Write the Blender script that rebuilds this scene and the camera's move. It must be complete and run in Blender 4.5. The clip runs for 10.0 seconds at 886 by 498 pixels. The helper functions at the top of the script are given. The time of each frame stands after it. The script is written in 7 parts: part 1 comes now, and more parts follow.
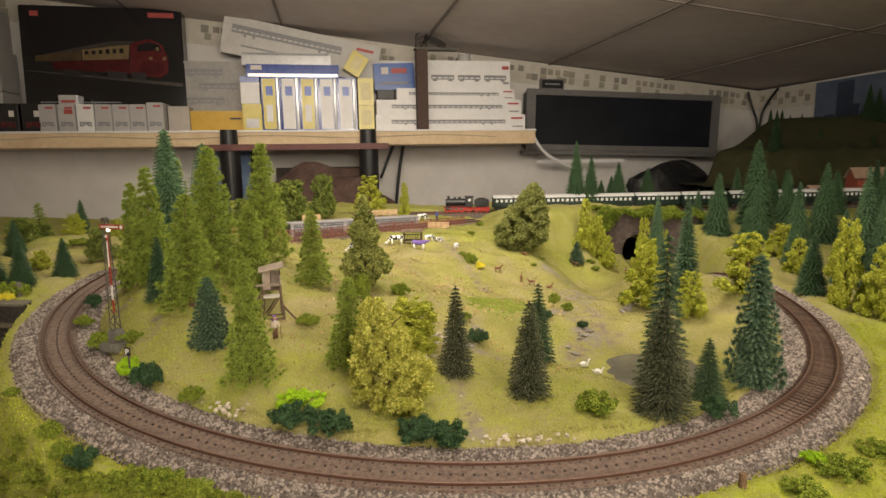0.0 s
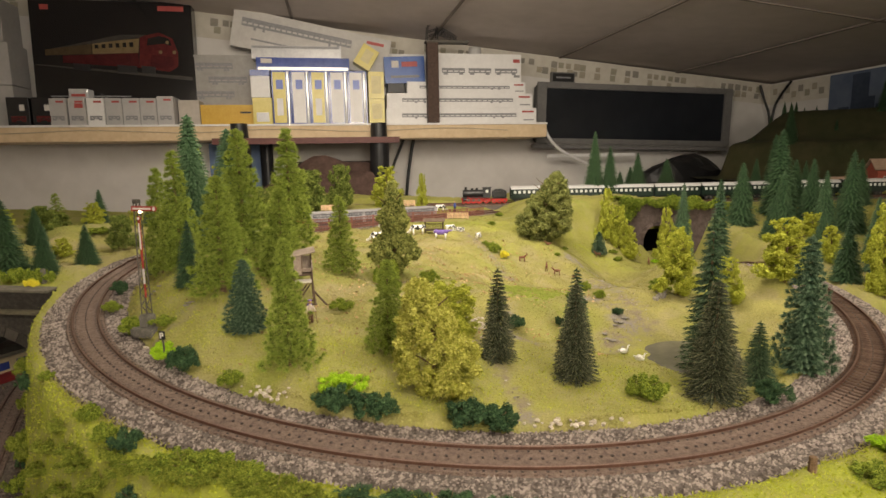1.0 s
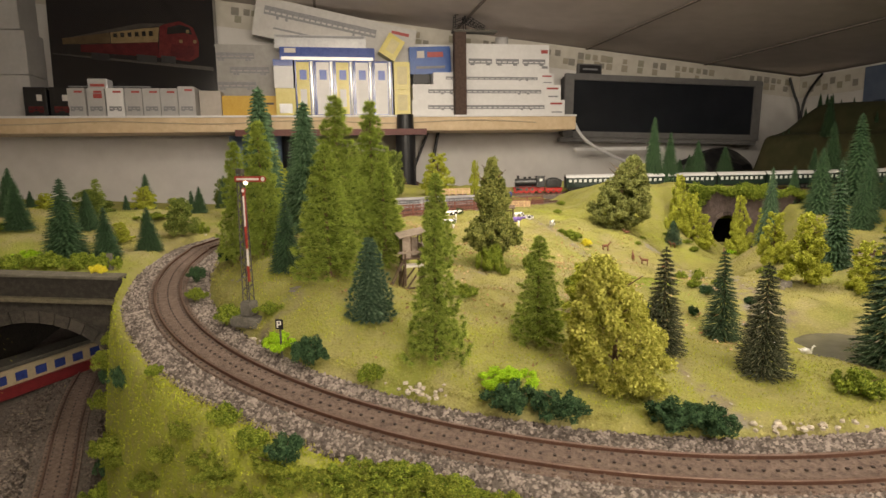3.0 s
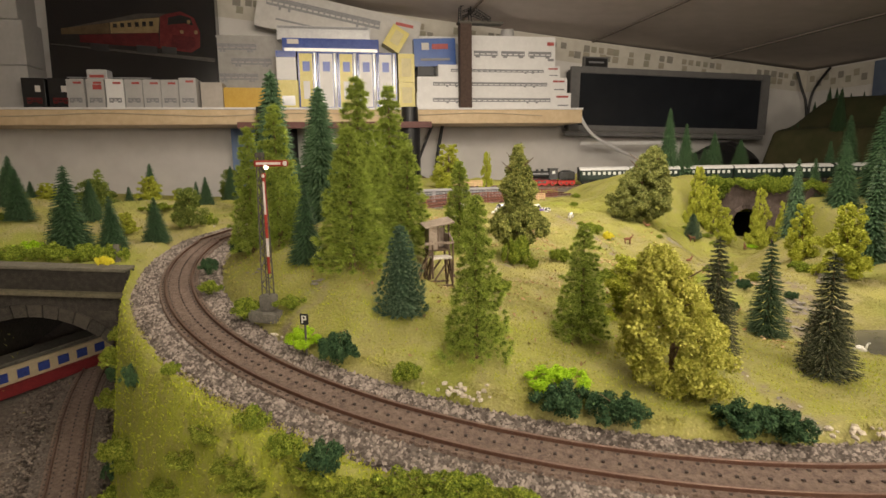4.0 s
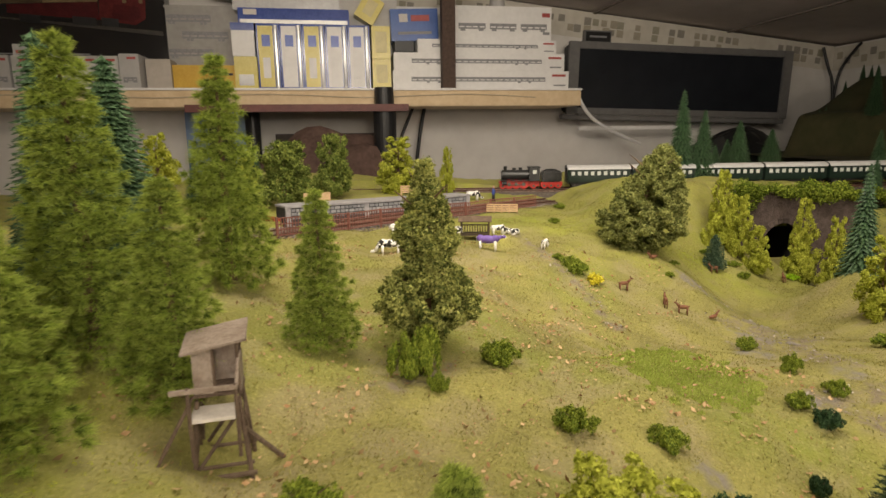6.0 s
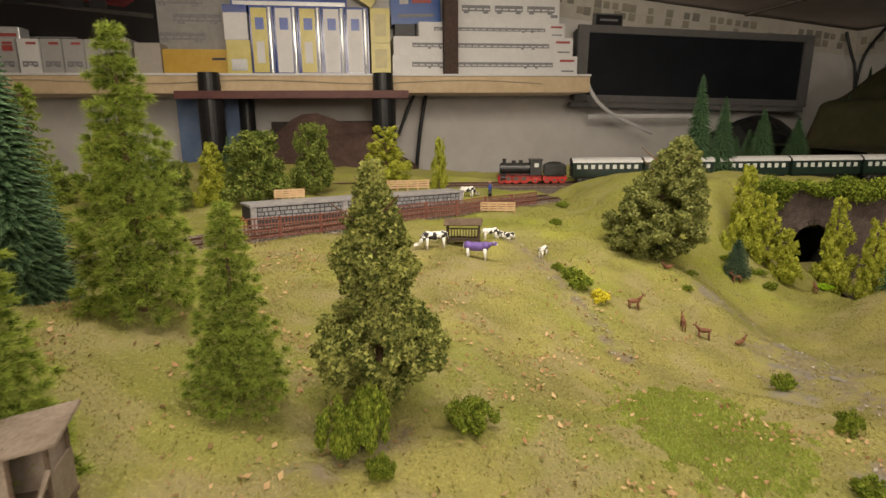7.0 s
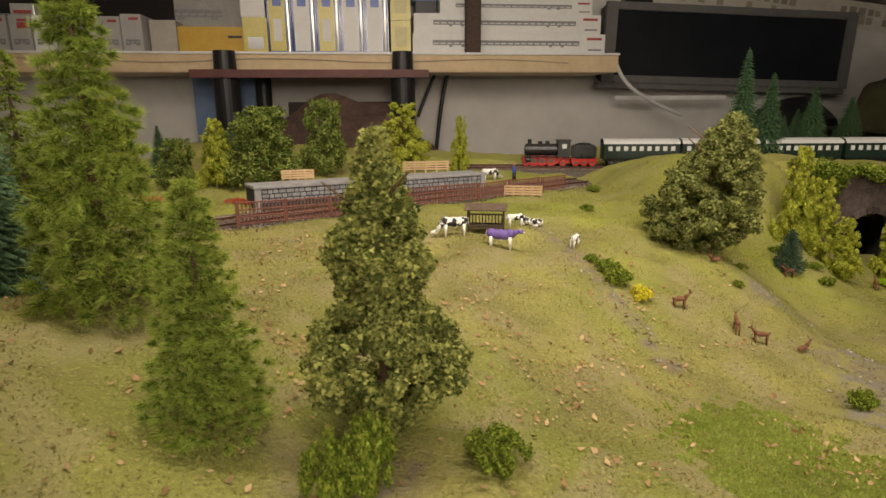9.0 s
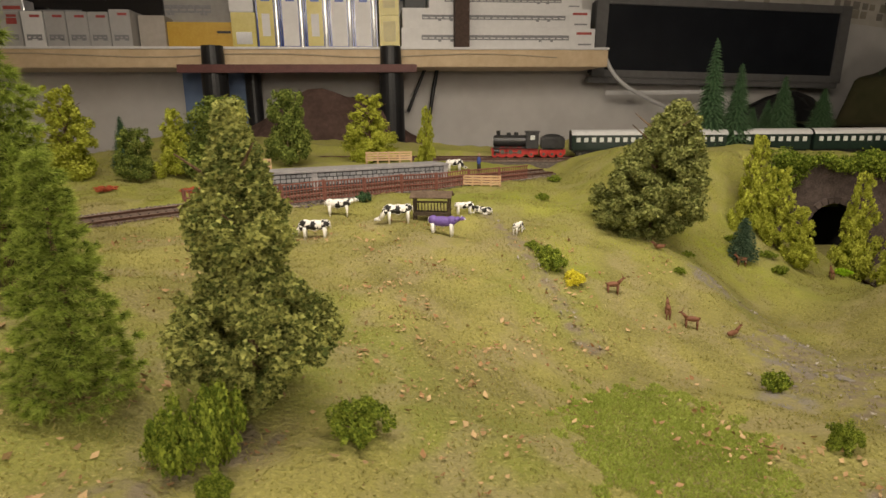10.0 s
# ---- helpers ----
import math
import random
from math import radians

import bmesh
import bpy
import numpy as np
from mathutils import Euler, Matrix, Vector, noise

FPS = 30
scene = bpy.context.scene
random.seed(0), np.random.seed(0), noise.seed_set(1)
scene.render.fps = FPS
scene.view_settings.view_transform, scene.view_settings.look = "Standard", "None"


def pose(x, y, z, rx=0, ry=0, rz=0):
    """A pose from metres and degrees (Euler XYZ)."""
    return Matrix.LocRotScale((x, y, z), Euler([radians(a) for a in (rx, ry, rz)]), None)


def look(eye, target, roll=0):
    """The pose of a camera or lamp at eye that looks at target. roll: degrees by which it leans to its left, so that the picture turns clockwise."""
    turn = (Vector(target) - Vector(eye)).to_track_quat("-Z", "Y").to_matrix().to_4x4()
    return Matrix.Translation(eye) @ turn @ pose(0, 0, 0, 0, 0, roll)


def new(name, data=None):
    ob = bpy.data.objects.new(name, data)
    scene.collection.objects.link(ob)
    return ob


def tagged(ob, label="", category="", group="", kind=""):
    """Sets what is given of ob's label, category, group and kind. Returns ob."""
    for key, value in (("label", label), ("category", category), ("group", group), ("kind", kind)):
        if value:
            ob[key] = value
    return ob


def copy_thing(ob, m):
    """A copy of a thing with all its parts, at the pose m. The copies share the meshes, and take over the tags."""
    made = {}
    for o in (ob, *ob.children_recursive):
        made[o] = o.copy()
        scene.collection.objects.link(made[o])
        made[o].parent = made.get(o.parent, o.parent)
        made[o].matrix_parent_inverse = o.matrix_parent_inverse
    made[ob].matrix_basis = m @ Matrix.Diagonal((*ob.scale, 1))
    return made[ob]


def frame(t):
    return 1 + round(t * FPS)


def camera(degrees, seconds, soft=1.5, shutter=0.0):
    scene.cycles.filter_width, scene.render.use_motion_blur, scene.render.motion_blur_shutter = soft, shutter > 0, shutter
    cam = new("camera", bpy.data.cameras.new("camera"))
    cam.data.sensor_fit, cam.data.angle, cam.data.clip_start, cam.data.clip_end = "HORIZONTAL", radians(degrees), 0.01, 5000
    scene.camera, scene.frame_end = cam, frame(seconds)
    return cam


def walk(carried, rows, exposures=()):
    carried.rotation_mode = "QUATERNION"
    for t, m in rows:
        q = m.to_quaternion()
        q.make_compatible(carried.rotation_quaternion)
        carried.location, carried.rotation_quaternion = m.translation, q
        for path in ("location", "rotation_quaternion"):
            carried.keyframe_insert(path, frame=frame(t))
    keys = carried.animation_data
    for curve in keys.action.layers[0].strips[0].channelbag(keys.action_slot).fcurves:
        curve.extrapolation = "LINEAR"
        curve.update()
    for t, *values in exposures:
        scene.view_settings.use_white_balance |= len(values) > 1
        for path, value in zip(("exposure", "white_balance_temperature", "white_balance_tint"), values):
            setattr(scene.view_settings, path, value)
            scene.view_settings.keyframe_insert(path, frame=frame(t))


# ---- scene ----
cam = camera(74.5, 10.0, shutter=0.3)
PATH = [
    (0, (0.008, -0.013, 0.158), (-0.01, 1.965, -0.139), -0.9),
    (0.5, (-0.001, -0.008, 0.151), (-0.026, 1.969, -0.149), -1.0),
    (1, (-0.018, -0.004, 0.146), (-0.048, 1.972, -0.159), -1.0),
    (1.5, (-0.041, 0.001, 0.131), (-0.08, 1.978, -0.173), -1.3),
    (2, (-0.078, 0.029, 0.125), (-0.116, 2.005, -0.182), -1.2),
    (2.5, (-0.096, 0.042, 0.128), (-0.129, 2.018, -0.178), -1.1),
    (4, (-0.133, 0.068, 0.119), (-0.155, 2.042, -0.202), -0.8),
    (4.5, (-0.111, 0.138, 0.137), (-0.139, 2.109, -0.2), -1.1),
    (5, (-0.096, 0.203, 0.133), (-0.131, 2.172, -0.217), -0.9),
    (5.5, (-0.079, 0.247, 0.135), (-0.113, 2.213, -0.232), -0.8),
    (7, (-0.043, 0.354, 0.139), (-0.11, 2.307, -0.287), -0.6),
    (7.5, (-0.045, 0.379, 0.139), (-0.13, 2.327, -0.306), -0.5),
    (8, (-0.057, 0.381, 0.13), (-0.156, 2.326, -0.327), -0.4),
    (8.5, (-0.057, 0.392, 0.133), (-0.174, 2.332, -0.34), -0.3),
    (9, (-0.045, 0.397, 0.132), (-0.178, 2.335, -0.346), -0.4),
    (9.5, (-0.023, 0.397, 0.126), (-0.165, 2.333, -0.358), -0.4),
    (10, (-0.003, 0.397, 0.125), (-0.151, 2.332, -0.361), -0.5),
]
walk(cam, [(t, look(eye, target, roll)) for t, eye, target, roll in PATH],
     [(0.0, 0.60), (2.5, 0.68), (4.0, 0.68), (5.0, 0.52), (7.0, 0.18), (10.0, 0.04)])

# ---------- light ----------
world = bpy.data.worlds.new("world")
scene.world = world
world.use_nodes = True
world.node_tree.nodes["Background"].inputs[0].default_value = (0.9, 0.85, 0.78, 1)
world.node_tree.nodes["Background"].inputs[1].default_value = 0.02
scene.view_settings.exposure = 0.0


def area_lamp(name, at, target, sx, sy, watts, colour, spread=180):
    data = bpy.data.lights.new(name, "AREA")
    data.shape, data.size, data.size_y, data.energy, data.color = "RECTANGLE", sx, sy, watts, colour
    data.spread = math.radians(spread)
    ob = new(name, data)
    ob.matrix_world = look(at, target)
    return ob


WARM = (1.0, 0.875, 0.72)
area_lamp("ceiling_lamp", (0.03, 0.60, 0.53), (0.06, 0.92, 0.0), 0.7, 0.12, 3.1, WARM, 155)
area_lamp("ceiling_lamp_shelf", (-0.12, 1.12, 0.50), (-0.12, 2.3, 0.26), 1.4, 0.10, 1.45, WARM, 130)
# unseen fill lamp on the camera side, added to brighten the front
area_lamp("ceiling_lamp_rear", (0.22, -0.10, 0.52), (0.12, 0.48, 0.0), 0.8, 0.3, 3.3, WARM, 150)
# unseen bulb added behind the viewer to lighten the ceiling and walls
bulb = bpy.data.lights.new("fill_bulb", "POINT")
bulb.energy, bulb.color, bulb.shadow_soft_size = 16.0, WARM, 0.06
new("fill_bulb", bulb).location = (0.45, -1.15, 0.36)

# ---------- materials ----------
MATS = {}


def mat(name, a, b=None, scale=200.0, rough=0.8, bump=0.0, metal=0.0, fine=4.0, island=False, spec=0.4, rand=False, bscale=None, tip=None, thin=0.0, fade=1.5):
    """Two colours mixed by noise at two scales, with fine relief; island: each leaf or stone takes its own mix."""
    if name in MATS:
        return MATS[name]
    m = bpy.data.materials.new(name)
    m.use_nodes = True
    nt = m.node_tree
    p = nt.nodes["Principled BSDF"]
    p.inputs["Roughness"].default_value = rough
    p.inputs["Metallic"].default_value = metal
    p.inputs["Specular IOR Level"].default_value = spec
    b = b or tuple(c * 0.8 for c in a)
    tc = nt.nodes.new("ShaderNodeTexCoord")
    n1 = nt.nodes.new("ShaderNodeTexNoise")
    n1.inputs["Scale"].default_value, n1.inputs["Detail"].default_value = scale, 5
    n2 = nt.nodes.new("ShaderNodeTexNoise")
    n2.inputs["Scale"].default_value, n2.inputs["Detail"].default_value = scale * fine, 3
    for n in (n1, n2):
        nt.links.new(tc.outputs["Object"], n.inputs["Vector"])
    mix = nt.nodes.new("ShaderNodeMath")
    mix.operation = "MULTIPLY_ADD"
    nt.links.new(n2.outputs["Fac"], mix.inputs[0])
    mix.inputs[1].default_value = 0.6
    sub = nt.nodes.new("ShaderNodeMath")
    sub.operation = "SUBTRACT"
    nt.links.new(n1.outputs["Fac"], sub.inputs[0])
    sub.inputs[1].default_value = 0.3
    nt.links.new(sub.outputs[0], mix.inputs[2])
    fac = mix.outputs[0]
    if island or rand:
        g = nt.nodes.new("ShaderNodeNewGeometry" if island else "ShaderNodeObjectInfo")
        add = nt.nodes.new("ShaderNodeMath")
        add.operation = "MULTIPLY_ADD"
        nt.links.new(g.outputs["Random Per Island" if island else "Random"], add.inputs[0])
        add.inputs[1].default_value = 0.6
        off = nt.nodes.new("ShaderNodeMath")
        off.operation = "SUBTRACT"
        nt.links.new(fac, off.inputs[0])
        off.inputs[1].default_value = 0.3
        nt.links.new(off.outputs[0], add.inputs[2])
        fac = add.outputs[0]
    ramp = nt.nodes.new("ShaderNodeValToRGB")
    ramp.color_ramp.elements[0].position, ramp.color_ramp.elements[1].position = 0.25, 0.75
    ramp.color_ramp.elements[0].color, ramp.color_ramp.elements[1].color = (*a, 1), (*b, 1)
    nt.links.new(fac, ramp.inputs[0])
    colour = ramp.outputs[0]
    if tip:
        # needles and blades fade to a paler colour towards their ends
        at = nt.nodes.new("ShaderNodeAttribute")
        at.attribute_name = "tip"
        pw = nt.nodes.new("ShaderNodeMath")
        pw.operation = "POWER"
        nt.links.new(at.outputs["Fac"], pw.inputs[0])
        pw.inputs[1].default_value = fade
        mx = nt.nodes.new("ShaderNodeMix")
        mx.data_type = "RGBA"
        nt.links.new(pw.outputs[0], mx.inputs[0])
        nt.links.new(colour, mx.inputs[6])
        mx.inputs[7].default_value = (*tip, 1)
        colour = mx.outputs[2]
    nt.links.new(colour, p.inputs["Base Color"])
    if thin:
        # thin fibres let some light through
        tr = nt.nodes.new("ShaderNodeBsdfTranslucent")
        ms = nt.nodes.new("ShaderNodeMixShader")
        ms.inputs[0].default_value = thin
        nt.links.new(colour, tr.inputs[0])
        nt.links.new(p.outputs[0], ms.inputs[1])
        nt.links.new(tr.outputs[0], ms.inputs[2])
        nt.links.new(ms.outputs[0], nt.nodes["Material Output"].inputs[0])
    if bump:
        bp = nt.nodes.new("ShaderNodeBump")
        bp.inputs["Strength"].default_value = bump
        bp.inputs["Distance"].default_value = 0.002
        nt.links.new((n2 if bscale is None else n1).outputs["Fac"], bp.inputs["Height"])
        nt.links.new(bp.outputs[0], p.inputs["Normal"])
    MATS[name] = m
    return m


GRASS = mat("meadow_grass", (0.187, 0.171, 0.058), (0.338, 0.314, 0.088), 24, 0.95, 0.8, fine=26)


def ground_cover(m):
    """Bare soil and bright turf mixed in where the ground sheet marks them."""
    nt = m.node_tree
    p = nt.nodes["Principled BSDF"]
    src = p.inputs["Base Color"].links[0].from_socket
    # patches of moss green and of dry brown, a hand's width and a finger's width across
    for scale, lo, hi, colour in ((11, 0.50, 0.68, (0.20, 0.235, 0.035, 1)), (37, 0.48, 0.62, (0.30, 0.257, 0.127, 1)), (900, 0.55, 0.75, (0.47, 0.42, 0.16, 1))):
        n = nt.nodes.new("ShaderNodeTexNoise")
        n.inputs["Scale"].default_value, n.inputs["Detail"].default_value = scale, 6
        nt.links.new(nt.nodes["Texture Coordinate"].outputs["Object"], n.inputs["Vector"])
        rm = nt.nodes.new("ShaderNodeMapRange")
        rm.inputs[1].default_value, rm.inputs[2].default_value, rm.inputs[4].default_value = lo, hi, 0.75
        nt.links.new(n.outputs["Fac"], rm.inputs[0])
        mx = nt.nodes.new("ShaderNodeMix")
        mx.data_type = "RGBA"
        nt.links.new(rm.outputs[0], mx.inputs[0])
        nt.links.new(src, mx.inputs[6])
        mx.inputs[7].default_value = colour
        src = mx.outputs[2]
    for key, colour in (("turf", (0.30, 0.335, 0.036, 1)), ("soil", (0.22, 0.18, 0.125, 1)), ("stone", (0.235, 0.21, 0.18, 1))):
        at = nt.nodes.new("ShaderNodeAttribute")
        at.attribute_name = key
        mx = nt.nodes.new("ShaderNodeMix")
        mx.data_type = "RGBA"
        n = nt.nodes.new("ShaderNodeTexNoise")
        n.inputs["Scale"].default_value, n.inputs["Detail"].default_value = 130, 6
        nt.links.new(nt.nodes["Texture Coordinate"].outputs["Object"], n.inputs["Vector"])
        rm = nt.nodes.new("ShaderNodeMapRange")
        rm.inputs[1].default_value, rm.inputs[2].default_value, rm.inputs[3].default_value = 0.38, 0.58, 0.15
        nt.links.new(n.outputs["Fac"], rm.inputs[0])
        ml = nt.nodes.new("ShaderNodeMath")
        ml.operation = "MULTIPLY"
        nt.links.new(rm.outputs[0], ml.inputs[0])
        nt.links.new(at.outputs["Fac"], ml.inputs[1])
        rm.inputs[3].default_value = 0.5 if key == "turf" else 0.15
        nt.links.new(ml.outputs[0], mx.inputs[0])
        nt.links.new(src, mx.inputs[6])
        mx.inputs[7].default_value = colour
        src = mx.outputs[2]
    nt.links.new(src, p.inputs["Base Color"])


ground_cover(GRASS)
BLADE = mat("grass_fibre", (0.232, 0.219, 0.061), (0.412, 0.388, 0.108), 16, 0.9, island=True, spec=0.1, tip=(0.46, 0.42, 0.18), thin=0.45)
VERGE = mat("verge_grass", (0.35, 0.40, 0.03), (0.53, 0.57, 0.065), 30, 0.9, island=True, spec=0.1, thin=0.4)
# spruce: deep base, bright patches and tips put tuft light and shade into colour
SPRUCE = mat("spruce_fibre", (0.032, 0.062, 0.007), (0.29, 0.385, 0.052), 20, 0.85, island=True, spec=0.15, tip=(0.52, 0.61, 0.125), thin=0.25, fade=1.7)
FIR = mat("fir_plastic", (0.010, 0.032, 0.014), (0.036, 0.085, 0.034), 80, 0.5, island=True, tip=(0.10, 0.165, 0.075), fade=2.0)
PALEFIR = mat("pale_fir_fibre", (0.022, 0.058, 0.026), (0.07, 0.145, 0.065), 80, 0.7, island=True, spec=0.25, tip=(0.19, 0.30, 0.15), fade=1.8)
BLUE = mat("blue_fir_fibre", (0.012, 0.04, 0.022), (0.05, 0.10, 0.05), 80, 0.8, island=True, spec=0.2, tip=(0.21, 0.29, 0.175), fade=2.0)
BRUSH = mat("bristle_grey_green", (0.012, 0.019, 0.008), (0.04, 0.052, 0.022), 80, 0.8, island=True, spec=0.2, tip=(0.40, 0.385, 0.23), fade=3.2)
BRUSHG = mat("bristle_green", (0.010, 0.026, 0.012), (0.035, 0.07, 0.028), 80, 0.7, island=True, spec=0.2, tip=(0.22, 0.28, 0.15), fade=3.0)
LEAF = mat("yellow_green_foliage", (0.25, 0.272, 0.03), (0.56, 0.57, 0.10), 9, 0.85, island=True, spec=0.15, thin=0.2)
OLIVEYELLOW = mat("olive_yellow_foliage", (0.29, 0.295, 0.04), (0.60, 0.585, 0.14), 9, 0.85, island=True, spec=0.15, thin=0.25)
DULLOLIVE = mat("dull_olive_foliage", (0.10, 0.118, 0.028), (0.32, 0.335, 0.105), 13, 0.8, island=True, spec=0.2, thin=0.15)
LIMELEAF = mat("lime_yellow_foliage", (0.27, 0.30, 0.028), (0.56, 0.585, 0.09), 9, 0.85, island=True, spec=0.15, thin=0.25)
OLIVE = mat("olive_foliage", (0.075, 0.098, 0.020), (0.43, 0.44, 0.125), 9, 0.8, island=True, spec=0.2, thin=0.15)
SHRUB = mat("shrub_foliage", (0.07, 0.11, 0.010), (0.30, 0.36, 0.045), 4, 0.85, island=True, spec=0.15)
DARKLEAF = mat("dark_green_foliage", (0.013, 0.040, 0.016), (0.075, 0.135, 0.055), 4, 0.85, island=True, spec=0.2)
BUSHY = mat("bushy_dark_foliage", (0.05, 0.078, 0.013), (0.24, 0.285, 0.06), 9, 0.85, island=True, spec=0.15)
LIME = mat("lime_foliage", (0.22, 0.42, 0.008), (0.42, 0.62, 0.03), 60, 0.85, island=True, spec=0.15)
BARK = mat("bark", (0.10, 0.06, 0.03), (0.22, 0.14, 0.08), 300, 0.9, 0.4)
BALLAST = mat("ballast_stone", (0.075, 0.06, 0.052), (0.33, 0.28, 0.245), 150, 0.9, island=True, spec=0.2)
BED = mat("ballast_bed", (0.08, 0.064, 0.054), (0.16, 0.135, 0.115), 300, 0.95, 0.7)
TRACKBED = mat("rusty_track_bed", (0.115, 0.080, 0.064), (0.25, 0.185, 0.15), 350, 0.95, 0.8)
RAIL = mat("rusty_rail", (0.085, 0.04, 0.027), (0.13, 0.068, 0.045), 300, 0.55, 0.1, metal=0.3)
RAILTOP = mat("polished_rail_top", (0.17, 0.11, 0.085), (0.25, 0.175, 0.14), 300, 0.45, metal=0.6)
TIE = mat("sleeper_brown", (0.075, 0.045, 0.032), (0.13, 0.085, 0.06), 300, 0.85, rand=True)
STUD = mat("dark_stud", (0.045, 0.03, 0.024), None, 300, 0.5)
WALL = mat("wall_white", (0.62, 0.60, 0.57), (0.70, 0.68, 0.65), 6, 0.9, 0.05)
CEIL = mat("ceiling_brown", (0.60, 0.535, 0.495), (0.69, 0.615, 0.575), 5, 0.8, 0.05)
PINE = mat("pine_board", (0.60, 0.45, 0.27), (0.71, 0.56, 0.36), 18, 0.6, 0.05)
WHITE = mat("white_card", (0.72, 0.71, 0.70), (0.80, 0.79, 0.78), 20, 0.45)
GREYCARD = mat("grey_card", (0.42, 0.41, 0.40), (0.48, 0.47, 0.46), 20, 0.5)
BLACK = mat("black_plastic", (0.012, 0.012, 0.013), (0.02, 0.02, 0.021), 30, 0.4)


# ---------- building helpers ----------
def mesh_object(name, verts, faces, material, parent=None, label=""):
    me = bpy.data.meshes.new(name)
    me.from_pydata([tuple(v) for v in verts], [], faces)
    me.update()
    if material:
        me.materials.append(material)
    ob = new(name, me)
    if parent:
        ob.parent = parent
    if label:
        ob["label"] = label
    return ob


def part(name, bm, material, parent, label=""):
    me = bpy.data.meshes.new(name)
    bm.to_mesh(me)
    bm.free()
    if material:
        me.materials.append(material)
    ob = new(name, me)
    ob.parent = parent
    if label:
        ob["label"] = label
    return ob


def empty(name, m, label, category, group="", kind=""):
    ob = new(name)
    ob.empty_display_size = 0.01
    ob.matrix_world = m
    return tagged(ob, label, category, group, kind)


def add_box(bm, x0, x1, y0, y1, z0, z1, bevel=0.0, m=None):
    geo = bmesh.ops.create_cube(bm, size=1)["verts"]
    mm = Matrix.LocRotScale(((x0 + x1) / 2, (y0 + y1) / 2, (z0 + z1) / 2), None, (x1 - x0, y1 - y0, z1 - z0))
    bmesh.ops.transform(bm, matrix=(m @ mm) if m else mm, verts=geo)
    if bevel:
        edges = list({e for v in geo for e in v.link_edges})
        bmesh.ops.bevel(bm, geom=edges, offset=bevel, segments=2, affect="EDGES", clamp_overlap=True)
    return bm


def box(x0, x1, y0, y1, z0, z1, bevel=0.0, m=None):
    return add_box(bmesh.new(), x0, x1, y0, y1, z0, z1, bevel, m)


def add_rod(bm, a, b, r0, r1=None, seg=8):
    a, b = Vector(a), Vector(b)
    d = b - a
    geo = bmesh.ops.create_cone(bm, cap_ends=True, segments=seg, radius1=r0, radius2=r0 if r1 is None else r1, depth=d.length)["verts"]
    bmesh.ops.transform(bm, matrix=Matrix.Translation((a + b) / 2) @ d.to_track_quat("Z", "Y").to_matrix().to_4x4(), verts=geo)
    return bm


def rod(a, b, r0, r1=None, seg=8):
    return add_rod(bmesh.new(), a, b, r0, r1, seg)


def add_ball(bm, at, rx, ry, rz, sub=2, m=None):
    geo = bmesh.ops.create_icosphere(bm, subdivisions=sub, radius=1)["verts"]
    mm = Matrix.LocRotScale(at, None, (rx, ry, rz))
    bmesh.ops.transform(bm, matrix=(m @ mm) if m else mm, verts=geo)
    return bm


def tri_mesh(name, tris, material):
    """A mesh of loose triangles from an array of shape (n, 3, 3)."""
    n = len(tris)
    me = bpy.data.meshes.new(name)
    me.vertices.add(n * 3)
    me.vertices.foreach_set("co", np.ascontiguousarray(tris, dtype=np.float32).ravel())
    me.loops.add(n * 3)
    me.loops.foreach_set("vertex_index", np.arange(n * 3, dtype=np.int32))
    me.polygons.add(n)
    me.polygons.foreach_set("loop_start", np.arange(0, n * 3, 3, dtype=np.int32))
    me.update()
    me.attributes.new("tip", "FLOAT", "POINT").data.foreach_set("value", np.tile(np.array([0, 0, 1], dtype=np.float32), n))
    me.materials.append(material)
    return me


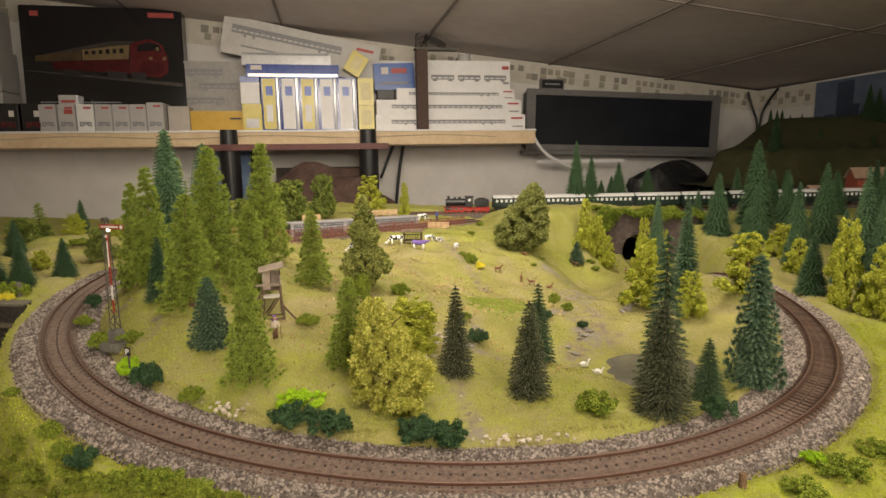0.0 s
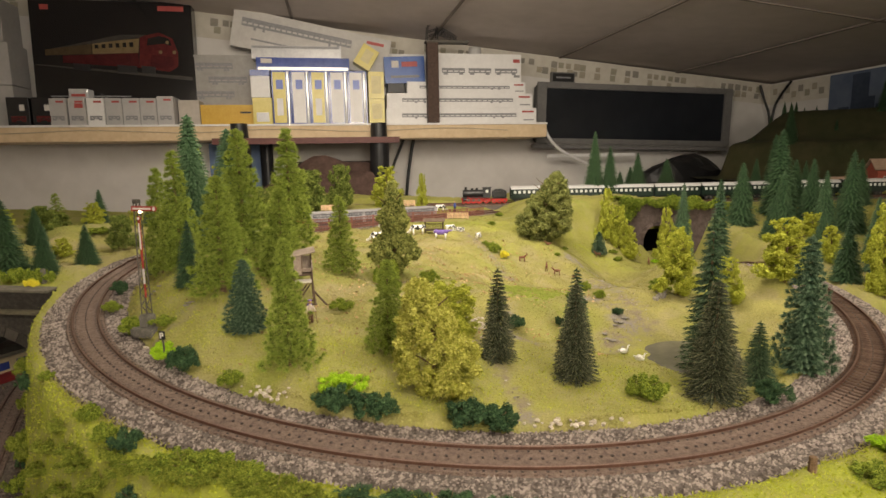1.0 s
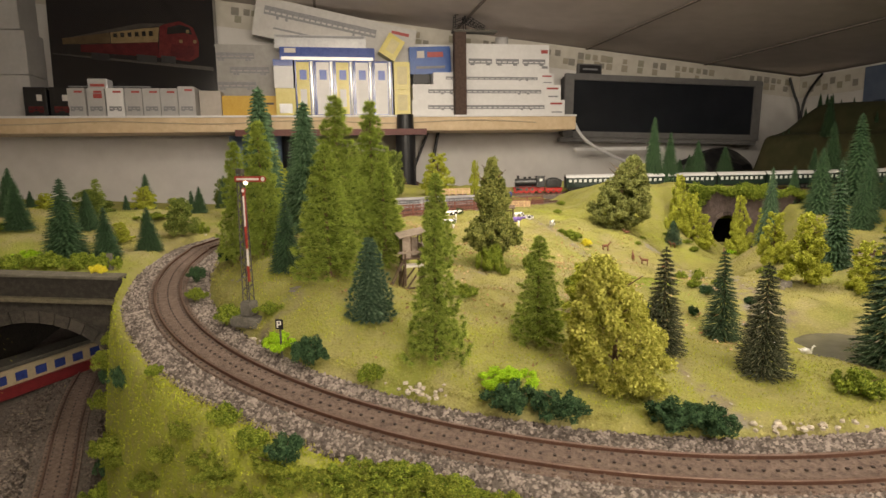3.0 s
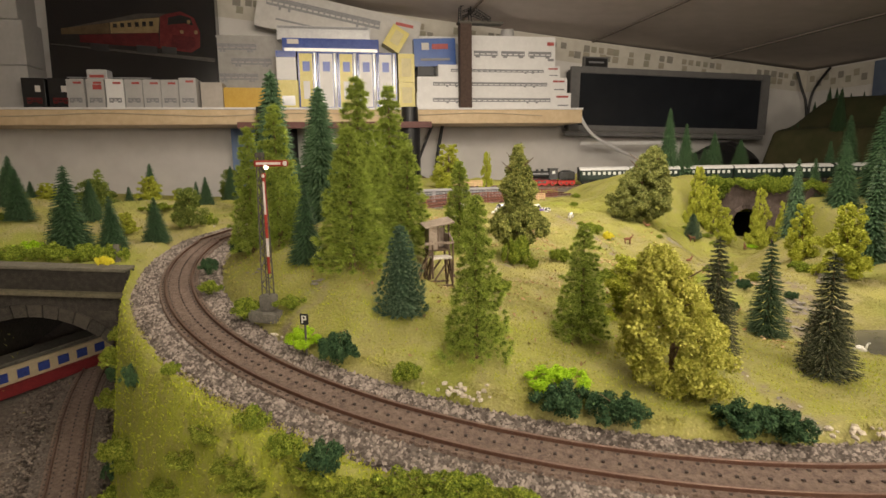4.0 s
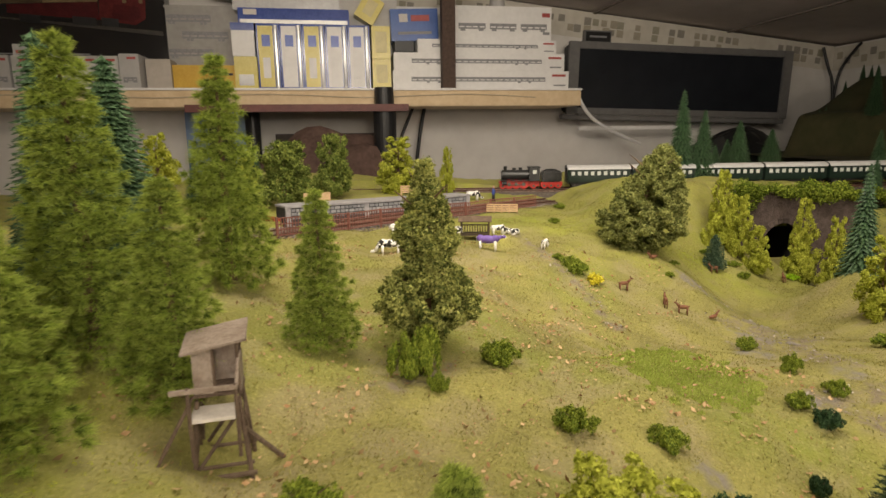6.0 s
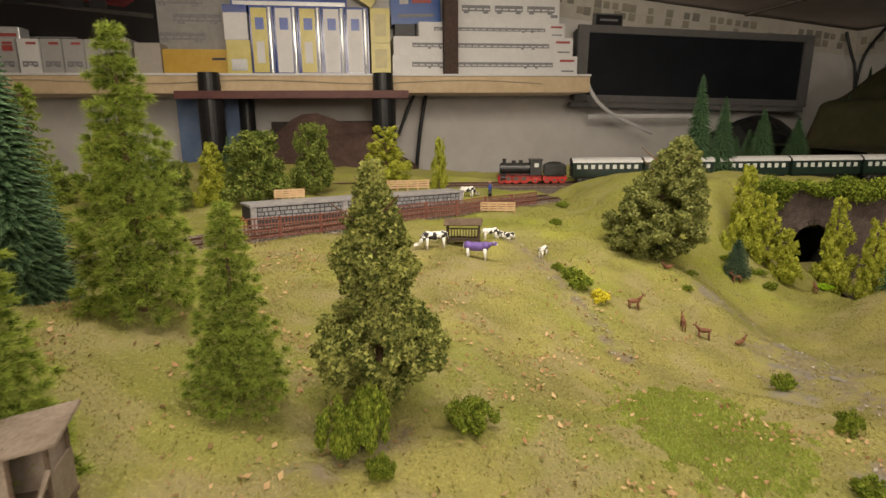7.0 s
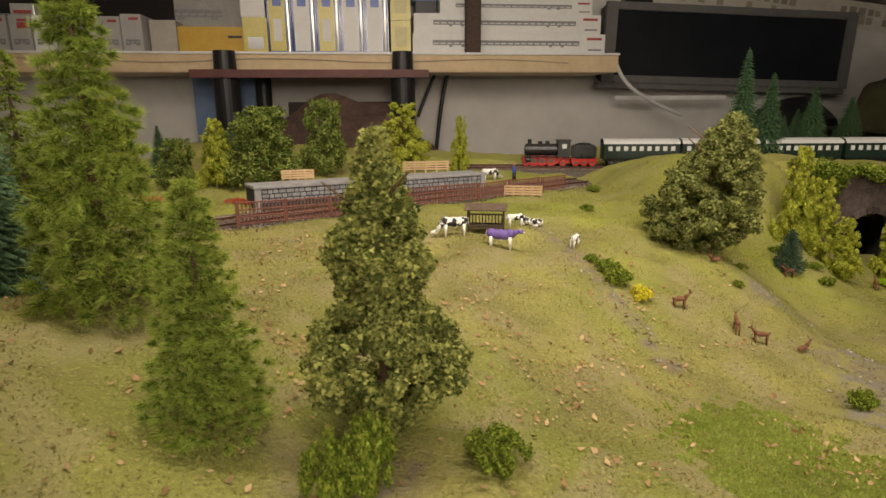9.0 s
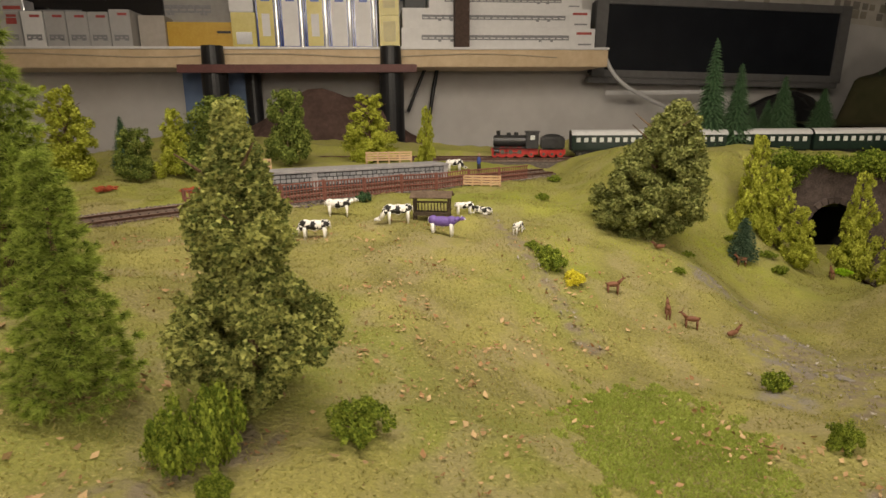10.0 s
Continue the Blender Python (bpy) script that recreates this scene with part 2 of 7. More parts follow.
# ---------- the lie of the land ----------
# The layout board is tilted a little: LAND turns its own plane (track at z = 0) into the room.
LAND = pose(0, 0, 0, 0, 2.5, 0) @ pose(0, 0.26, 0, 4.2, 0, 0) @ pose(0, -0.26, 0)
CX, CY, R = 0.0, 0.6284, 0.3623
def bump(x, y, x0, y0, sx, sy):
    return np.exp(-((x - x0) / sx) ** 2 - ((y - y0) / sy) ** 2)
def smooth(a, b, v):
    k = np.clip((v - a) / (b - a), 0.0, 1.0)
    return k * k * (3 - 2 * k)
def relief(x, y):
    r = np.hypot(x - CX, y - CY)
    ang = np.degrees(np.arctan2(y - CY, x - CX)) % 360
    hill = 0.034 * bump(x, y, -0.215, 0.53, 0.075, 0.14) + 0.012 * bump(x, y, -0.12, 0.40, 0.10, 0.08) + 0.006 * bump(x, y, -0.05, 0.52, 0.12, 0.12)
    dip = -0.028 * bump(x, y, 0.11, 0.68, 0.09, 0.09) - 0.020 * bump(x, y, 0.17, 0.46, 0.07, 0.06) - 0.012 * bump(x, y, 0.03, 0.63, 0.06, 0.06) - 0.056 * bump(x, y, 0.215, 0.80, 0.07, 0.13) - 0.012 * bump(x, y, 0.08, 0.45, 0.06, 0.06) - 0.018 * bump(x, y, 0.20, 0.40, 0.05, 0.05)
    dip = dip - 0.016 * bump(x, y, -0.136, 0.468, 0.024, 0.028)
    foot = y - np.maximum(0.0, x - 0.12) * 0.75
    ridge = 0.038 * smooth(0.06, 0.14, x) * smooth(0.845, 0.90, foot) * (1 - smooth(0.95, 1.05, y) * 0.5) * (1 - smooth(0.235, 0.285, x) * (1 - smooth(0.985, 1.0, y)))
    knoll = 0.022 * bump(x, y, 0.29, 0.55, 0.03, 0.05)
    inner = (hill + dip + knoll) * (1 - smooth(0.30, 0.338, r) * (1 - smooth(CY, CY + 0.1, y) * (1 - smooth(0.25, 0.33, np.abs(x))))) + ridge
    # far end lies level with the main line
    far = 0.042 * np.maximum(x, 0.0) * smooth(0.86, 1.02, y)
    # trench in front of the tunnel mouth
    cut = -0.050 * smooth(0.225, 0.29, x) * (1 - smooth(0.385, 0.42, x)) * smooth(0.77, 0.88, y) * (1 - smooth(0.985, 1.0, y))
    cut = np.minimum(cut, -0.078 * smooth(0.285, 0.315, x) * (1 - smooth(0.385, 0.42, x)) * smooth(0.68, 0.90, y) * (1 - smooth(0.985, 1.0, y)))
    # bank down to the lower yard: sharp beside the bridge, wider in front
    wide = smooth(215, 262, ang)
    start = 0.396 + 0.020 * wide + 0.10 * smooth(285, 320, ang)
    end = 0.418 + 0.026 * wide + 0.30 * smooth(285, 320, ang)
    side = smooth(158, 162, ang)
    low = -0.135 * smooth(0.0, 1.0, (r - start) / (end - start)) * side
    low = np.where((y > 0.505) & (x < 0), 0.0, low)
    # grassy mounds beyond the bridge
    mounds = (0.018 * bump(x, y, -0.475, 0.72, 0.05, 0.06) + 0.024 * bump(x, y, -0.60, 0.68, 0.07, 0.06) + 0.016 * bump(x, y, -0.54, 0.60, 0.05, 0.035)) * smooth(0.40, 0.44, -x)
    back = -0.050 * smooth(0.74, 0.90, y) * smooth(0.43, 0.52, -x)
    return inner + far + cut + low + mounds + back


GRID = {}


def surface(x, y):
    """Height of the built ground sheet, with its small unevenness."""
    gx, gy, gz = GRID["x"], GRID["y"], GRID["z"]
    i = np.clip(np.searchsorted(gx, x) - 1, 0, len(gx) - 2)
    j = np.clip(np.searchsorted(gy, y) - 1, 0, len(gy) - 2)
    a, b = (x - gx[i]) / (gx[i + 1] - gx[i]), (y - gy[j]) / (gy[j + 1] - gy[j])
    return (gz[j, i] * (1 - a) + gz[j, i + 1] * a) * (1 - b) + (gz[j + 1, i] * (1 - a) + gz[j + 1, i + 1] * a) * b


def land(x, y, up=0.0):
    """A place in the room that stands on the ground, or up metres over it."""
    p = LAND @ Vector((x, y, float(surface(np.array([x]), np.array([y]))[0])))
    return Vector((p.x, p.y, p.z + up))


def stand(x, y, turn=0.0, up=0.0):
    return Matrix.Translation(land(x, y, up)) @ pose(0, 0, 0, 0, 0, turn)


def to_land(p):
    """Rows of layout places to room places."""
    m = np.array(LAND.to_3x3())
    return p @ m.T + np.array(LAND.translation)


def axis(a, b, dense, coarse, lo, hi):
    return np.concatenate([np.arange(lo, a, coarse), np.arange(a, b, dense), np.arange(b, hi + coarse, coarse)])


PATHS = (([(-0.005, 0.84), (0.012, 0.79), (0.024, 0.75), (0.036, 0.71), (0.05, 0.675)], 0.007), ([(0.20, 0.70), (0.17, 0.66), (0.155, 0.60)], 0.013), ([(0.148, 0.56), (0.15, 0.50)], 0.015),
         ([(0.005, 0.40), (0.014, 0.35), (0.022, 0.31)], 0.008), ([(0.02, 0.44), (0.045, 0.43)], 0.010), ([(-0.09, 0.52), (-0.07, 0.545)], 0.012), ([(0.11, 0.46), (0.14, 0.50), (0.12, 0.55)], 0.014), ([(0.150, 0.795), (0.185, 0.785)], 0.012), ([(0.15, 0.715), (0.17, 0.72), (0.19, 0.735)], 0.020), ([(0.145, 0.665), (0.165, 0.69), (0.175, 0.715)], 0.018), ([(-0.23, 0.39), (-0.21, 0.405)], 0.005))


def soil(x, y):
    """How bare the ground is, 0 to 1: along the paths, and in a few worn spots."""
    out = np.zeros(len(x))
    ragged = 0.45 * np.sin(x * 310 + 2 * np.sin(y * 230)) * np.sin(y * 270 + 2 * np.sin(x * 190))
    for pts, wide in PATHS:
        for (ax, ay), (bx, by) in zip(pts, pts[1:]):
            t = np.clip(((x - ax) * (bx - ax) + (y - ay) * (by - ay)) / ((bx - ax) ** 2 + (by - ay) ** 2), 0, 1)
            d = np.hypot(x - ax - t * (bx - ax), y - ay - t * (by - ay)) / wide
            out = np.maximum(out, 1 - smooth(0.45, 1.1, d + ragged * 1.1))
    return out * 0.95


STONY = ((0.020, 0.437, 0.016), (0.030, 0.478, 0.007), (0.108, 0.545, 0.012), (0.128, 0.640, 0.013), (0.148, 0.580, 0.010), (0.135, 0.500, 0.018), (0.155, 0.690, 0.014), (0.185, 0.735, 0.016), (0.150, 0.790, 0.016), (-0.215, 0.412, 0.006), (-0.172, 0.765, 0.008), (0.022, 0.305, 0.008))


def stony(x, y):
    """How much bare grey rock shows, 0 to 1."""
    ragged = 0.5 * np.sin(x * 290 + 2 * np.sin(y * 210)) * np.sin(y * 330 + 2 * np.sin(x * 170)) + 0.25 * np.sin(x * 910 + 3 * np.sin(y * 770))
    out = np.zeros(len(x))
    for sx, sy, r in STONY:
        out = np.maximum(out, 1 - smooth(0.55, 1.05, np.hypot(x - sx, y - sy) / r + ragged * 0.6))
    return out


def lush(x, y):
    """Fresher grass on the wooded slope and along the front of the meadow."""
    inside = 1 - smooth(R - 0.05, R - 0.02, np.hypot(x - CX, y - CY))
    patchy = 0.75 + 0.25 * np.sin(x * 70 + 2 * np.sin(y * 60)) * np.sin(y * 80)
    pathside = 0.8 * np.maximum(bump(x, y, 0.045, 0.765, 0.030, 0.050), np.maximum(bump(x, y, 0.095, 0.80, 0.035, 0.030), bump(x, y, 0.05, 0.88, 0.05, 0.030)))
    pathside = np.maximum(pathside, 0.9 * np.maximum(bump(x, y, 0.21, 0.885, 0.075, 0.045), bump(x, y, 0.10, 0.45, 0.05, 0.05)))
    return 0.55 * inside * patchy * np.maximum(pathside, np.maximum(smooth(0.12, 0.20, -x) * (1 - smooth(0.50, 0.60, y)), 1 - smooth(0.36, 0.46, y)))


def turf(x, y):
    """Bright turf on the bank outside the bend."""
    return smooth(R + 0.02, R + 0.045, np.hypot(x - CX, y - CY)) * (1 - smooth(0.50, 0.60, y)) + 0.35 * smooth(0.78, 0.86, y) + lush(x, y)


def build_ground():
    xs, ys = axis(-0.56, 0.58, 0.005, 0.03, -1.15, 1.35), axis(0.14, 1.19, 0.005, 0.03, -0.1, 1.18)
    gx, gy = np.meshgrid(xs, ys)
    gz = relief(gx, gy)
    wob = np.array([noise.noise(Vector((x * 28, y * 28, 0))) * 0.0044 + noise.noise(Vector((x * 90, y * 90, 3))) * 0.0017 for x, y in zip(gx.ravel(), gy.ravel())])
    r = np.hypot(gx - CX, gy - CY).ravel()
    px, py = gx.ravel(), gy.ravel()
    gap = np.full(len(px), 9.0)
    for line in (BEND[::6], MAIN[::4]):
        for cx, cy in line:
            gap = np.minimum(gap, np.hypot(px - cx, py - cy))
    sink = -0.010 * (1 - smooth(0.026, 0.036, gap))
    pts = np.stack([px, py, gz.ravel() + wob * np.clip(gap / 0.05, 0, 1) + sink], 1)
    GRID.update(x=xs, y=ys, z=(pts[:, 2] - sink).reshape(gz.shape))
    pts = to_land(pts)
    w, h = len(xs), len(ys)
    # the step at the bridge and the tunnel stays open: their walls stand there
    def open_step(i, j):
        c = (j * w + i, j * w + i + 1, (j + 1) * w + i + 1, (j + 1) * w + i)
        z = [gz.ravel()[k] for k in c]
        return max(z) - min(z) > 0.03 and ((xs[i] < -0.36 and 0.48 < ys[j] < 0.52) or (0.27 < xs[i] < 0.43 and 0.97 < ys[j] < 1.01))

    faces = [(j * w + i, j * w + i + 1, (j + 1) * w + i + 1, (j + 1) * w + i) for j in range(h - 1) for i in range(w - 1) if not open_step(i, j)]
    ob = mesh_object("ground", pts, faces, GRASS)
    for key, values in (("soil", soil(px, py)), ("turf", turf(px, py)), ("stone", stony(px, py))):
        ob.data.attributes.new(key, "FLOAT", "POINT").data.foreach_set("value", values.astype(np.float32))
    for p in ob.data.polygons:
        p.use_smooth = True
    return tagged(ob, "modelled meadow ground with yellow-green grass and bare soil", "ground", kind="structure")




# ---------- tracks ----------
def bend_path():
    """Centre line of the branch: along the back fence, round the bend, then straight to the tunnel."""
    ctrl = [(0.06, 1.035), (-0.04, 0.965), (-0.12, 0.905), (-0.20, 0.842), (-0.275, 0.775), (-0.338, 0.70)]
    arc = [(CX + R * math.cos(a), CY + R * math.sin(a)) for a in np.radians(np.arange(180, 361, 3))]
    tail = [(0.360, 0.70), (0.354, 0.80), (0.346, 0.90), (0.340, 1.10)]
    return ctrl + arc + tail


def resample(pts, step):
    pts = np.array(pts, float)
    # smooth the joints a little, then walk along at even steps
    fine = [pts[0]]
    for i in range(len(pts) - 1):
        p0, p1, p2, p3 = pts[max(i - 1, 0)], pts[i], pts[i + 1], pts[min(i + 2, len(pts) - 1)]
        for k in np.linspace(0, 1, 9)[1:]:
            fine.append(0.5 * ((2 * p1) + (p2 - p0) * k + (2 * p0 - 5 * p1 + 4 * p2 - p3) * k * k + (3 * p1 - p0 - 3 * p2 + p3) * k ** 3))
    fine = np.array(fine)
    d = np.concatenate([[0], np.cumsum(np.linalg.norm(np.diff(fine, axis=0), axis=1))])
    s = np.arange(0, d[-1], step)
    out = np.stack([np.interp(s, d, fine[:, k]) for k in range(fine.shape[1])], 1)
    return out


def normals(line):
    t = np.gradient(line, axis=0)
    t /= np.linalg.norm(t, axis=1)[:, None]
    return t, np.stack([-t[:, 1], t[:, 0]], 1)


BEND = resample(bend_path(), 0.002)
BENDZ = -0.075 * smooth(0.68, 0.92, BEND[:, 1]) * (BEND[:, 0] > 0.2)
MAIN = resample([(-0.43, 1.087), (-0.3, 1.095), (-0.2, 1.10), (0.2, 1.10), (0.6, 1.115), (1.2, 1.16)], 0.004)
MAINZ = 0.0437 * MAIN[:, 0] + 0.001
build_ground()


def sweep(name, line, height, profile, material, parent, label=""):
    """Sweeps a profile of (side, up) along a plan line."""
    _, nrm = normals(line[:, :2])
    n, k = len(line), len(profile)
    pts = np.concatenate([np.stack([line[:, 0] + nrm[:, 0] * s, line[:, 1] + nrm[:, 1] * s, height + u + np.zeros(n)], 1)[:, None, :] for s, u in profile], 1)
    faces = [(i * k + j, i * k + (j + 1) % k, (i + 1) * k + (j + 1) % k, (i + 1) * k + j) for i in range(n - 1) for j in range(k)]
    faces += [tuple(range(k)), tuple((n - 1) * k + j for j in range(k))[::-1]]
    ob = mesh_object(name, to_land(pts.reshape(-1, 3)), faces, material, parent, label)
    bm = bmesh.new()
    bm.from_mesh(ob.data)
    bmesh.ops.recalc_face_normals(bm, faces=bm.faces)
    bm.to_mesh(ob.data)
    bm.free()
    return ob


def rail_profile(side):
    return [(side - 0.0012, -0.0030), (side + 0.0012, -0.0030), (side + 0.0011, -0.0024), (side + 0.0004, -0.0020), (side + 0.0004, -0.0008), (side + 0.0007, -0.0006),
            (side + 0.0007, 0.0), (side - 0.0007, 0.0), (side - 0.0007, -0.0006), (side - 0.0004, -0.0008), (side - 0.0004, -0.0020), (side - 0.0011, -0.0024)]


def top_profile(side):
    return [(side - 0.0005, 0.0), (side + 0.0005, 0.0), (side + 0.0004, 0.00015), (side - 0.0004, 0.00015)]


SLEEPER = None


def build_track(name, label, line, height, bed_in, bed_out, sleepers=True, bed=TRACKBED, pitch=0.0062, foot=0.006):
    """A track with its bed; height: top of rail in the layout's plane, a number or one for each point."""
    global SLEEPER
    track = empty(name, Matrix(), label, "railway track")
    height = np.zeros(len(line)) + height
    part_bed = sweep("ballast_shoulder", line, height, [(-bed_out - foot, -0.0100), (-bed_out, -0.0034), (bed_in, -0.0034), (bed_in + foot, -0.0100)], BED, track, "grey gravel shoulder")
    worn = height - 0.0014 * smooth(0.20, 0.26, line[:, 0])
    sweep("track_bed", line, worn, [(-0.0135, -0.0045), (-0.0125, -0.0018), (0.0125, -0.0018), (0.0135, -0.0045)], bed, track, "rust-brown ballast between the rails")
    for side in (-0.00875, 0.00875):
        rail = sweep("rail", line, height, rail_profile(side), RAIL, track)
        sweep("rail_head", line, height, top_profile(side), RAILTOP, rail, "worn shiny rail head")
    if sleepers:
        if SLEEPER is None:
            bm = box(-0.0011, 0.0011, -0.0128, 0.0128, -0.0038, -0.00195, 0.0002)
            SLEEPER = bpy.data.meshes.new("sleeper")
            bm.to_mesh(SLEEPER)
            bm.free()
            SLEEPER.materials.append(TIE)
        t, _ = normals(line)
        stepn = max(1, round(pitch / np.linalg.norm(line[1] - line[0])))
        studs = bmesh.new()
        for i in range(0, len(line), stepn):
            ob = new("sleeper", SLEEPER)
            m = LAND @ pose(line[i, 0], line[i, 1], height[i], 0, 0, math.degrees(math.atan2(t[i, 1], t[i, 0])))
            ob.parent = track
            ob.matrix_local = m
            add_box(studs, -0.0006, 0.0006, -0.0005, 0.0005, -0.0022, -0.0010, 0, m)
            for s in (-0.0067, 0.0067, -0.0108, 0.0108):
                add_box(studs, -0.0006, 0.0006, s - 0.0005, s + 0.0005, -0.0022, -0.0014, 0, m)
        part("fastening", studs, STUD, track, "small dark studs and fastenings")["kind"] = "stuff"
    return track


def stones(name, label, line, height, bands, count, size, material=BALLAST, seed=1):
    """Loose gravel beside a line: many small angular stones."""
    rng = np.random.default_rng(seed)
    _, nrm = normals(line)
    idx = rng.integers(0, len(line), count)
    lo = np.array([b[0] for b in bands])
    hi = np.array([b[1] for b in bands])
    pick = rng.choice(len(bands), count, p=(hi - lo) / (hi - lo).sum())
    side = lo[pick] + (hi - lo)[pick] * rng.random(count)
    jit = (rng.random((count, 2)) - 0.5) * 0.004
    x, y = line[idx, 0] + nrm[idx, 0] * side + jit[:, 0], line[idx, 1] + nrm[idx, 1] * side + jit[:, 1]
    height = np.zeros(len(line)) + height
    edge = np.clip((np.abs(side) - 0.024) / 0.012, 0, 1)
    z = height[idx] - 0.0036 - edge * 0.004
    pts = np.stack([x, y, z], 1)
    octa = np.array([[1, 0, 0], [0, 1, 0], [-1, 0, 0], [0, -1, 0], [0, 0, 1]], float)
    fc = np.array([[0, 1, 4], [1, 2, 4], [2, 3, 4], [3, 0, 4]])
    v = octa[None] * (0.6 + 0.8 * rng.random((count, 5, 1))) * (size * (0.6 + 0.8 * rng.random(count)))[:, None, None]
    a = rng.random(count) * 6.28
    c, s = np.cos(a), np.sin(a)
    vx = v[:, :, 0] * c[:, None] - v[:, :, 1] * s[:, None]
    vy = v[:, :, 0] * s[:, None] + v[:, :, 1] * c[:, None]
    v = np.stack([vx, vy, v[:, :, 2]], 2) + pts[:, None, :]
    v = to_land(v.reshape(-1, 3))
    faces = (np.arange(count)[:, None, None] * 5 + fc[None]).reshape(-1, 3)
    me = bpy.data.meshes.new(name)
    me.vertices.add(len(v))
    me.vertices.foreach_set("co", v.astype(np.float32).ravel())
    me.loops.add(faces.size)
    me.loops.foreach_set("vertex_index", faces.astype(np.int32).ravel())
    me.polygons.add(len(faces))
    me.polygons.foreach_set("loop_start", np.arange(0, faces.size, 3, dtype=np.int32))
    me.update()
    me.materials.append(material)
    return tagged(new(name, me), label, "gravel", kind="stuff")


build_track("branch_track", "rusty model railway track bending round the meadow", BEND, BENDZ, 0.026, 0.026)
stones("track_gravel", "grey and brown gravel beside the curved track", BEND, BENDZ, [(-0.030, -0.0135), (0.0135, 0.030)], 46000, 0.0011)
stones("brown_gravel", "fine rust-brown gravel between the rails", BEND, BENDZ + 0.0016 - 0.0022 * smooth(0.18, 0.26, BEND[:, 0]), [(-0.0125, -0.0100), (-0.0075, 0.0075), (0.0100, 0.0125)], 12000, 0.0006, TRACKBED, 5)

build_track("main_track", "straight brown main line track at the back of the layout", MAIN, MAINZ, 0.022, 0.022)
YARD = resample([(-0.28, 0.20), (-0.33, 0.30), (-0.372, 0.388), (-0.425, 0.49), (-0.455, 0.56), (-0.48, 0.64), (-0.5, 0.75)], 0.002)
build_track("yard_track", "lower track leading under the stone bridge", YARD, -0.115, 0.02, 0.02)
stones("yard_gravel", "grey brown gravel between the lower tracks", YARD, -0.115, [(-0.09, -0.0135), (0.0135, 0.05)], 15000, 0.0010, mat("yard_stone", (0.06, 0.046, 0.038), (0.20, 0.165, 0.14), 150, 0.9, island=True, spec=0.2), 8)
tagged(mesh_object("yard_ground", to_land(np.array([(-0.95, 0.1, -0.1225), (-0.10, 0.1, -0.1225), (-0.29, 0.9, -0.1225), (-0.95, 0.9, -0.1225)])), [(0, 1, 2, 3)], BED), "grey gravel ground of the lower yard", "ground", kind="structure")


# ---------- trees ----------
import itertools


def unit(v):
    return v / np.maximum(np.linalg.norm(v, axis=-1, keepdims=True), 1e-9)


def needles(base, direction, length, width, rng):
    """Thin triangles from base points along directions."""
    d = unit(direction)
    side = unit(np.cross(d, unit(rng.normal(size=d.shape))))
    w = (side * width[:, None])
    return np.stack([base - w, base + w, base + d * length[:, None]], 1)


def conifer(seed, spread, whorls, boughs, nodes, per, tuft, needle, width, droop, power=0.75, ragged=0.2, lift=0.0, start=0.05, fan=0.6, blunt=0.012, inner=0.2):
    """A crown of unit height: boughs in loose whorls, set with needles along them and with a tuft at each end."""
    rng = np.random.default_rng(seed)
    base, dire, ln = [], [], []
    for w in range(whorls):
        lump = 1 + ragged * rng.normal() * 0.35
        zw = start + (1 - start) * ((w + 0.5) / whorls) ** 0.95
        nb = max(5, int(boughs * (0.35 + 0.65 * (1 - zw))))
        for b in range(nb):
            z = min(0.985, zw + (rng.random() - 0.5) * 0.75 / whorls)
            a = 6.283 * (b + rng.random() * 0.8) / nb + w * 2.4
            reach = (spread * ((1 - z) ** power) + blunt) * max(0.4, lump + ragged * rng.normal())
            k = np.concatenate([np.repeat(np.linspace(inner, 1, nodes), per), np.full(tuft, 1.0)])
            n = len(k)
            out = np.array([math.cos(a), math.sin(a), 0.0])
            sag = -droop * (k ** 1.5) * reach + lift * reach * k
            pts = np.outer(k * reach, out) + np.stack([np.zeros(n), np.zeros(n), z + sag], 1) + rng.normal(size=(n, 3)) * 0.004
            dd = out * 0.8 + np.array([0, 0, lift - droop * 0.6]) + rng.normal(size=(n, 3)) * fan
            base.append(pts), dire.append(dd)
            ln.append(needle * (0.5 + 0.8 * rng.random(n)) * (0.6 + 0.4 * (1 - z)))
    # leader
    n = 50
    base.append(np.stack([rng.normal(size=n) * blunt * 0.3, rng.normal(size=n) * blunt * 0.3, 0.93 + 0.06 * rng.random(n)], 1))
    dire.append(rng.normal(size=(n, 3)) * 0.45 + np.array([0, 0, 1.0]))
    ln.append(np.full(n, needle * 0.8))
    base, dire, ln = np.concatenate(base), np.concatenate(dire), np.concatenate(ln)
    return needles(base, dire, ln, np.full(len(ln), width), rng)


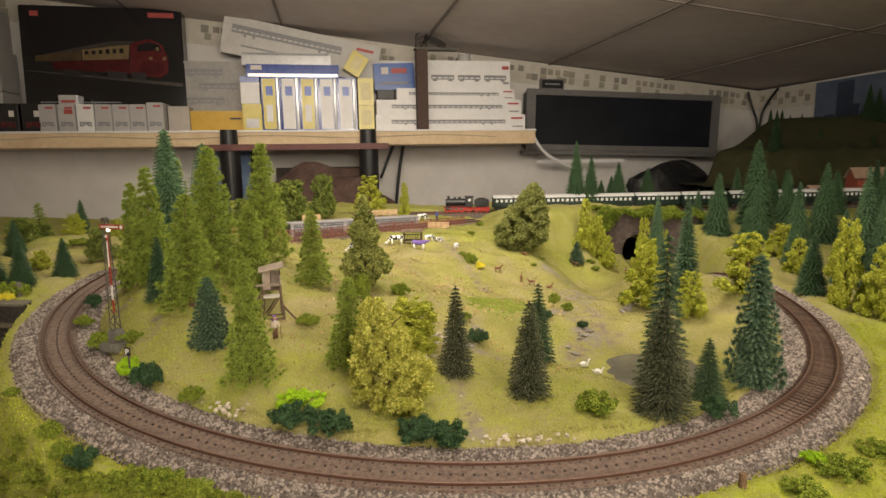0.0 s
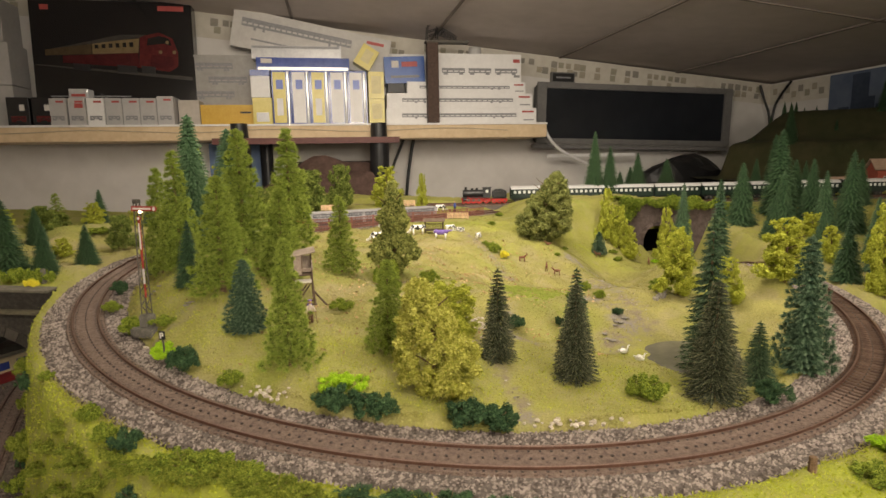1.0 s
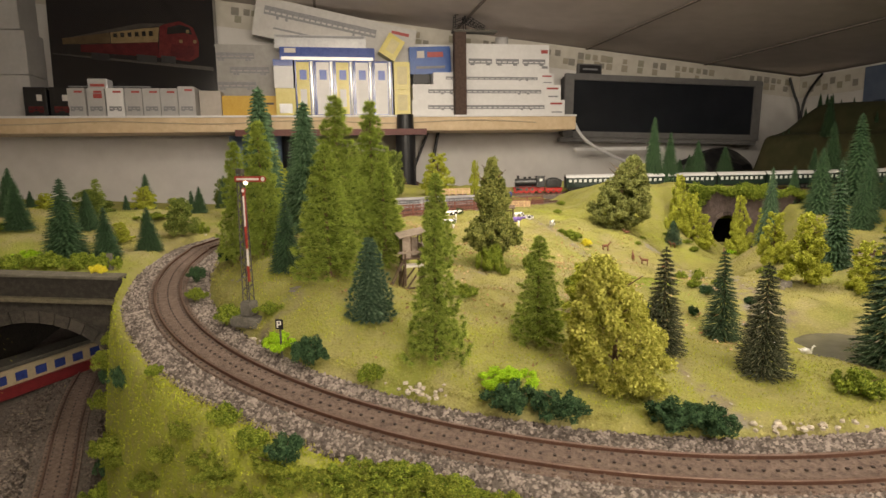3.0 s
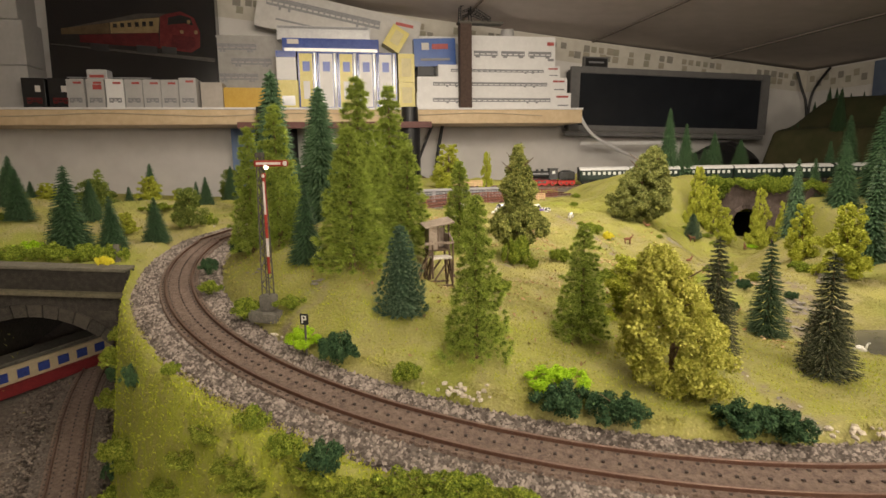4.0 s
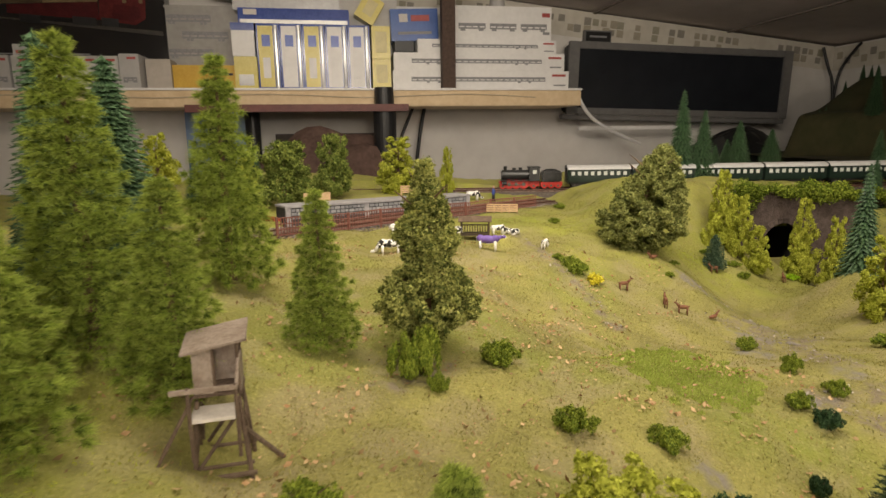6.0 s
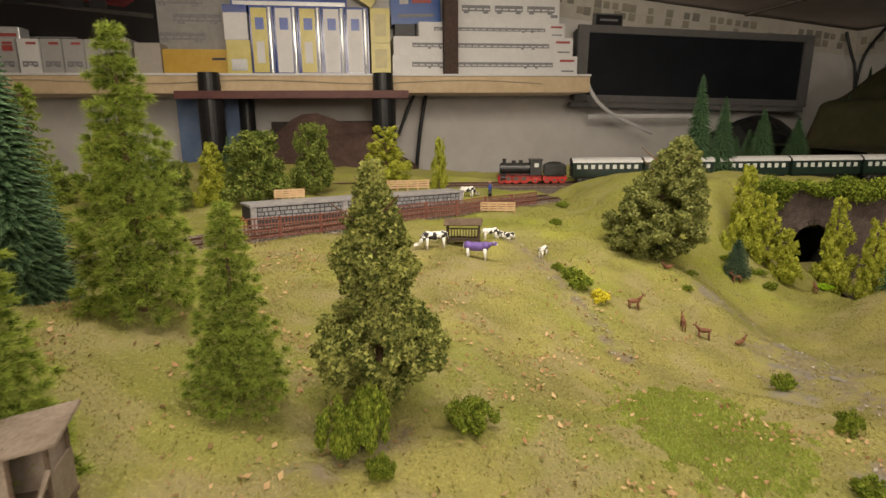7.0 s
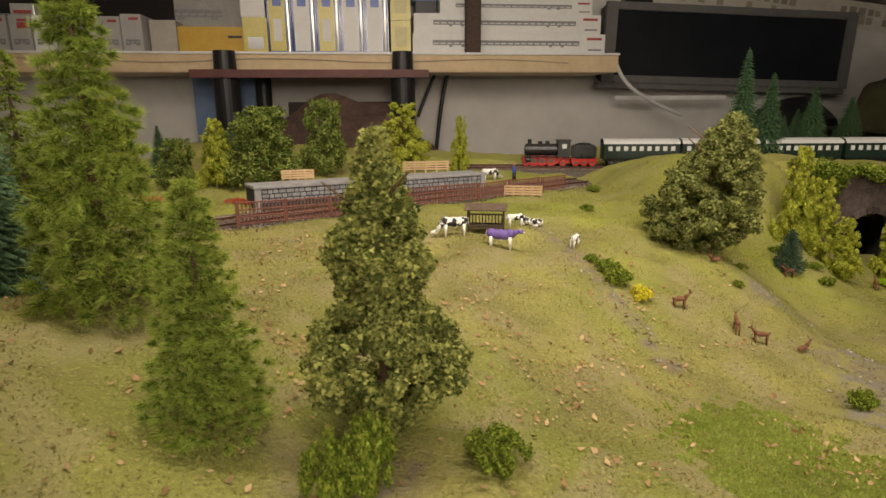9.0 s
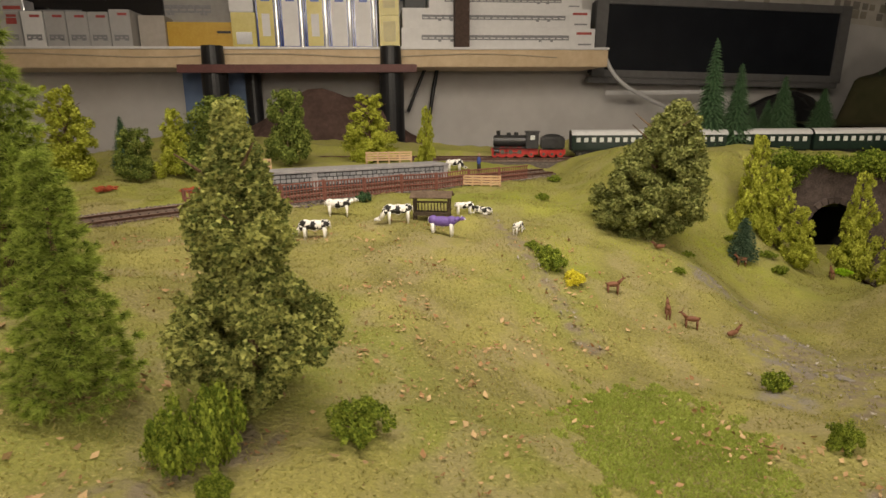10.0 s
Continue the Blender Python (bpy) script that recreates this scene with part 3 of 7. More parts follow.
def layered(seed, spread, whorls, boughs, slim, bristles, needle, width, droop, power=0.85, ragged=0.05, blunt=0.010, fan=0.35):
    """A moulded crown of unit height: whorls of folded boughs that overlap like tiles, each fringed with bristles."""
    rng = np.random.default_rng(seed)
    tris, base, dire, ln = [], [], [], []
    for w in range(whorls):
        zw = 0.04 + 0.95 * ((w + 0.5) / whorls) ** 0.97
        n = max(6, int(boughs * (0.38 + 0.62 * (1 - zw))))
        a = 6.283 * (np.arange(n) + 0.35 * rng.random(n)) / n + w * 2.4
        z = np.minimum(0.985, zw + (rng.random(n) - 0.5) * 0.45 / whorls)
        reach = (spread * (1 - z) ** power + blunt) * (1 + ragged * rng.normal(size=n))
        out = np.stack([np.cos(a), np.sin(a), np.zeros(n)], 1)
        side = np.stack([-np.sin(a), np.cos(a), np.zeros(n)], 1)
        up = np.array([0, 0, 1.0])
        axis = up * (z + 0.012)[:, None]
        tip = out * reach[:, None] + up * (z - droop * reach)[:, None]
        half = (reach * 6.283 / n * 0.5 * slim)[:, None]
        mid = out * (reach * 0.62)[:, None] + up * (z - droop * reach * 0.62 - 0.010)[:, None]
        tris += [np.stack([axis, mid - side * half, tip], 1), np.stack([mid + side * half, axis, tip], 1)]
        k = np.repeat(0.42 + 0.58 * np.linspace(0, 1, bristles) ** 0.7, n)
        r = np.tile(reach, bristles)
        o, sd = np.tile(out, (bristles, 1)), np.tile(side, (bristles, 1))
        flip = np.where(rng.random(len(k)) < 0.5, -1.0, 1.0)[:, None]
        base.append(o * (k * r)[:, None] + up * (np.tile(z, bristles) - droop * k * r)[:, None])
        dire.append(o * 0.9 + sd * flip * 0.75 + up * (0.05 - droop * 0.5) + rng.normal(size=(len(k), 3)) * fan)
        ln.append(needle * (0.6 + 0.6 * rng.random(len(k))) * (0.55 + 0.45 * (1 - np.tile(z, bristles))))
    m = 24
    base.append(np.stack([np.zeros(m), np.zeros(m), 0.94 + 0.05 * rng.random(m)], 1))
    dire.append(rng.normal(size=(m, 3)) * 0.4 + np.array([0, 0, 1.0]))
    ln.append(np.full(m, needle * 0.8))
    base, dire, ln = np.concatenate(base), np.concatenate(dire), np.concatenate(ln)
    return np.concatenate(tris + [needles(base, dire, ln, np.full(len(ln), width), rng)])


def leaves(seed, lumps, count, leaf, flat=0.8, squash=1.0):
    """Small three-cornered leaves in and over lumps (x, y, z, radius), thicker towards the outside."""
    rng = np.random.default_rng(seed)
    lumps = np.array(lumps, float)
    share = lumps[:, 3] ** 2
    pick = rng.choice(len(lumps), count, p=share / share.sum())
    d = unit(rng.normal(size=(count, 3)))
    r = lumps[pick, 3] * (0.45 + 0.65 * rng.random(count) ** 0.6) * (1 + 0.22 * np.sin(d[:, 0] * 9 + pick) * np.cos(d[:, 1] * 8 + d[:, 2] * 7))
    p = lumps[pick, :3] + d * r[:, None]
    nrm = unit(d + rng.normal(size=(count, 3)) * flat)
    u = unit(np.cross(nrm, rng.normal(size=(count, 3))))
    v = np.cross(nrm, u)
    s = leaf * (0.6 + 0.9 * rng.random(count))[:, None]
    u, v = u * np.array([1, 1, squash]), v * np.array([1, 1, squash])
    return np.stack([p + u * s, p - u * s * 0.6 + v * s * 0.75, p - u * s * 0.6 - v * s * 0.75], 1)


def quads(tris):
    """Leaves as four-cornered islands: the pairs of triangles that foliage gives share their corners."""
    n = len(tris) // 2
    return np.concatenate([tris[:n], tris[n:, 2:3]], 1)


def leaf_mesh(name, tris, material):
    q = quads(tris)
    n = len(q)
    me = bpy.data.meshes.new(name)
    me.vertices.add(n * 4)
    me.vertices.foreach_set("co", np.ascontiguousarray(q, dtype=np.float32).ravel())
    me.loops.add(n * 4)
    me.loops.foreach_set("vertex_index", np.arange(n * 4, dtype=np.int32))
    me.polygons.add(n)
    me.polygons.foreach_set("loop_start", np.arange(0, n * 4, 4, dtype=np.int32))
    me.update()
    me.materials.append(material)
    return me


def trunk_mesh(top, radius, limbs=0, seed=0, reach=0.2, low=0.3):
    rng = random.Random(seed)
    bm = bmesh.new()
    add_rod(bm, (0, 0, -0.03), (0.004, 0.003, top * 0.5), radius, radius * 0.7, 7)
    add_rod(bm, (0.004, 0.003, top * 0.48), (0, 0, top), radius * 0.7, radius * 0.2, 7)
    for i in range(limbs):
        z = low + (top - low) * (i + 0.5) / limbs
        a = i * 2.4 + rng.random()
        add_rod(bm, (0, 0, z), (math.cos(a) * reach, math.sin(a) * reach, z + reach * rng.uniform(0.3, 0.9)), radius * 0.45, radius * 0.12, 5)
    me = bpy.data.meshes.new("trunk")
    bm.to_mesh(me)
    bm.free()
    me.materials.append(BARK)
    return me


def column_lumps(seed, height=1.0, r=0.3, n=14, low=0.12, taper=0.6, wob=0.10):
    rng = random.Random(seed)
    out = []
    for i in range(n):
        k = (i + 0.5) / n
        z = low + (height - low) * k
        rr = r * (1 - taper * k) * rng.uniform(0.12, 0.30)
        off = r * (1 - taper * k) * rng.uniform(0.2, 0.95)
        a = i * 2.4 + rng.random()
        out.append((math.cos(a) * off, math.sin(a) * off, min(z, height - rr * 0.8), rr))
    return out


def profile_lumps(seed, rows, n, size, lean=(0.0, 0.0), hollow=0.35):
    """Lumps that fill a crown given by rows of (height, half width); lean: sideways shift at the foot and at the top."""
    rng = random.Random(seed)
    zs, ws = [r[0] for r in rows], [r[1] for r in rows]
    steps = np.linspace(zs[0], zs[-1], 200)
    share = np.cumsum(np.interp(steps, zs, ws) + 0.03)
    out = []
    for k in range(n):
        z = float(np.interp((k + rng.random()) / n * share[-1], share, steps))
        wide = float(np.interp(z, zs, ws))
        rr = min(size * rng.uniform(0.6, 1.25), wide * 0.9 + 0.012)
        a = k * 2.4 + rng.random() * 0.9
        d = max(0.0, wide * rng.uniform(0.86, 1.12) - rr) * (1 if rng.random() > hollow else rng.uniform(0.2, 0.9))
        c = lean[0] + (lean[1] - lean[0]) * z
        out.append((c + math.cos(a) * d, math.sin(a) * d, z, rr))
    return out


# a two-tiered crown with a narrow top and a skirt, and a broad leaning cone that reaches the ground
OAK_ROWS = ((0.02, 0.04), (0.08, 0.09), (0.14, 0.14), (0.20, 0.23), (0.26, 0.27), (0.31, 0.265), (0.38, 0.22), (0.45, 0.14), (0.50, 0.12), (0.55, 0.14), (0.61, 0.165), (0.67, 0.155), (0.74, 0.12), (0.82, 0.095), (0.90, 0.065), (0.98, 0.035))
CONE_ROWS = ((0.0, 0.10), (0.10, 0.25), (0.22, 0.34), (0.35, 0.35), (0.50, 0.305), (0.64, 0.25), (0.77, 0.19), (0.88, 0.135), (0.97, 0.07))


LEAN_ROWS = ((0.0, 0.10), (0.08, 0.30), (0.20, 0.37), (0.36, 0.36), (0.52, 0.30), (0.66, 0.25), (0.80, 0.18), (0.90, 0.13), (0.98, 0.06))


def bush_lumps(seed, n=9):
    """A low uneven mound: a few tall shoots, wide skirts and gaps between them."""
    rng = random.Random(seed)
    out = [(0, 0, 0.22, 0.34)]
    lean = rng.uniform(0, 6.28)
    for i in range(n):
        a = i * 2.4 + rng.random()
        d = rng.uniform(0.2, 0.86) * (1 + 0.12 * math.cos(a - lean))
        top = (1.05 - d * 0.62) * rng.uniform(0.25, 0.95)
        out.append((math.cos(a) * d, math.sin(a) * d * 0.85, 0.08 + 0.72 * max(top, 0.05), rng.uniform(0.08, 0.19)))
    return out


def crowns(n, trunk, make):
    return [(make(i), trunk_mesh(*trunk(i))) for i in range(n)]


def tree_kinds():
    """Some kinds twice: finely set for the meadow, and a lighter one for the woods further off."""
    k = {}
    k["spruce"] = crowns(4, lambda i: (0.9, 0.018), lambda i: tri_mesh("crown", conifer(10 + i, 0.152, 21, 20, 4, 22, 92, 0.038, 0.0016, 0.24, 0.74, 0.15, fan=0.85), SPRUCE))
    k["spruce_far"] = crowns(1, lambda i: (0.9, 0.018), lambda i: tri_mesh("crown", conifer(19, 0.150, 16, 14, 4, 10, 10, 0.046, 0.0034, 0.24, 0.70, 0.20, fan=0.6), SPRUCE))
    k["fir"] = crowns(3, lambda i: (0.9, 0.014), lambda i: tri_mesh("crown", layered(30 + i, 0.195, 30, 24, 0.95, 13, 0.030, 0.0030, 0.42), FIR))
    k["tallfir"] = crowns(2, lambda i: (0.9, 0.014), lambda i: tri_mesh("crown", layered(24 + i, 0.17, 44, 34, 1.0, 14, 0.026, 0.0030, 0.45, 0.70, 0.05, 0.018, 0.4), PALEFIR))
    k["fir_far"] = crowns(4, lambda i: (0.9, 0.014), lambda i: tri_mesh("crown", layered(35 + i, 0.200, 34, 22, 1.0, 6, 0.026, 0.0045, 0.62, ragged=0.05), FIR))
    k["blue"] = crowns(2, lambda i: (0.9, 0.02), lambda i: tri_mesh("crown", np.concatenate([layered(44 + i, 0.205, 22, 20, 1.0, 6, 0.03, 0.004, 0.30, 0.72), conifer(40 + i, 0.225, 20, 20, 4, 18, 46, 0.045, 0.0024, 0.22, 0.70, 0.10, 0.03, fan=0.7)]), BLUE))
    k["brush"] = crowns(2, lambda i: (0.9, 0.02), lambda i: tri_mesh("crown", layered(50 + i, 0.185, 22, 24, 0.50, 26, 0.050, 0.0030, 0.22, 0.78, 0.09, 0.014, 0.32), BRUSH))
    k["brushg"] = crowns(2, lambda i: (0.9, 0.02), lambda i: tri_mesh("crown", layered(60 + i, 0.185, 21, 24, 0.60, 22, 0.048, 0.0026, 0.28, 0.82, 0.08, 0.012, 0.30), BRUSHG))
    k["leafy"] = crowns(3, lambda i: (0.8, 0.022, 10, i), lambda i: tri_mesh("crown", leaves(70 + i, column_lumps(70 + i, 1.0, 0.36, 84, 0.06), 30000, 0.0105), LEAF))
    k["leaning"] = crowns(1, lambda i: (0.8, 0.022, 12, i, 0.2, 0.15), lambda i: tri_mesh("crown", leaves(85, profile_lumps(85, LEAN_ROWS, 130, 0.062, (0.10, -0.14), 0.2), 34000, 0.0115, 1.0), OLIVEYELLOW))
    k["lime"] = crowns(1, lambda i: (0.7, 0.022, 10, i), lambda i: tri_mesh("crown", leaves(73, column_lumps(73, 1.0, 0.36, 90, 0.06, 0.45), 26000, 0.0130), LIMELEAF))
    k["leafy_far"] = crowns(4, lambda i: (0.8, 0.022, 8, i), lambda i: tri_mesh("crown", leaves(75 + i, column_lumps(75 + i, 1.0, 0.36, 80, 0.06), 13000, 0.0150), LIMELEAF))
    k["oak"] = crowns(1, lambda i: (0.85, 0.020, 12, i, 0.16, 0.25), lambda i: tri_mesh("crown", leaves(80, profile_lumps(80, OAK_ROWS, 300, 0.036, hollow=0.3), 76000, 0.0085, 0.9), OLIVE))
    k["oakc"] = crowns(1, lambda i: (0.8, 0.022, 12, i, 0.2, 0.2), lambda i: tri_mesh("crown", leaves(81, profile_lumps(81, CONE_ROWS, 300, 0.045, (-0.08, 0.12)), 60000, 0.0098, 0.9), DULLOLIVE))
    k["bushd"] = crowns(2, lambda i: (0.7, 0.025, 6, i), lambda i: tri_mesh("crown", leaves(90 + i, column_lumps(90 + i, 1.0, 0.42, 80, 0.10, 0.3), 14000, 0.0170), BUSHY))
    return k


KINDS = tree_kinds()
NATIVE = {"spruce": 0.168, "fir": 0.205, "tallfir": 0.19, "blue": 0.26, "brush": 0.21, "brushg": 0.21, "leafy": 0.36, "lime": 0.36, "leaning": 0.36, "oak": 0.27, "oakc": 0.37, "bushd": 0.42}
TREE_LABEL = {
    "spruce": ("light green fibre spruce tree on the grass", "conifer"), "fir": ("dark green plastic fir tree", "conifer"), "tallfir": ("tall grey-green fir tree with dense boughs", "conifer"),
    "blue": ("dark blue-green bushy fir tree", "conifer"), "brush": ("grey-green bristle spruce tree on the meadow", "conifer"),
    "brushg": ("dark green bristle spruce tree on the meadow", "conifer"), "leafy": ("yellow-green leafy model tree with a ragged crown", "tree"),
    "leaning": ("leaning olive-yellow leafy model tree with drooping twigs", "tree"), "lime": ("bright lime-yellow bushy model tree", "tree"),
    "oakc": ("broad olive broadleaf model tree reaching the ground", "tree"),
    "oak": ("olive broadleaf model tree with mottled leaves", "tree"), "bushd": ("round green leafy model tree", "tree")}
TREE_NAME = {"spruce": "spruce_tree", "fir": "fir_tree", "tallfir": "fir_tree", "blue": "bushy_fir_tree", "brush": "bristle_spruce_tree", "brushg": "bristle_spruce_tree", "leafy": "leafy_tree", "lime": "leafy_tree", "leaning": "leafy_tree", "oak": "broadleaf_tree", "oakc": "broadleaf_tree", "bushd": "round_tree"}


PLANTED = itertools.count()


def plant(kind, x, y, height, radius, turn=None, up=0.0, top=None):
    """A tree of a given height, or one whose tip reaches a level in the room."""
    if top is not None:
        height = top - land(x, y).z
    i = next(PLANTED)
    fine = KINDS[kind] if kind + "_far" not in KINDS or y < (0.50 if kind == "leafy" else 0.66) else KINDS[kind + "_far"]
    crown, trunk = fine[i % len(fine)]
    label, cat = TREE_LABEL[kind]
    tree = empty(TREE_NAME[kind], stand(x, y, i * 77 if turn is None else turn, up), label, cat, TREE_NAME[kind].replace("_", " ") + "s on the layout")
    wide = radius / NATIVE[kind] * (1.2 if kind == "fir" else 1.0)
    for name, me in (("crown", crown), ("trunk", trunk)):
        ob = new(name, me)
        ob.parent = tree
        ob.scale = (wide, wide, height)
    return tree


# hill inside the bend
plant("spruce", -0.265, 0.513, 0.106, 0.020)
plant("spruce", -0.296, 0.543, 0.102, 0.017)
plant("tallfir", -0.299, 0.626, 0.151, 0.0300)
plant("tallfir", -0.2525, 0.611, 0.126, 0.0290)
plant("spruce", -0.358, 0.774, 0.117, 0.0230)
plant("spruce", -0.200, 0.495, 0.114, 0.024)
plant("spruce", -0.188, 0.602, 0.122, 0.0245)
plant("spruce", -0.197, 0.437, 0.088, 0.022)
plant("spruce", -0.164, 0.484, 0.079, 0.0195)
plant("fir", -0.231, 0.457, 0.052, 0.012)
plant("blue", -0.161, 0.383, 0.049, 0.016)
plant("spruce", -0.121, 0.346, 0.080, 0.0150)
plant("spruce", -0.062, 0.376, 0.063, 0.0150)
plant("spruce", -0.126, 0.549, 0.073, 0.0165)
plant("oak", -0.076, 0.560, 0.094, 0.026, 0)
plant("leaning", -0.030, 0.330, 0.070, 0.0250, 0)
plant("lime", -0.021, 0.412, 0.039, 0.0250)
plant("brush", 0.012, 0.379, 0.063, 0.014)
plant("brushg", 0.081, 0.450, 0, 0.0155, top=0.0592)
plant("brush", 0.060, 0.357, 0, 0.0160, top=0.067)
plant("brush", 0.143, 0.342, 0.074, 0.0205)
plant("brushg", 0.170, 0.410, 0.122, 0.022)
plant("brushg", 0.185, 0.370, 0.045, 0.014)
plant("blue", 0.228, 0.392, 0.094, 0.021)
# behind the pond and by the tunnel
plant("leafy", 0.262, 0.716, 0.062, 0.020)
plant("leafy", 0.203, 0.558, 0.063, 0.024)
plant("leafy", 0.237, 0.531, 0.044, 0.018)
plant("leafy", 0.291, 0.536, 0.060, 0.030)
plant("leafy", 0.226, 0.915, 0, 0.0185, top=0.096)
plant("leafy", 0.246, 0.910, 0, 0.0190, top=0.070)
plant("leafy", 0.258, 0.890, 0, 0.017, top=0.040)
plant("blue", 0.206, 0.875, 0, 0.013, top=0.033)
plant("oakc", 0.118, 0.832, 0, 0.043, 0, -0.002, top=0.127)
plant("leafy", 0.352, 0.905, 0, 0.017, top=0.045)
plant("leafy", 0.330, 0.930, 0, 0.021, top=0.063)
plant("fir", 0.301, 0.80, 0.108, 0.017)
plant("fir", 0.268, 0.620, 0.109, 0.016)
plant("fir", 0.250, 1.112, 0, 0.020, top=0.1932)
plant("fir", 0.277, 1.105, 0, 0.018, top=0.166)
plant("fir", 0.334, 1.124, 0, 0.018, top=0.152)
plant("fir", 0.325, 1.14, 0.042, 0.013)
plant("fir", 0.30, 1.12, 0.036, 0.011)
plant("fir", 0.41, 1.183, 0.055, 0.018)
# right-hand wood
plant("leafy", 0.412, 0.575, 0.090, 0.024)
plant("leafy", 0.425, 0.536, 0.072, 0.024)
plant("leafy", 0.475, 0.797, 0.048, 0.028)
plant("fir", 0.431, 0.983, 0.058, 0.013)
plant("fir", 0.442, 0.931, 0.096, 0.023)
plant("fir", 0.524, 0.975, 0.136, 0.031)
plant("fir", 0.450, 0.850, 0.063, 0.017)
plant("fir", 0.563, 0.950, 0.097, 0.021)
plant("fir", 0.407, 0.620, 0.066, 0.016)
plant("fir", 0.633, 0.974, 0.062, 0.017)
plant("fir", 0.501, 0.711, 0.082, 0.016)
plant("fir", 0.549, 0.744, 0.136, 0.021)
plant("fir", 0.550, 0.715, 0.100, 0.018)
plant("blue", 0.385, 0.433, 0.059, 0.018)
plant("fir", 0.60, 0.82, 0.11, 0.02)
plant("fir", 0.68, 0.88, 0.10, 0.02)
plant("fir", 0.47, 0.66, 0.07, 0.016)
plant("fir", 0.49, 0.90, 0.09, 0.02)
plant("fir", 0.53, 0.86, 0.10, 0.02)
plant("fir", 0.60, 0.91, 0.12, 0.024)
plant("fir", 0.65, 0.84, 0.10, 0.02)
plant("fir", 0.72, 0.95, 0.11, 0.022)
plant("fir", 0.78, 0.90, 0.10, 0.02)
plant("fir", 0.58, 1.03, 0.08, 0.02)
plant("fir", 0.70, 1.04, 0.08, 0.02)
plant("fir", 0.80, 1.02, 0.09, 0.02)
plant("fir", 0.46, 0.75, 0.06, 0.014)
plant("leafy", 0.50, 0.62, 0.07, 0.022)
plant("leafy", 0.57, 0.66, 0.08, 0.024)
plant("leafy", 0.44, 0.70, 0.045, 0.020)
plant("fir", 0.44, 0.50, 0.07, 0.017)
plant("fir", 0.49, 0.55, 0.09, 0.02)
plant("leafy", 0.70, 0.80, 0.07, 0.026)
# back of the layout
plant("leafy", -0.135, 1.045, 0.073, 0.034)
plant("leafy", -0.072, 1.045, 0.063, 0.013)
plant("bushd", -0.249, 0.923, 0.071, 0.034)
plant("bushd", -0.209, 0.989, 0.075, 0.024)
plant("leafy", -0.287, 0.912, 0.060, 0.019)
plant("bushd", -0.314, 0.895, 0.046, 0.018)
plant("fir", -0.312, 1.020, 0.060, 0.010)
plant("leafy", -0.368, 0.884, 0.079, 0.030)
# beyond the bridge
plant("fir", -0.53, 0.60, 0.046, 0.013)
plant("fir", -0.60, 0.60, 0.060, 0.016)
plant("fir", -0.66, 0.68, 0.055, 0.015)
plant("fir", -0.50, 0.66, 0.040, 0.012)
plant("fir", -0.75, 0.74, 0.06, 0.017)
plant("bushd", -0.66, 0.62, 0.03, 0.022)
plant("fir", -0.62, 0.95, 0.05, 0.013)
plant("leafy", -0.55, 0.96, 0.045, 0.02)
plant("bushd", -0.47, 0.98, 0.035, 0.02)
plant("fir", -0.80, 0.86, 0.06, 0.016)
plant("leafy", -0.70, 0.70, 0.035, 0.02)
plant("spruce", -0.608, 0.856, 0.076, 0.017)
plant("fir", -0.510, 0.803, 0.066, 0.016)
plant("fir", -0.688, 0.913, 0.036, 0.011)
plant("fir", -0.405, 0.600, 0.041, 0.012)
plant("fir", -0.458, 0.558, 0.071, 0.019)
plant("fir", -0.424, 0.562, 0.049, 0.013)
plant("fir", -0.505, 0.923, 0.059, 0.013)
plant("fir", -0.647, 0.780, 0.034, 0.010)
plant("fir", -0.738, 0.996, 0.035, 0.011)
plant("bushd", -0.400, 0.660, 0.040, 0.017)
plant("leafy", -0.442, 0.617, 0.020, 0.014)
plant("bushd", -0.569, 0.793, 0.027, 0.024)
plant("leafy", -0.740, 0.931, 0.022, 0.020)
plant("fir", -0.696, 0.804, 0.061, 0.016)
plant("fir", -0.56, 0.87, 0.05, 0.013)
plant("fir", -0.44, 0.80, 0.035, 0.010)
plant("leafy", -0.48, 0.74, 0.028, 0.018)
plant("bushd", -0.52, 0.70, 0.030, 0.020)
plant("bushd", -0.44, 0.90, 0.040, 0.022)
plant("fir", -0.43, 0.86, 0.045, 0.012)
plant("leafy", -0.60, 0.74, 0.024, 0.018)
plant("bushd", -0.64, 0.88, 0.03, 0.022)
plant("fir", -0.58, 0.66, 0.05, 0.014)
plant("fir", -0.36, 0.95, 0.05, 0.012)
plant("bushd", -0.31, 0.98, 0.04, 0.02)


# ---------- the room ----------
# Room axes: x along the wall behind the layout, y into the wall, z up.
ROOM = pose(0, 2.27, 0, 0, 0, 11.3)


def ceiling_z(u):
    return 0.572 - 0.1024 * u


def slab(name, label, verts, material, cat):
    """A thick sheet from four room places and four more behind them."""
    f = [(0, 1, 2, 3), (7, 6, 5, 4), (0, 4, 5, 1), (1, 5, 6, 2), (2, 6, 7, 3), (3, 7, 4, 0)]
    ob = mesh_object(name, [ROOM @ Vector(v) for v in verts], f, material)
    return tagged(ob, label, cat, kind="structure")


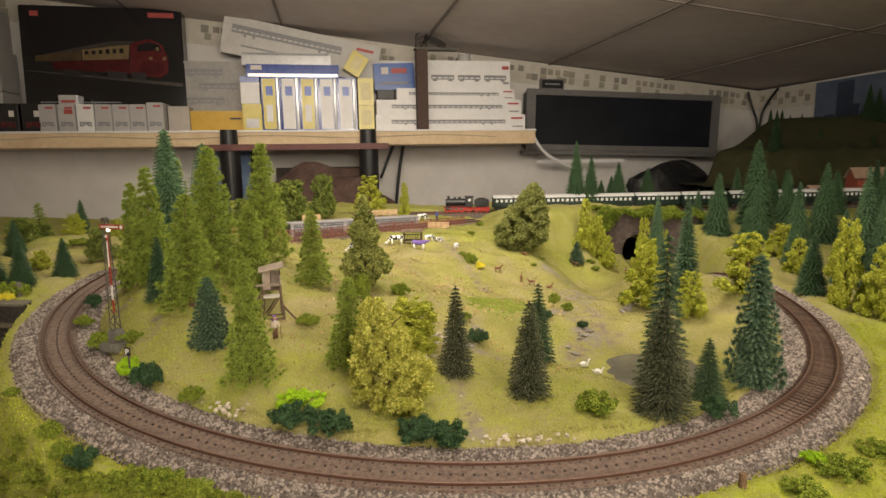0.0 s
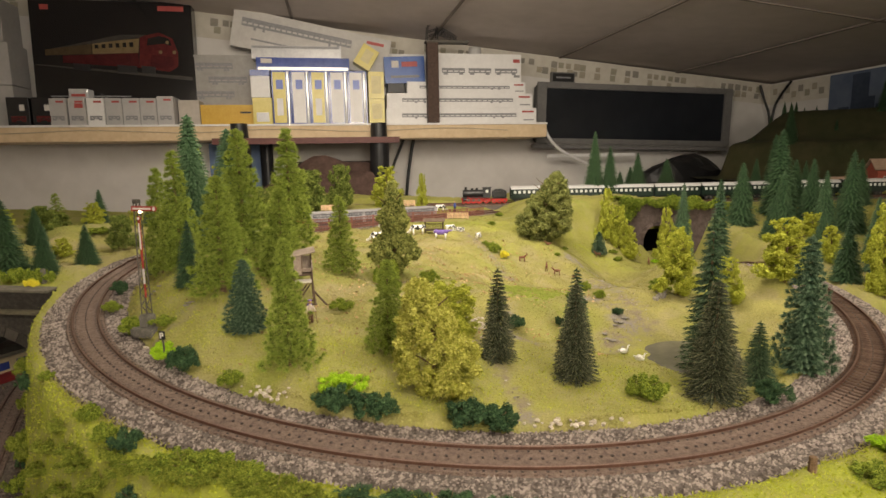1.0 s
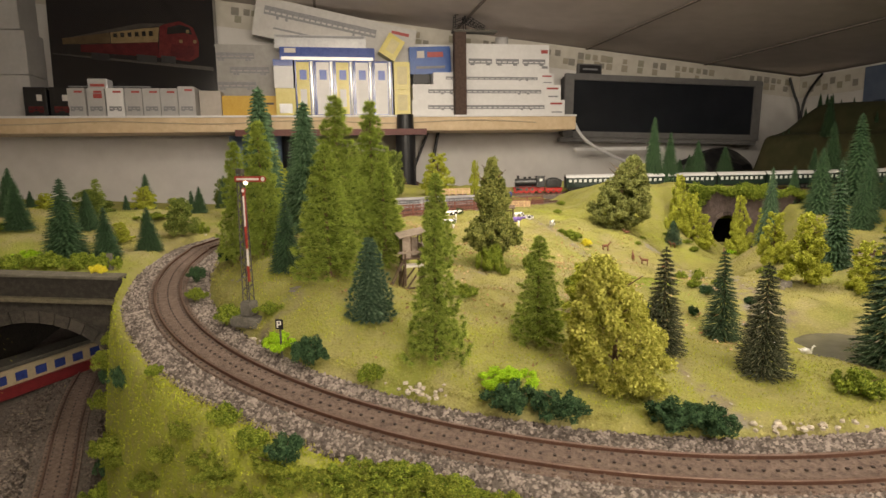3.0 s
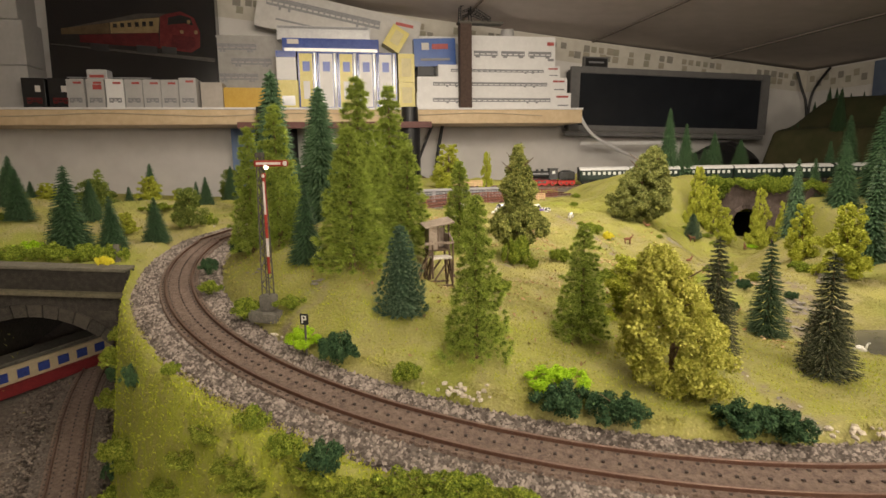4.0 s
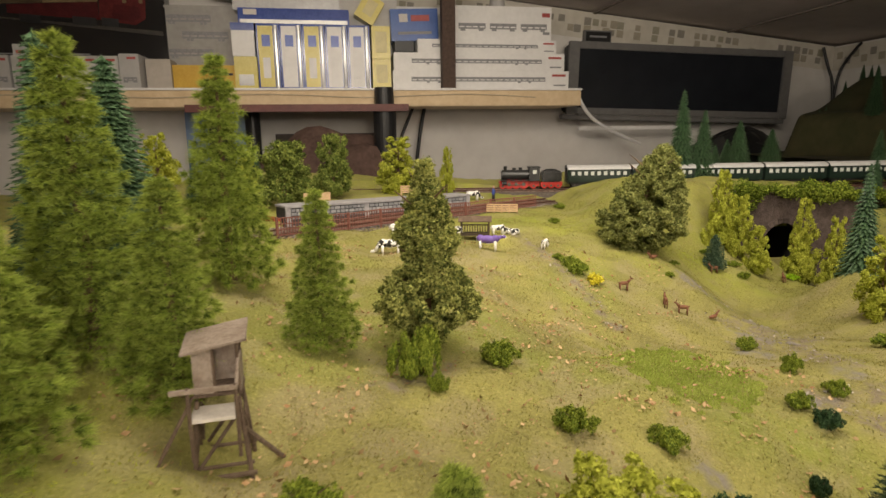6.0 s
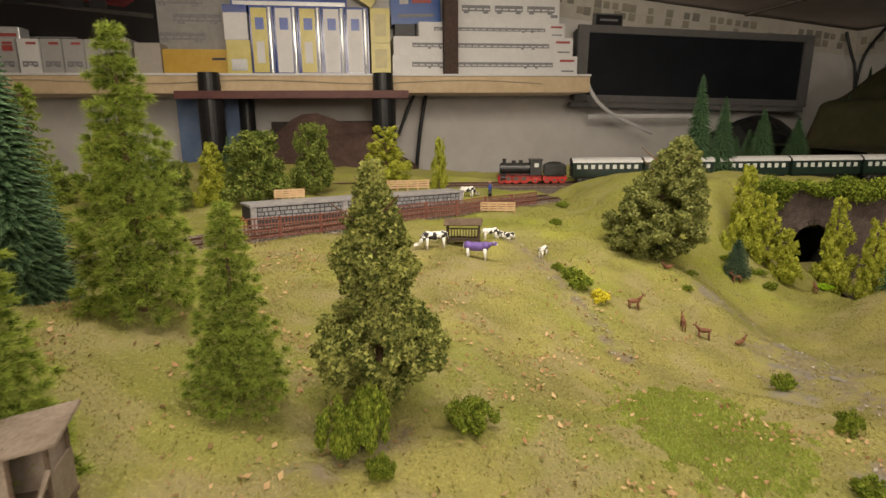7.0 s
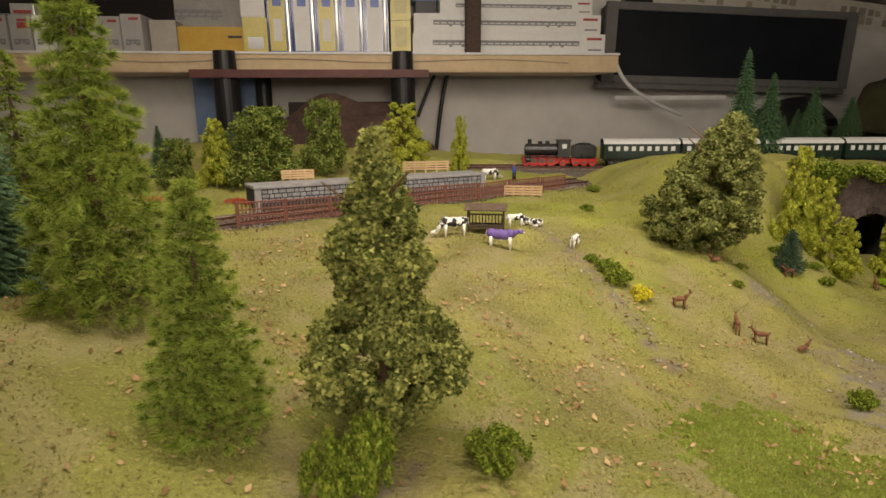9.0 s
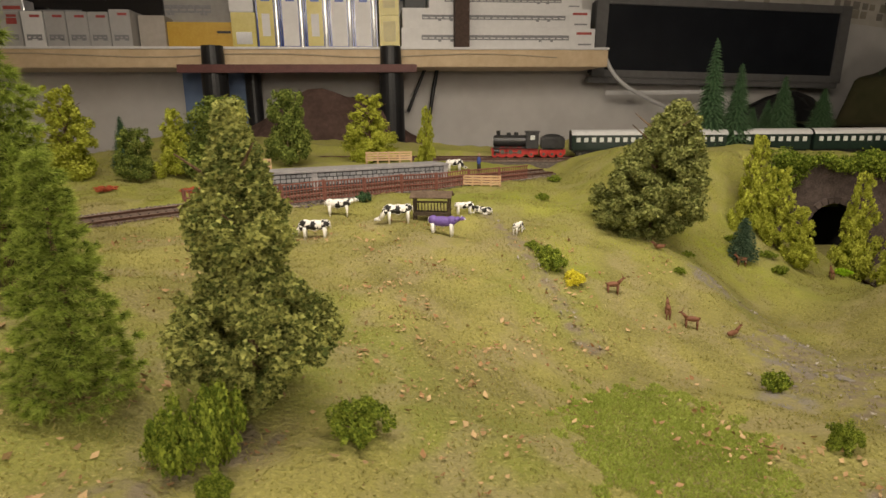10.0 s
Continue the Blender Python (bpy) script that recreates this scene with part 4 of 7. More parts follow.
UL, UR, VF, FL = -2.3, 1.36, -3.6, -0.9
slab("wall_north", "white painted gable wall behind the layout", [(UL, 0, FL), (UR, 0, FL), (UR, 0, ceiling_z(UR)), (UL, 0, ceiling_z(UL)), (UL, 0.1, FL), (UR, 0.1, FL), (UR, 0.1, ceiling_z(UR)), (UL, 0.1, ceiling_z(UL))], WALL, "wall")
slab("wall_east", "white painted side wall under the low ceiling", [(UR, 0.1, FL), (UR, VF, FL), (UR, VF, ceiling_z(UR)), (UR, 0.1, ceiling_z(UR)), (UR + 0.1, 0.1, FL), (UR + 0.1, VF, FL), (UR + 0.1, VF, ceiling_z(UR)), (UR + 0.1, 0.1, ceiling_z(UR))], WALL, "wall")
slab("wall_west", "white painted side wall", [(UL, 0.1, FL), (UL, VF, FL), (UL, VF, ceiling_z(UL)), (UL, 0.1, ceiling_z(UL)), (UL - 0.1, 0.1, FL), (UL - 0.1, VF, FL), (UL - 0.1, VF, ceiling_z(UL)), (UL - 0.1, 0.1, ceiling_z(UL))], WALL, "wall")
slab("wall_south", "white painted wall behind the viewer", [(UL, VF, FL), (UR, VF, FL), (UR, VF, ceiling_z(UR)), (UL, VF, ceiling_z(UL)), (UL, VF - 0.1, FL), (UR, VF - 0.1, FL), (UR, VF - 0.1, ceiling_z(UR)), (UL, VF - 0.1, ceiling_z(UL))], WALL, "wall")
slab("floor", "grey floor under the layout", [(UL, 0.1, FL), (UR, 0.1, FL), (UR, VF, FL), (UL, VF, FL), (UL, 0.1, FL - 0.1), (UR, 0.1, FL - 0.1), (UR, VF, FL - 0.1), (UL, VF, FL - 0.1)], GREYCARD, "floor")
slab("ceiling", "dark brown sloping panelled ceiling", [(UL - 0.1, 0.1, ceiling_z(UL)), (UR + 0.1, 0.1, ceiling_z(UR)), (UR + 0.1, VF, ceiling_z(UR)), (UL - 0.1, VF, ceiling_z(UL)), (UL - 0.1, 0.1, ceiling_z(UL) + 0.05), (UR + 0.1, 0.1, ceiling_z(UR) + 0.05), (UR + 0.1, VF, ceiling_z(UR) + 0.05), (UL - 0.1, VF, ceiling_z(UL) + 0.05)], CEIL, "ceiling")


shelf = empty("wall_shelf", ROOM, "long pine shelf board with a pale top, full of model boxes", "shelf")
part("board", box(-2.2, 0.285, -0.23, -0.002, 0.218, 0.262, 0.002), PINE, shelf)
part("top_sheet", box(-2.2, 0.287, -0.234, -0.002, 0.262, 0.268, 0.001), WHITE, shelf, "thin white top sheet")
SH = 0.268

# the board and trestles that carry the layout
table = empty("layout_table", LAND, "plain wooden board on legs under the layout", "table")
part("board", box(-1.14, 1.34, -0.10, 1.17, -0.165, -0.145, 0.002), PINE, table)
for x in (-1.08, 1.28):
    for y in (-0.04, 1.10):
        part("leg", box(x - 0.025, x + 0.025, y - 0.025, y + 0.025, -0.80, -0.165, 0.002), PINE, table)


# ---------- bushes ----------
def bush_kinds(count, size):
    mats = {"moss": mat("moss_foam", (0.085, 0.115, 0.012), (0.27, 0.305, 0.045), 3, 0.95, island=True, spec=0.1), "red": mat("red_blossom", (0.42, 0.07, 0.03), (0.60, 0.17, 0.08), 60, 0.8, island=True), "lime": LIME, "dark": DARKLEAF, "shrub": SHRUB, "yellow": mat("yellow_blossom", (0.58, 0.50, 0.02), (0.82, 0.74, 0.06), 60, 0.8, island=True)}
    return {k: [tri_mesh("foliage", leaves(200 + i + 10 * j, bush_lumps(i + 10 * j, 40), count, size), m) for i in range(5)] for j, (k, m) in enumerate(mats.items())}


BUSHES, FAR_BUSHES = bush_kinds(6500, 0.036), bush_kinds(2400, 0.058)
TWIGS = trunk_mesh(0.4, 0.05, 4, 3, 0.5, 0.05)
BUSH_LABEL = {"moss": "soft yellow-green moss clump on the bank", "red": "small low bush with red blossom", "lime": "bright lime-green foam bush on the ground", "dark": "dark green foam bush beside the gravel", "shrub": "small leafy green shrub on the grass", "yellow": "bush with yellow blossom on the meadow"}


def bush(kind, x, y, w, h, i):
    h *= 1.05 if kind == "dark" else 0.82
    thing = empty("bush", stand(x, y, i * 61), BUSH_LABEL[kind], "bush", kind + " bushes")
    for name, me in (("foliage", (BUSHES if y < 0.62 else FAR_BUSHES)[kind][i * 7 % 5]), ("stem", TWIGS)):
        ob = new(name, me)
        ob.parent = thing
        ob.scale = (w, w, h * 1.0)


GROWN = itertools.count()
bush("lime", -0.085, 0.326, 0.017, 0.012, next(GROWN))
bush("dark", -0.085, 0.307, 0.016, 0.015, next(GROWN))
bush("dark", -0.062, 0.303, 0.016, 0.014, next(GROWN))
bush("dark", -0.010, 0.297, 0.017, 0.014, next(GROWN))
bush("dark", 0.006, 0.296, 0.016, 0.014, next(GROWN))
bush("lime", -0.213, 0.371, 0.012, 0.015, next(GROWN))
bush("dark", -0.191, 0.351, 0.013, 0.018, next(GROWN))
bush("shrub", -0.155, 0.335, 0.010, 0.013, next(GROWN))
bush("shrub", -0.259, 0.414, 0.013, 0.017, next(GROWN))
bush("shrub", -0.227, 0.404, 0.011, 0.011, next(GROWN))
bush("shrub", 0.099, 0.334, 0.017, 0.019, next(GROWN))
bush("shrub", -0.104, 0.433, 0.012, 0.014, next(GROWN))
bush("shrub", -0.0825, 0.528, 0.0115, 0.031, next(GROWN))
bush("shrub", -0.0765, 0.534, 0.0110, 0.034, next(GROWN))
bush("shrub", -0.0695, 0.517, 0.006, 0.013, next(GROWN))
bush("shrub", 0.094, 0.534, 0.008, 0.011, next(GROWN))
bush("dark", 0.176, 0.335, 0.014, 0.014, next(GROWN))
bush("dark", 0.030, 0.454, 0.012, 0.013, next(GROWN))
bush("dark", 0.130, 0.509, 0.007, 0.008, next(GROWN))
bush("shrub", -0.041, 0.550, 0.013, 0.018, next(GROWN))
bush("shrub", -0.0165, 0.4945, 0.010, 0.014, next(GROWN))
bush("shrub", 0.131, 0.652, 0.009, 0.014, next(GROWN))
bush("yellow", 0.048, 0.730, 0.0095, 0.013, next(GROWN))
bush("shrub", 0.037, 0.743, 0.0115, 0.015, next(GROWN))
bush("shrub", 0.034, 0.764, 0.0105, 0.014, next(GROWN))
bush("shrub", 0.026, 0.777, 0.007, 0.008, next(GROWN))
bush("shrub", 0.142, 0.819, 0.006, 0.007, next(GROWN))
bush("shrub", 0.232, 0.862, 0.008, 0.011, next(GROWN))
bush("shrub", 0.125, 0.780, 0.006, 0.007, next(GROWN))
bush("shrub", 0.228, 0.880, 0.008, 0.009, next(GROWN))
bush("lime", 0.300, 0.895, 0.009, 0.008, next(GROWN))
bush("red", -0.315, 0.851, 0.012, 0.007, next(GROWN))
bush("red", -0.253, 0.870, 0.011, 0.008, next(GROWN))
bush("red", -0.239, 0.862, 0.008, 0.006, next(GROWN))
bush("red", 0.335, 0.890, 0.009, 0.008, next(GROWN))
bush("shrub", 0.043, 0.899, 0.007, 0.009, next(GROWN))
bush("shrub", 0.118, 0.583, 0.008, 0.016, next(GROWN))
bush("shrub", 0.019, 0.493, 0.011, 0.011, next(GROWN))
bush("dark", 0.099, 0.520, 0.008, 0.010, next(GROWN))
bush("dark", 0.073, 0.482, 0.006, 0.009, next(GROWN))
bush("dark", -0.102, 0.850, 0.009, 0.010, next(GROWN))
bush("yellow", -0.402, 0.512, 0.008, 0.013, next(GROWN))
bush("dark", -0.302, 0.362, 0.008, 0.015, next(GROWN))
bush("lime", -0.485, 0.545, 0.014, 0.017, next(GROWN))
bush("dark", -0.171, 0.248, 0.009, 0.015, next(GROWN))
bush("shrub", -0.268, 0.334, 0.006, 0.008, next(GROWN))
bush("shrub", -0.213, 0.288, 0.010, 0.013, next(GROWN))
bush("shrub", -0.196, 0.272, 0.009, 0.013, next(GROWN))
bush("shrub", -0.341, 0.393, 0.015, 0.022, next(GROWN))
bush("shrub", -0.325, 0.35, 0.014, 0.02, next(GROWN))
bush("shrub", -0.30, 0.33, 0.012, 0.015, next(GROWN))
bush("dark", -0.35, 0.41, 0.008, 0.014, next(GROWN))
bush("shrub", -0.285, 0.315, 0.010, 0.009, next(GROWN))
bush("shrub", -0.255, 0.295, 0.012, 0.010, next(GROWN))
bush("lime", -0.270, 0.300, 0.010, 0.007, next(GROWN))
bush("shrub", -0.235, 0.275, 0.014, 0.011, next(GROWN))
bush("shrub", -0.290, 0.290, 0.014, 0.012, next(GROWN))
bush("shrub", -0.250, 0.255, 0.015, 0.012, next(GROWN))
bush("shrub", -0.210, 0.245, 0.014, 0.012, next(GROWN))
bush("dark", -0.235, 0.240, 0.010, 0.010, next(GROWN))
bush("shrub", -0.185, 0.235, 0.014, 0.010, next(GROWN))
bush("shrub", -0.160, 0.225, 0.014, 0.010, next(GROWN))
bush("shrub", -0.320, 0.315, 0.012, 0.012, next(GROWN))
bush("shrub", -0.335, 0.370, 0.010, 0.012, next(GROWN))
bush("shrub", -0.151, 0.250, 0.013, 0.012, next(GROWN))
bush("shrub", -0.131, 0.245, 0.013, 0.012, next(GROWN))
bush("shrub", -0.113, 0.240, 0.012, 0.011, next(GROWN))
for deg, r, w, h in ((201, 0.405, 0.012, 0.018), (206, 0.409, 0.014, 0.022), (210, 0.404, 0.013, 0.019), (215, 0.409, 0.014, 0.022), (221, 0.408, 0.013, 0.018)):
    bush("moss", CX + r * math.cos(math.radians(deg)), CY + r * math.sin(math.radians(deg)), w, h, next(GROWN))
for x, y, w, h in ((-0.378, 0.398, 0.008, 0.012), (-0.366, 0.366, 0.009, 0.014), (-0.372, 0.462, 0.009, 0.016)):
    bush("dark", x, y, w, h, next(GROWN))
bush("dark", -0.179, 0.261, 0.010, 0.014, next(GROWN))
bush("shrub", -0.10, 0.236, 0.010, 0.008, next(GROWN))
bush("shrub", -0.402, 0.524, 0.015, 0.021, next(GROWN))
bush("shrub", -0.425, 0.524, 0.017, 0.021, next(GROWN))
bush("shrub", -0.452, 0.524, 0.018, 0.021, next(GROWN))
bush("shrub", -0.482, 0.524, 0.018, 0.021, next(GROWN))
bush("shrub", -0.512, 0.524, 0.018, 0.021, next(GROWN))
bush("shrub", -0.545, 0.524, 0.018, 0.021, next(GROWN))
bush("dark", -0.320, 0.508, 0.010, 0.014, next(GROWN))
bush("dark", -0.315, 0.56, 0.010, 0.014, next(GROWN))
bush("shrub", -0.30, 0.46, 0.010, 0.012, next(GROWN))
bush("shrub", -0.395, 0.69, 0.012, 0.022, next(GROWN))
bush("dark", -0.062, 0.221, 0.016, 0.008, next(GROWN))
bush("dark", -0.042, 0.220, 0.016, 0.008, next(GROWN))
bush("dark", -0.020, 0.220, 0.017, 0.008, next(GROWN))
bush("dark", 0.002, 0.220, 0.016, 0.008, next(GROWN))
bush("dark", 0.020, 0.222, 0.014, 0.007, next(GROWN))
bush("shrub", 0.216, 0.275, 0.018, 0.014, next(GROWN))
bush("shrub", 0.184, 0.255, 0.017, 0.011, next(GROWN))
bush("shrub", 0.245, 0.292, 0.014, 0.012, next(GROWN))
bush("shrub", 0.126, 0.557, 0.008, 0.012, next(GROWN))
bush("lime", 0.206, 0.285, 0.009, 0.008, next(GROWN))
bush("shrub", 0.20, 0.60, 0.014, 0.012, next(GROWN))
bush("shrub", 0.215, 0.64, 0.016, 0.014, next(GROWN))
bush("shrub", 0.36, 0.78, 0.016, 0.014, next(GROWN))
bush("shrub", -0.36, 0.80, 0.02, 0.014, next(GROWN))
bush("shrub", -0.45, 0.70, 0.022, 0.012, next(GROWN))
bush("shrub", -0.62, 0.66, 0.03, 0.012, next(GROWN))
bush("shrub", -0.55, 0.60, 0.02, 0.01, next(GROWN))
bush("shrub", 0.262, 0.999, 0.016, 0.009, next(GROWN))
bush("shrub", 0.283, 0.999, 0.016, 0.009, next(GROWN))
bush("shrub", 0.304, 0.999, 0.016, 0.009, next(GROWN))
bush("shrub", 0.325, 0.999, 0.016, 0.009, next(GROWN))
bush("shrub", 0.346, 0.999, 0.016, 0.009, next(GROWN))
bush("shrub", 0.367, 0.999, 0.016, 0.009, next(GROWN))
bush("shrub", 0.388, 0.999, 0.016, 0.009, next(GROWN))
bush("shrub", 0.409, 0.999, 0.016, 0.009, next(GROWN))
bush("shrub", 0.430, 0.999, 0.016, 0.009, next(GROWN))
bush("shrub", 0.451, 0.999, 0.016, 0.009, next(GROWN))
bush("shrub", 0.472, 0.999, 0.016, 0.009, next(GROWN))
bush("shrub", 0.21, 0.90, 0.012, 0.008, next(GROWN))
bush("shrub", 0.06, 0.965, 0.010, 0.010, next(GROWN))
bush("shrub", 0.45, 0.48, 0.02, 0.015, next(GROWN))
bush("dark", 0.43, 0.40, 0.016, 0.015, next(GROWN))
bush("shrub", 0.47, 0.58, 0.02, 0.016, next(GROWN))
bush("lime", 0.40, 0.36, 0.018, 0.010, next(GROWN))
# moss clumps and scrub on the face of the bank beside the lower yard
rng = random.Random(77)
for i in range(20):
    a, r = math.radians(rng.uniform(196, 274)), R + rng.uniform(0.044, 0.085)
    x, y = CX + r * math.cos(a), CY + r * math.sin(a)
    if y < 0.49 and not (x < -0.36 and y > 0.44):
        bush("moss", x, y, rng.uniform(0.007, 0.015), rng.uniform(0.006, 0.012), i + 3)


# a low hedge of moss along the crest of the bank
for i in range(34):
    a, r = math.radians(218 + 42 * i / 33 + rng.uniform(-0.6, 0.6)), R + 0.050 + rng.uniform(-0.004, 0.004)
    if i % 9 != 4:
        bush("moss", CX + r * math.cos(a), CY + r * math.sin(a), rng.uniform(0.008, 0.012), rng.uniform(0.009, 0.014), i)


# ---------- grass, fallen leaves, stones ----------
def scatter(rng, count, x0, x1, y0, y1, keep):
    x, y = rng.uniform(x0, x1, count), rng.uniform(y0, y1, count)
    k = keep(x, y)
    return x[k], y[k]


def off_track(x, y, gap=0.031):
    d = np.full(len(x), 9.0)
    for cx, cy in BEND[::5]:
        d = np.minimum(d, np.hypot(x - cx, y - cy))
    return d > gap


def pond_gap(x, y):
    return np.hypot((x - 0.165) / 0.046, (y - 0.455) / 0.052)


def blades(name, label, count, area, keep, high, wide, material, seed, fan=0.7):
    rng = np.random.default_rng(seed)
    x, y = scatter(rng, count, *area, keep)
    n = len(x)
    p = to_land(np.stack([x, y, surface(x, y) - 0.0004], 1))
    d = rng.normal(size=(n, 3)) * fan + np.array([0, 0, 1.0])
    tris = needles(p, d, high * (0.5 + 0.8 * rng.random(n)), np.full(n, wide), rng)
    return tagged(new(name, tri_mesh(name, tris, material)), label, "grass", kind="stuff")


blades("meadow_fibres", "short yellow-green static grass on the meadow", 330000, (-0.34, 0.34, 0.27, 1.0), lambda x, y: off_track(x, y) & (pond_gap(x, y) > 1.05) & (np.sin(x * 61 + 3 * np.sin(y * 47)) * np.sin(y * 53 + 1.7 * np.sin(x * 71)) < 0.62) & (np.maximum(soil(x, y), stony(x, y)) < 0.25 + 0.6 * np.abs(np.sin(x * 9173 + y * 7331))), 0.0018, 0.00034, BLADE, 3, 1.1)
blades("slope_fibres", "short fresh green grass on the wooded slope", 240000, (-0.34, 0.30, 0.27, 0.93), lambda x, y: off_track(x, y) & (lush(x, y) > 0.15 + 0.4 * np.abs(np.sin(x * 8123 + y * 6311))) & (soil(x, y) < 0.4), 0.0021, 0.00032, VERGE, 21, 1.0)
blades("verge_fibres", "long bright green grass fibres on the bank", 300000, (-0.46, 0.40, 0.12, 0.52), lambda x, y: off_track(x, y, 0.034) & (np.hypot(x - CX, y - CY) > R) & (relief(x, y) > -0.118) & ((y < 0.485) | (x > -0.365)), 0.0019, 0.00042, VERGE, 4, 1.2)
blades("wood_fibres", "short green grass under the trees", 60000, (-0.8, 0.75, 0.5, 1.06), lambda x, y: off_track(x, y, 0.034) & (np.abs(x) > 0.33), 0.003, 0.0004, BLADE, 6)
blades("weed_patch", "patch of bright green weeds on the meadow", 100000, (0.01, 0.10, 0.50, 0.66), lambda x, y: np.hypot((x - 0.060) / 0.036, (y - 0.583 - 0.25 * (x - 0.05)) / 0.058) < 1 + 0.2 * np.sin(x * 400) * np.sin(y * 300), 0.0017, 0.00046, mat("weed_green", (0.35, 0.43, 0.075), (0.54, 0.61, 0.15), 40, 0.85, island=True, thin=0.45), 7, 1.1)


def litter(name, label, count, area, keep, size, material, seed, cat, heap=0.0):
    rng = np.random.default_rng(seed)
    x, y = scatter(rng, count, *area, keep)
    if heap:
        # leaves lie in small loose heaps
        c = rng.integers(0, max(1, len(x) // 5), len(x))
        x, y = x[c] + rng.normal(size=len(x)) * heap, y[c] + rng.normal(size=len(x)) * heap
    n = len(x)
    p = to_land(np.stack([x, y, surface(x, y) + 0.0006 + 0.0008 * rng.random(n)], 1))
    nrm = unit(rng.normal(size=(n, 3)) * 0.55 + np.array([0, 0, 1.0]))
    u = unit(np.cross(nrm, rng.normal(size=(n, 3))))
    v = np.cross(nrm, u)
    s = (size * (0.4 + 1.1 * rng.random(n) ** 2))[:, None]
    lift = nrm * s * 0.25
    q = np.stack([p + u * s + lift, p + v * s * 0.55, p - u * s + lift, p - v * s * 0.6], 1)
    tris = np.concatenate([np.stack([q[:, 0], q[:, 1], q[:, 2]], 1), np.stack([q[:, 0], q[:, 2], q[:, 3]], 1)])
    return tagged(new(name, leaf_mesh(name, tris, material)), label, cat, kind="stuff")


TAN = mat("dry_leaf", (0.32, 0.175, 0.075), (0.57, 0.40, 0.21), 80, 0.8, island=True)
litter("fallen_leaves", "small dry tan leaves scattered on the meadow", 4400, (-0.22, 0.12, 0.40, 0.80), lambda x, y: (np.sin(x * 60 + 1 + 2 * np.sin(y * 41)) * np.sin(y * 53 + np.sin(x * 37)) > -0.1) & (pond_gap(x, y) > 1.2), 0.00128, TAN, 9, "leaves", 0.0045)
litter("forest_litter", "brown needle litter under the spruces", 1300, (-0.32, 0.0, 0.34, 0.66), lambda x, y: off_track(x, y, 0.036) & (np.hypot(x - CX, y - CY) < R), 0.0012, mat("brown_litter", (0.20, 0.13, 0.05), (0.34, 0.23, 0.11), 80, 0.9, island=True), 10, "leaves")
ROCK = mat("pale_rock", (0.36, 0.31, 0.24), (0.60, 0.54, 0.44), 220, 0.9, 0.3, rand=True)


def rock(x, y, r, i, m=ROCK, flat=0.7, label="small pale rock beside the track", group="pale rocks"):
    rng = random.Random(i)
    bm = bmesh.new()
    bmesh.ops.create_icosphere(bm, subdivisions=1, radius=1)
    for v in bm.verts:
        v.co *= 1 + 0.55 * noise.noise(v.co * 1.6 + Vector((i, 0, 0)))
    bmesh.ops.scale(bm, vec=(r * rng.uniform(0.8, 1.3), r * rng.uniform(0.7, 1.1), r * flat), verts=bm.verts)
    thing = part("rock", bm, m, None)
    thing.matrix_world = stand(x, y, i * 50, r * 0.2)
    return tagged(thing, label, "rock", group)


rng = random.Random(4)
for cx, cy, sx, sy, n in ((-0.131, 0.320, 0.014, 0.006, 30), (0.055, 0.300, 0.034, 0.005, 34), (-0.012, 0.405, 0.012, 0.012, 26), (-0.24, 0.385, 0.016, 0.006, 8), (-0.37, 0.66, 0.008, 0.04, 8), (0.31, 0.44, 0.012, 0.05, 14)):
    for i in range(n):
        x, y = cx + rng.gauss(0, sx * 0.6), cy + rng.gauss(0, sy * 0.6)
        if off_track(np.array([x]), np.array([y]), 0.024)[0]:
            rock(x, y, rng.uniform(0.0008, 0.0019), rng.randrange(999))
GREYROCK = mat("grey_rock", (0.16, 0.145, 0.12), (0.30, 0.27, 0.23), 60, 0.9, 0.5)
rng = random.Random(6)
for i, (x, y, r) in enumerate(((0.176, 0.68, 0.006), (0.128, 0.50, 0.009), (0.118, 0.47, 0.007), (-0.215, 0.415, 0.006), (0.02, 0.435, 0.008), (-0.27, 0.47, 0.006))):
    for k in range(5):
        rock(x + rng.gauss(0, r * 0.6), y + rng.gauss(0, r * 0.6), r * rng.uniform(0.25, 0.5), 50 + i * 9 + k, GREYROCK, 0.22, "flat grey rock outcrop in the grass", "grey rocks")


BARE = lambda x, y: (soil(x, y) > 0.25) & off_track(x, y, 0.036)
blades("tufts", "sparse olive grass tufts on the bare soil", 60000, (-0.10, 0.24, 0.40, 0.86), lambda x, y: BARE(x, y) & (np.sin(x * 500 + 3 * np.sin(y * 330)) * np.sin(y * 430 + 2 * np.sin(x * 270)) > 0.35), 0.0026, 0.00035, BLADE, 14, 0.9)
litter("pebbles", "grey grit and pebbles on the bare soil", 5200, (-0.02, 0.24, 0.30, 0.86), BARE, 0.0009, mat("grey_grit", (0.20, 0.18, 0.15), (0.46, 0.42, 0.36), 80, 0.9, island=True), 15, "gravel")

rng = random.Random(91)
for i in range(26):
    rock(-0.002 + rng.gauss(0, 0.0055), 0.441 + rng.gauss(0, 0.007), rng.uniform(0.0010, 0.0024), 600 + i, label="small pale rock in a pile on the meadow")
for i in range(16):
    k = rng.random()
    rock(0.184 + 0.008 * k + rng.gauss(0, 0.003), 0.548 + 0.032 * k + rng.gauss(0, 0.004), rng.uniform(0.002, 0.0045), 700 + i, GREYROCK, 0.8, "grey-brown rock in a broken bank", "grey rocks")


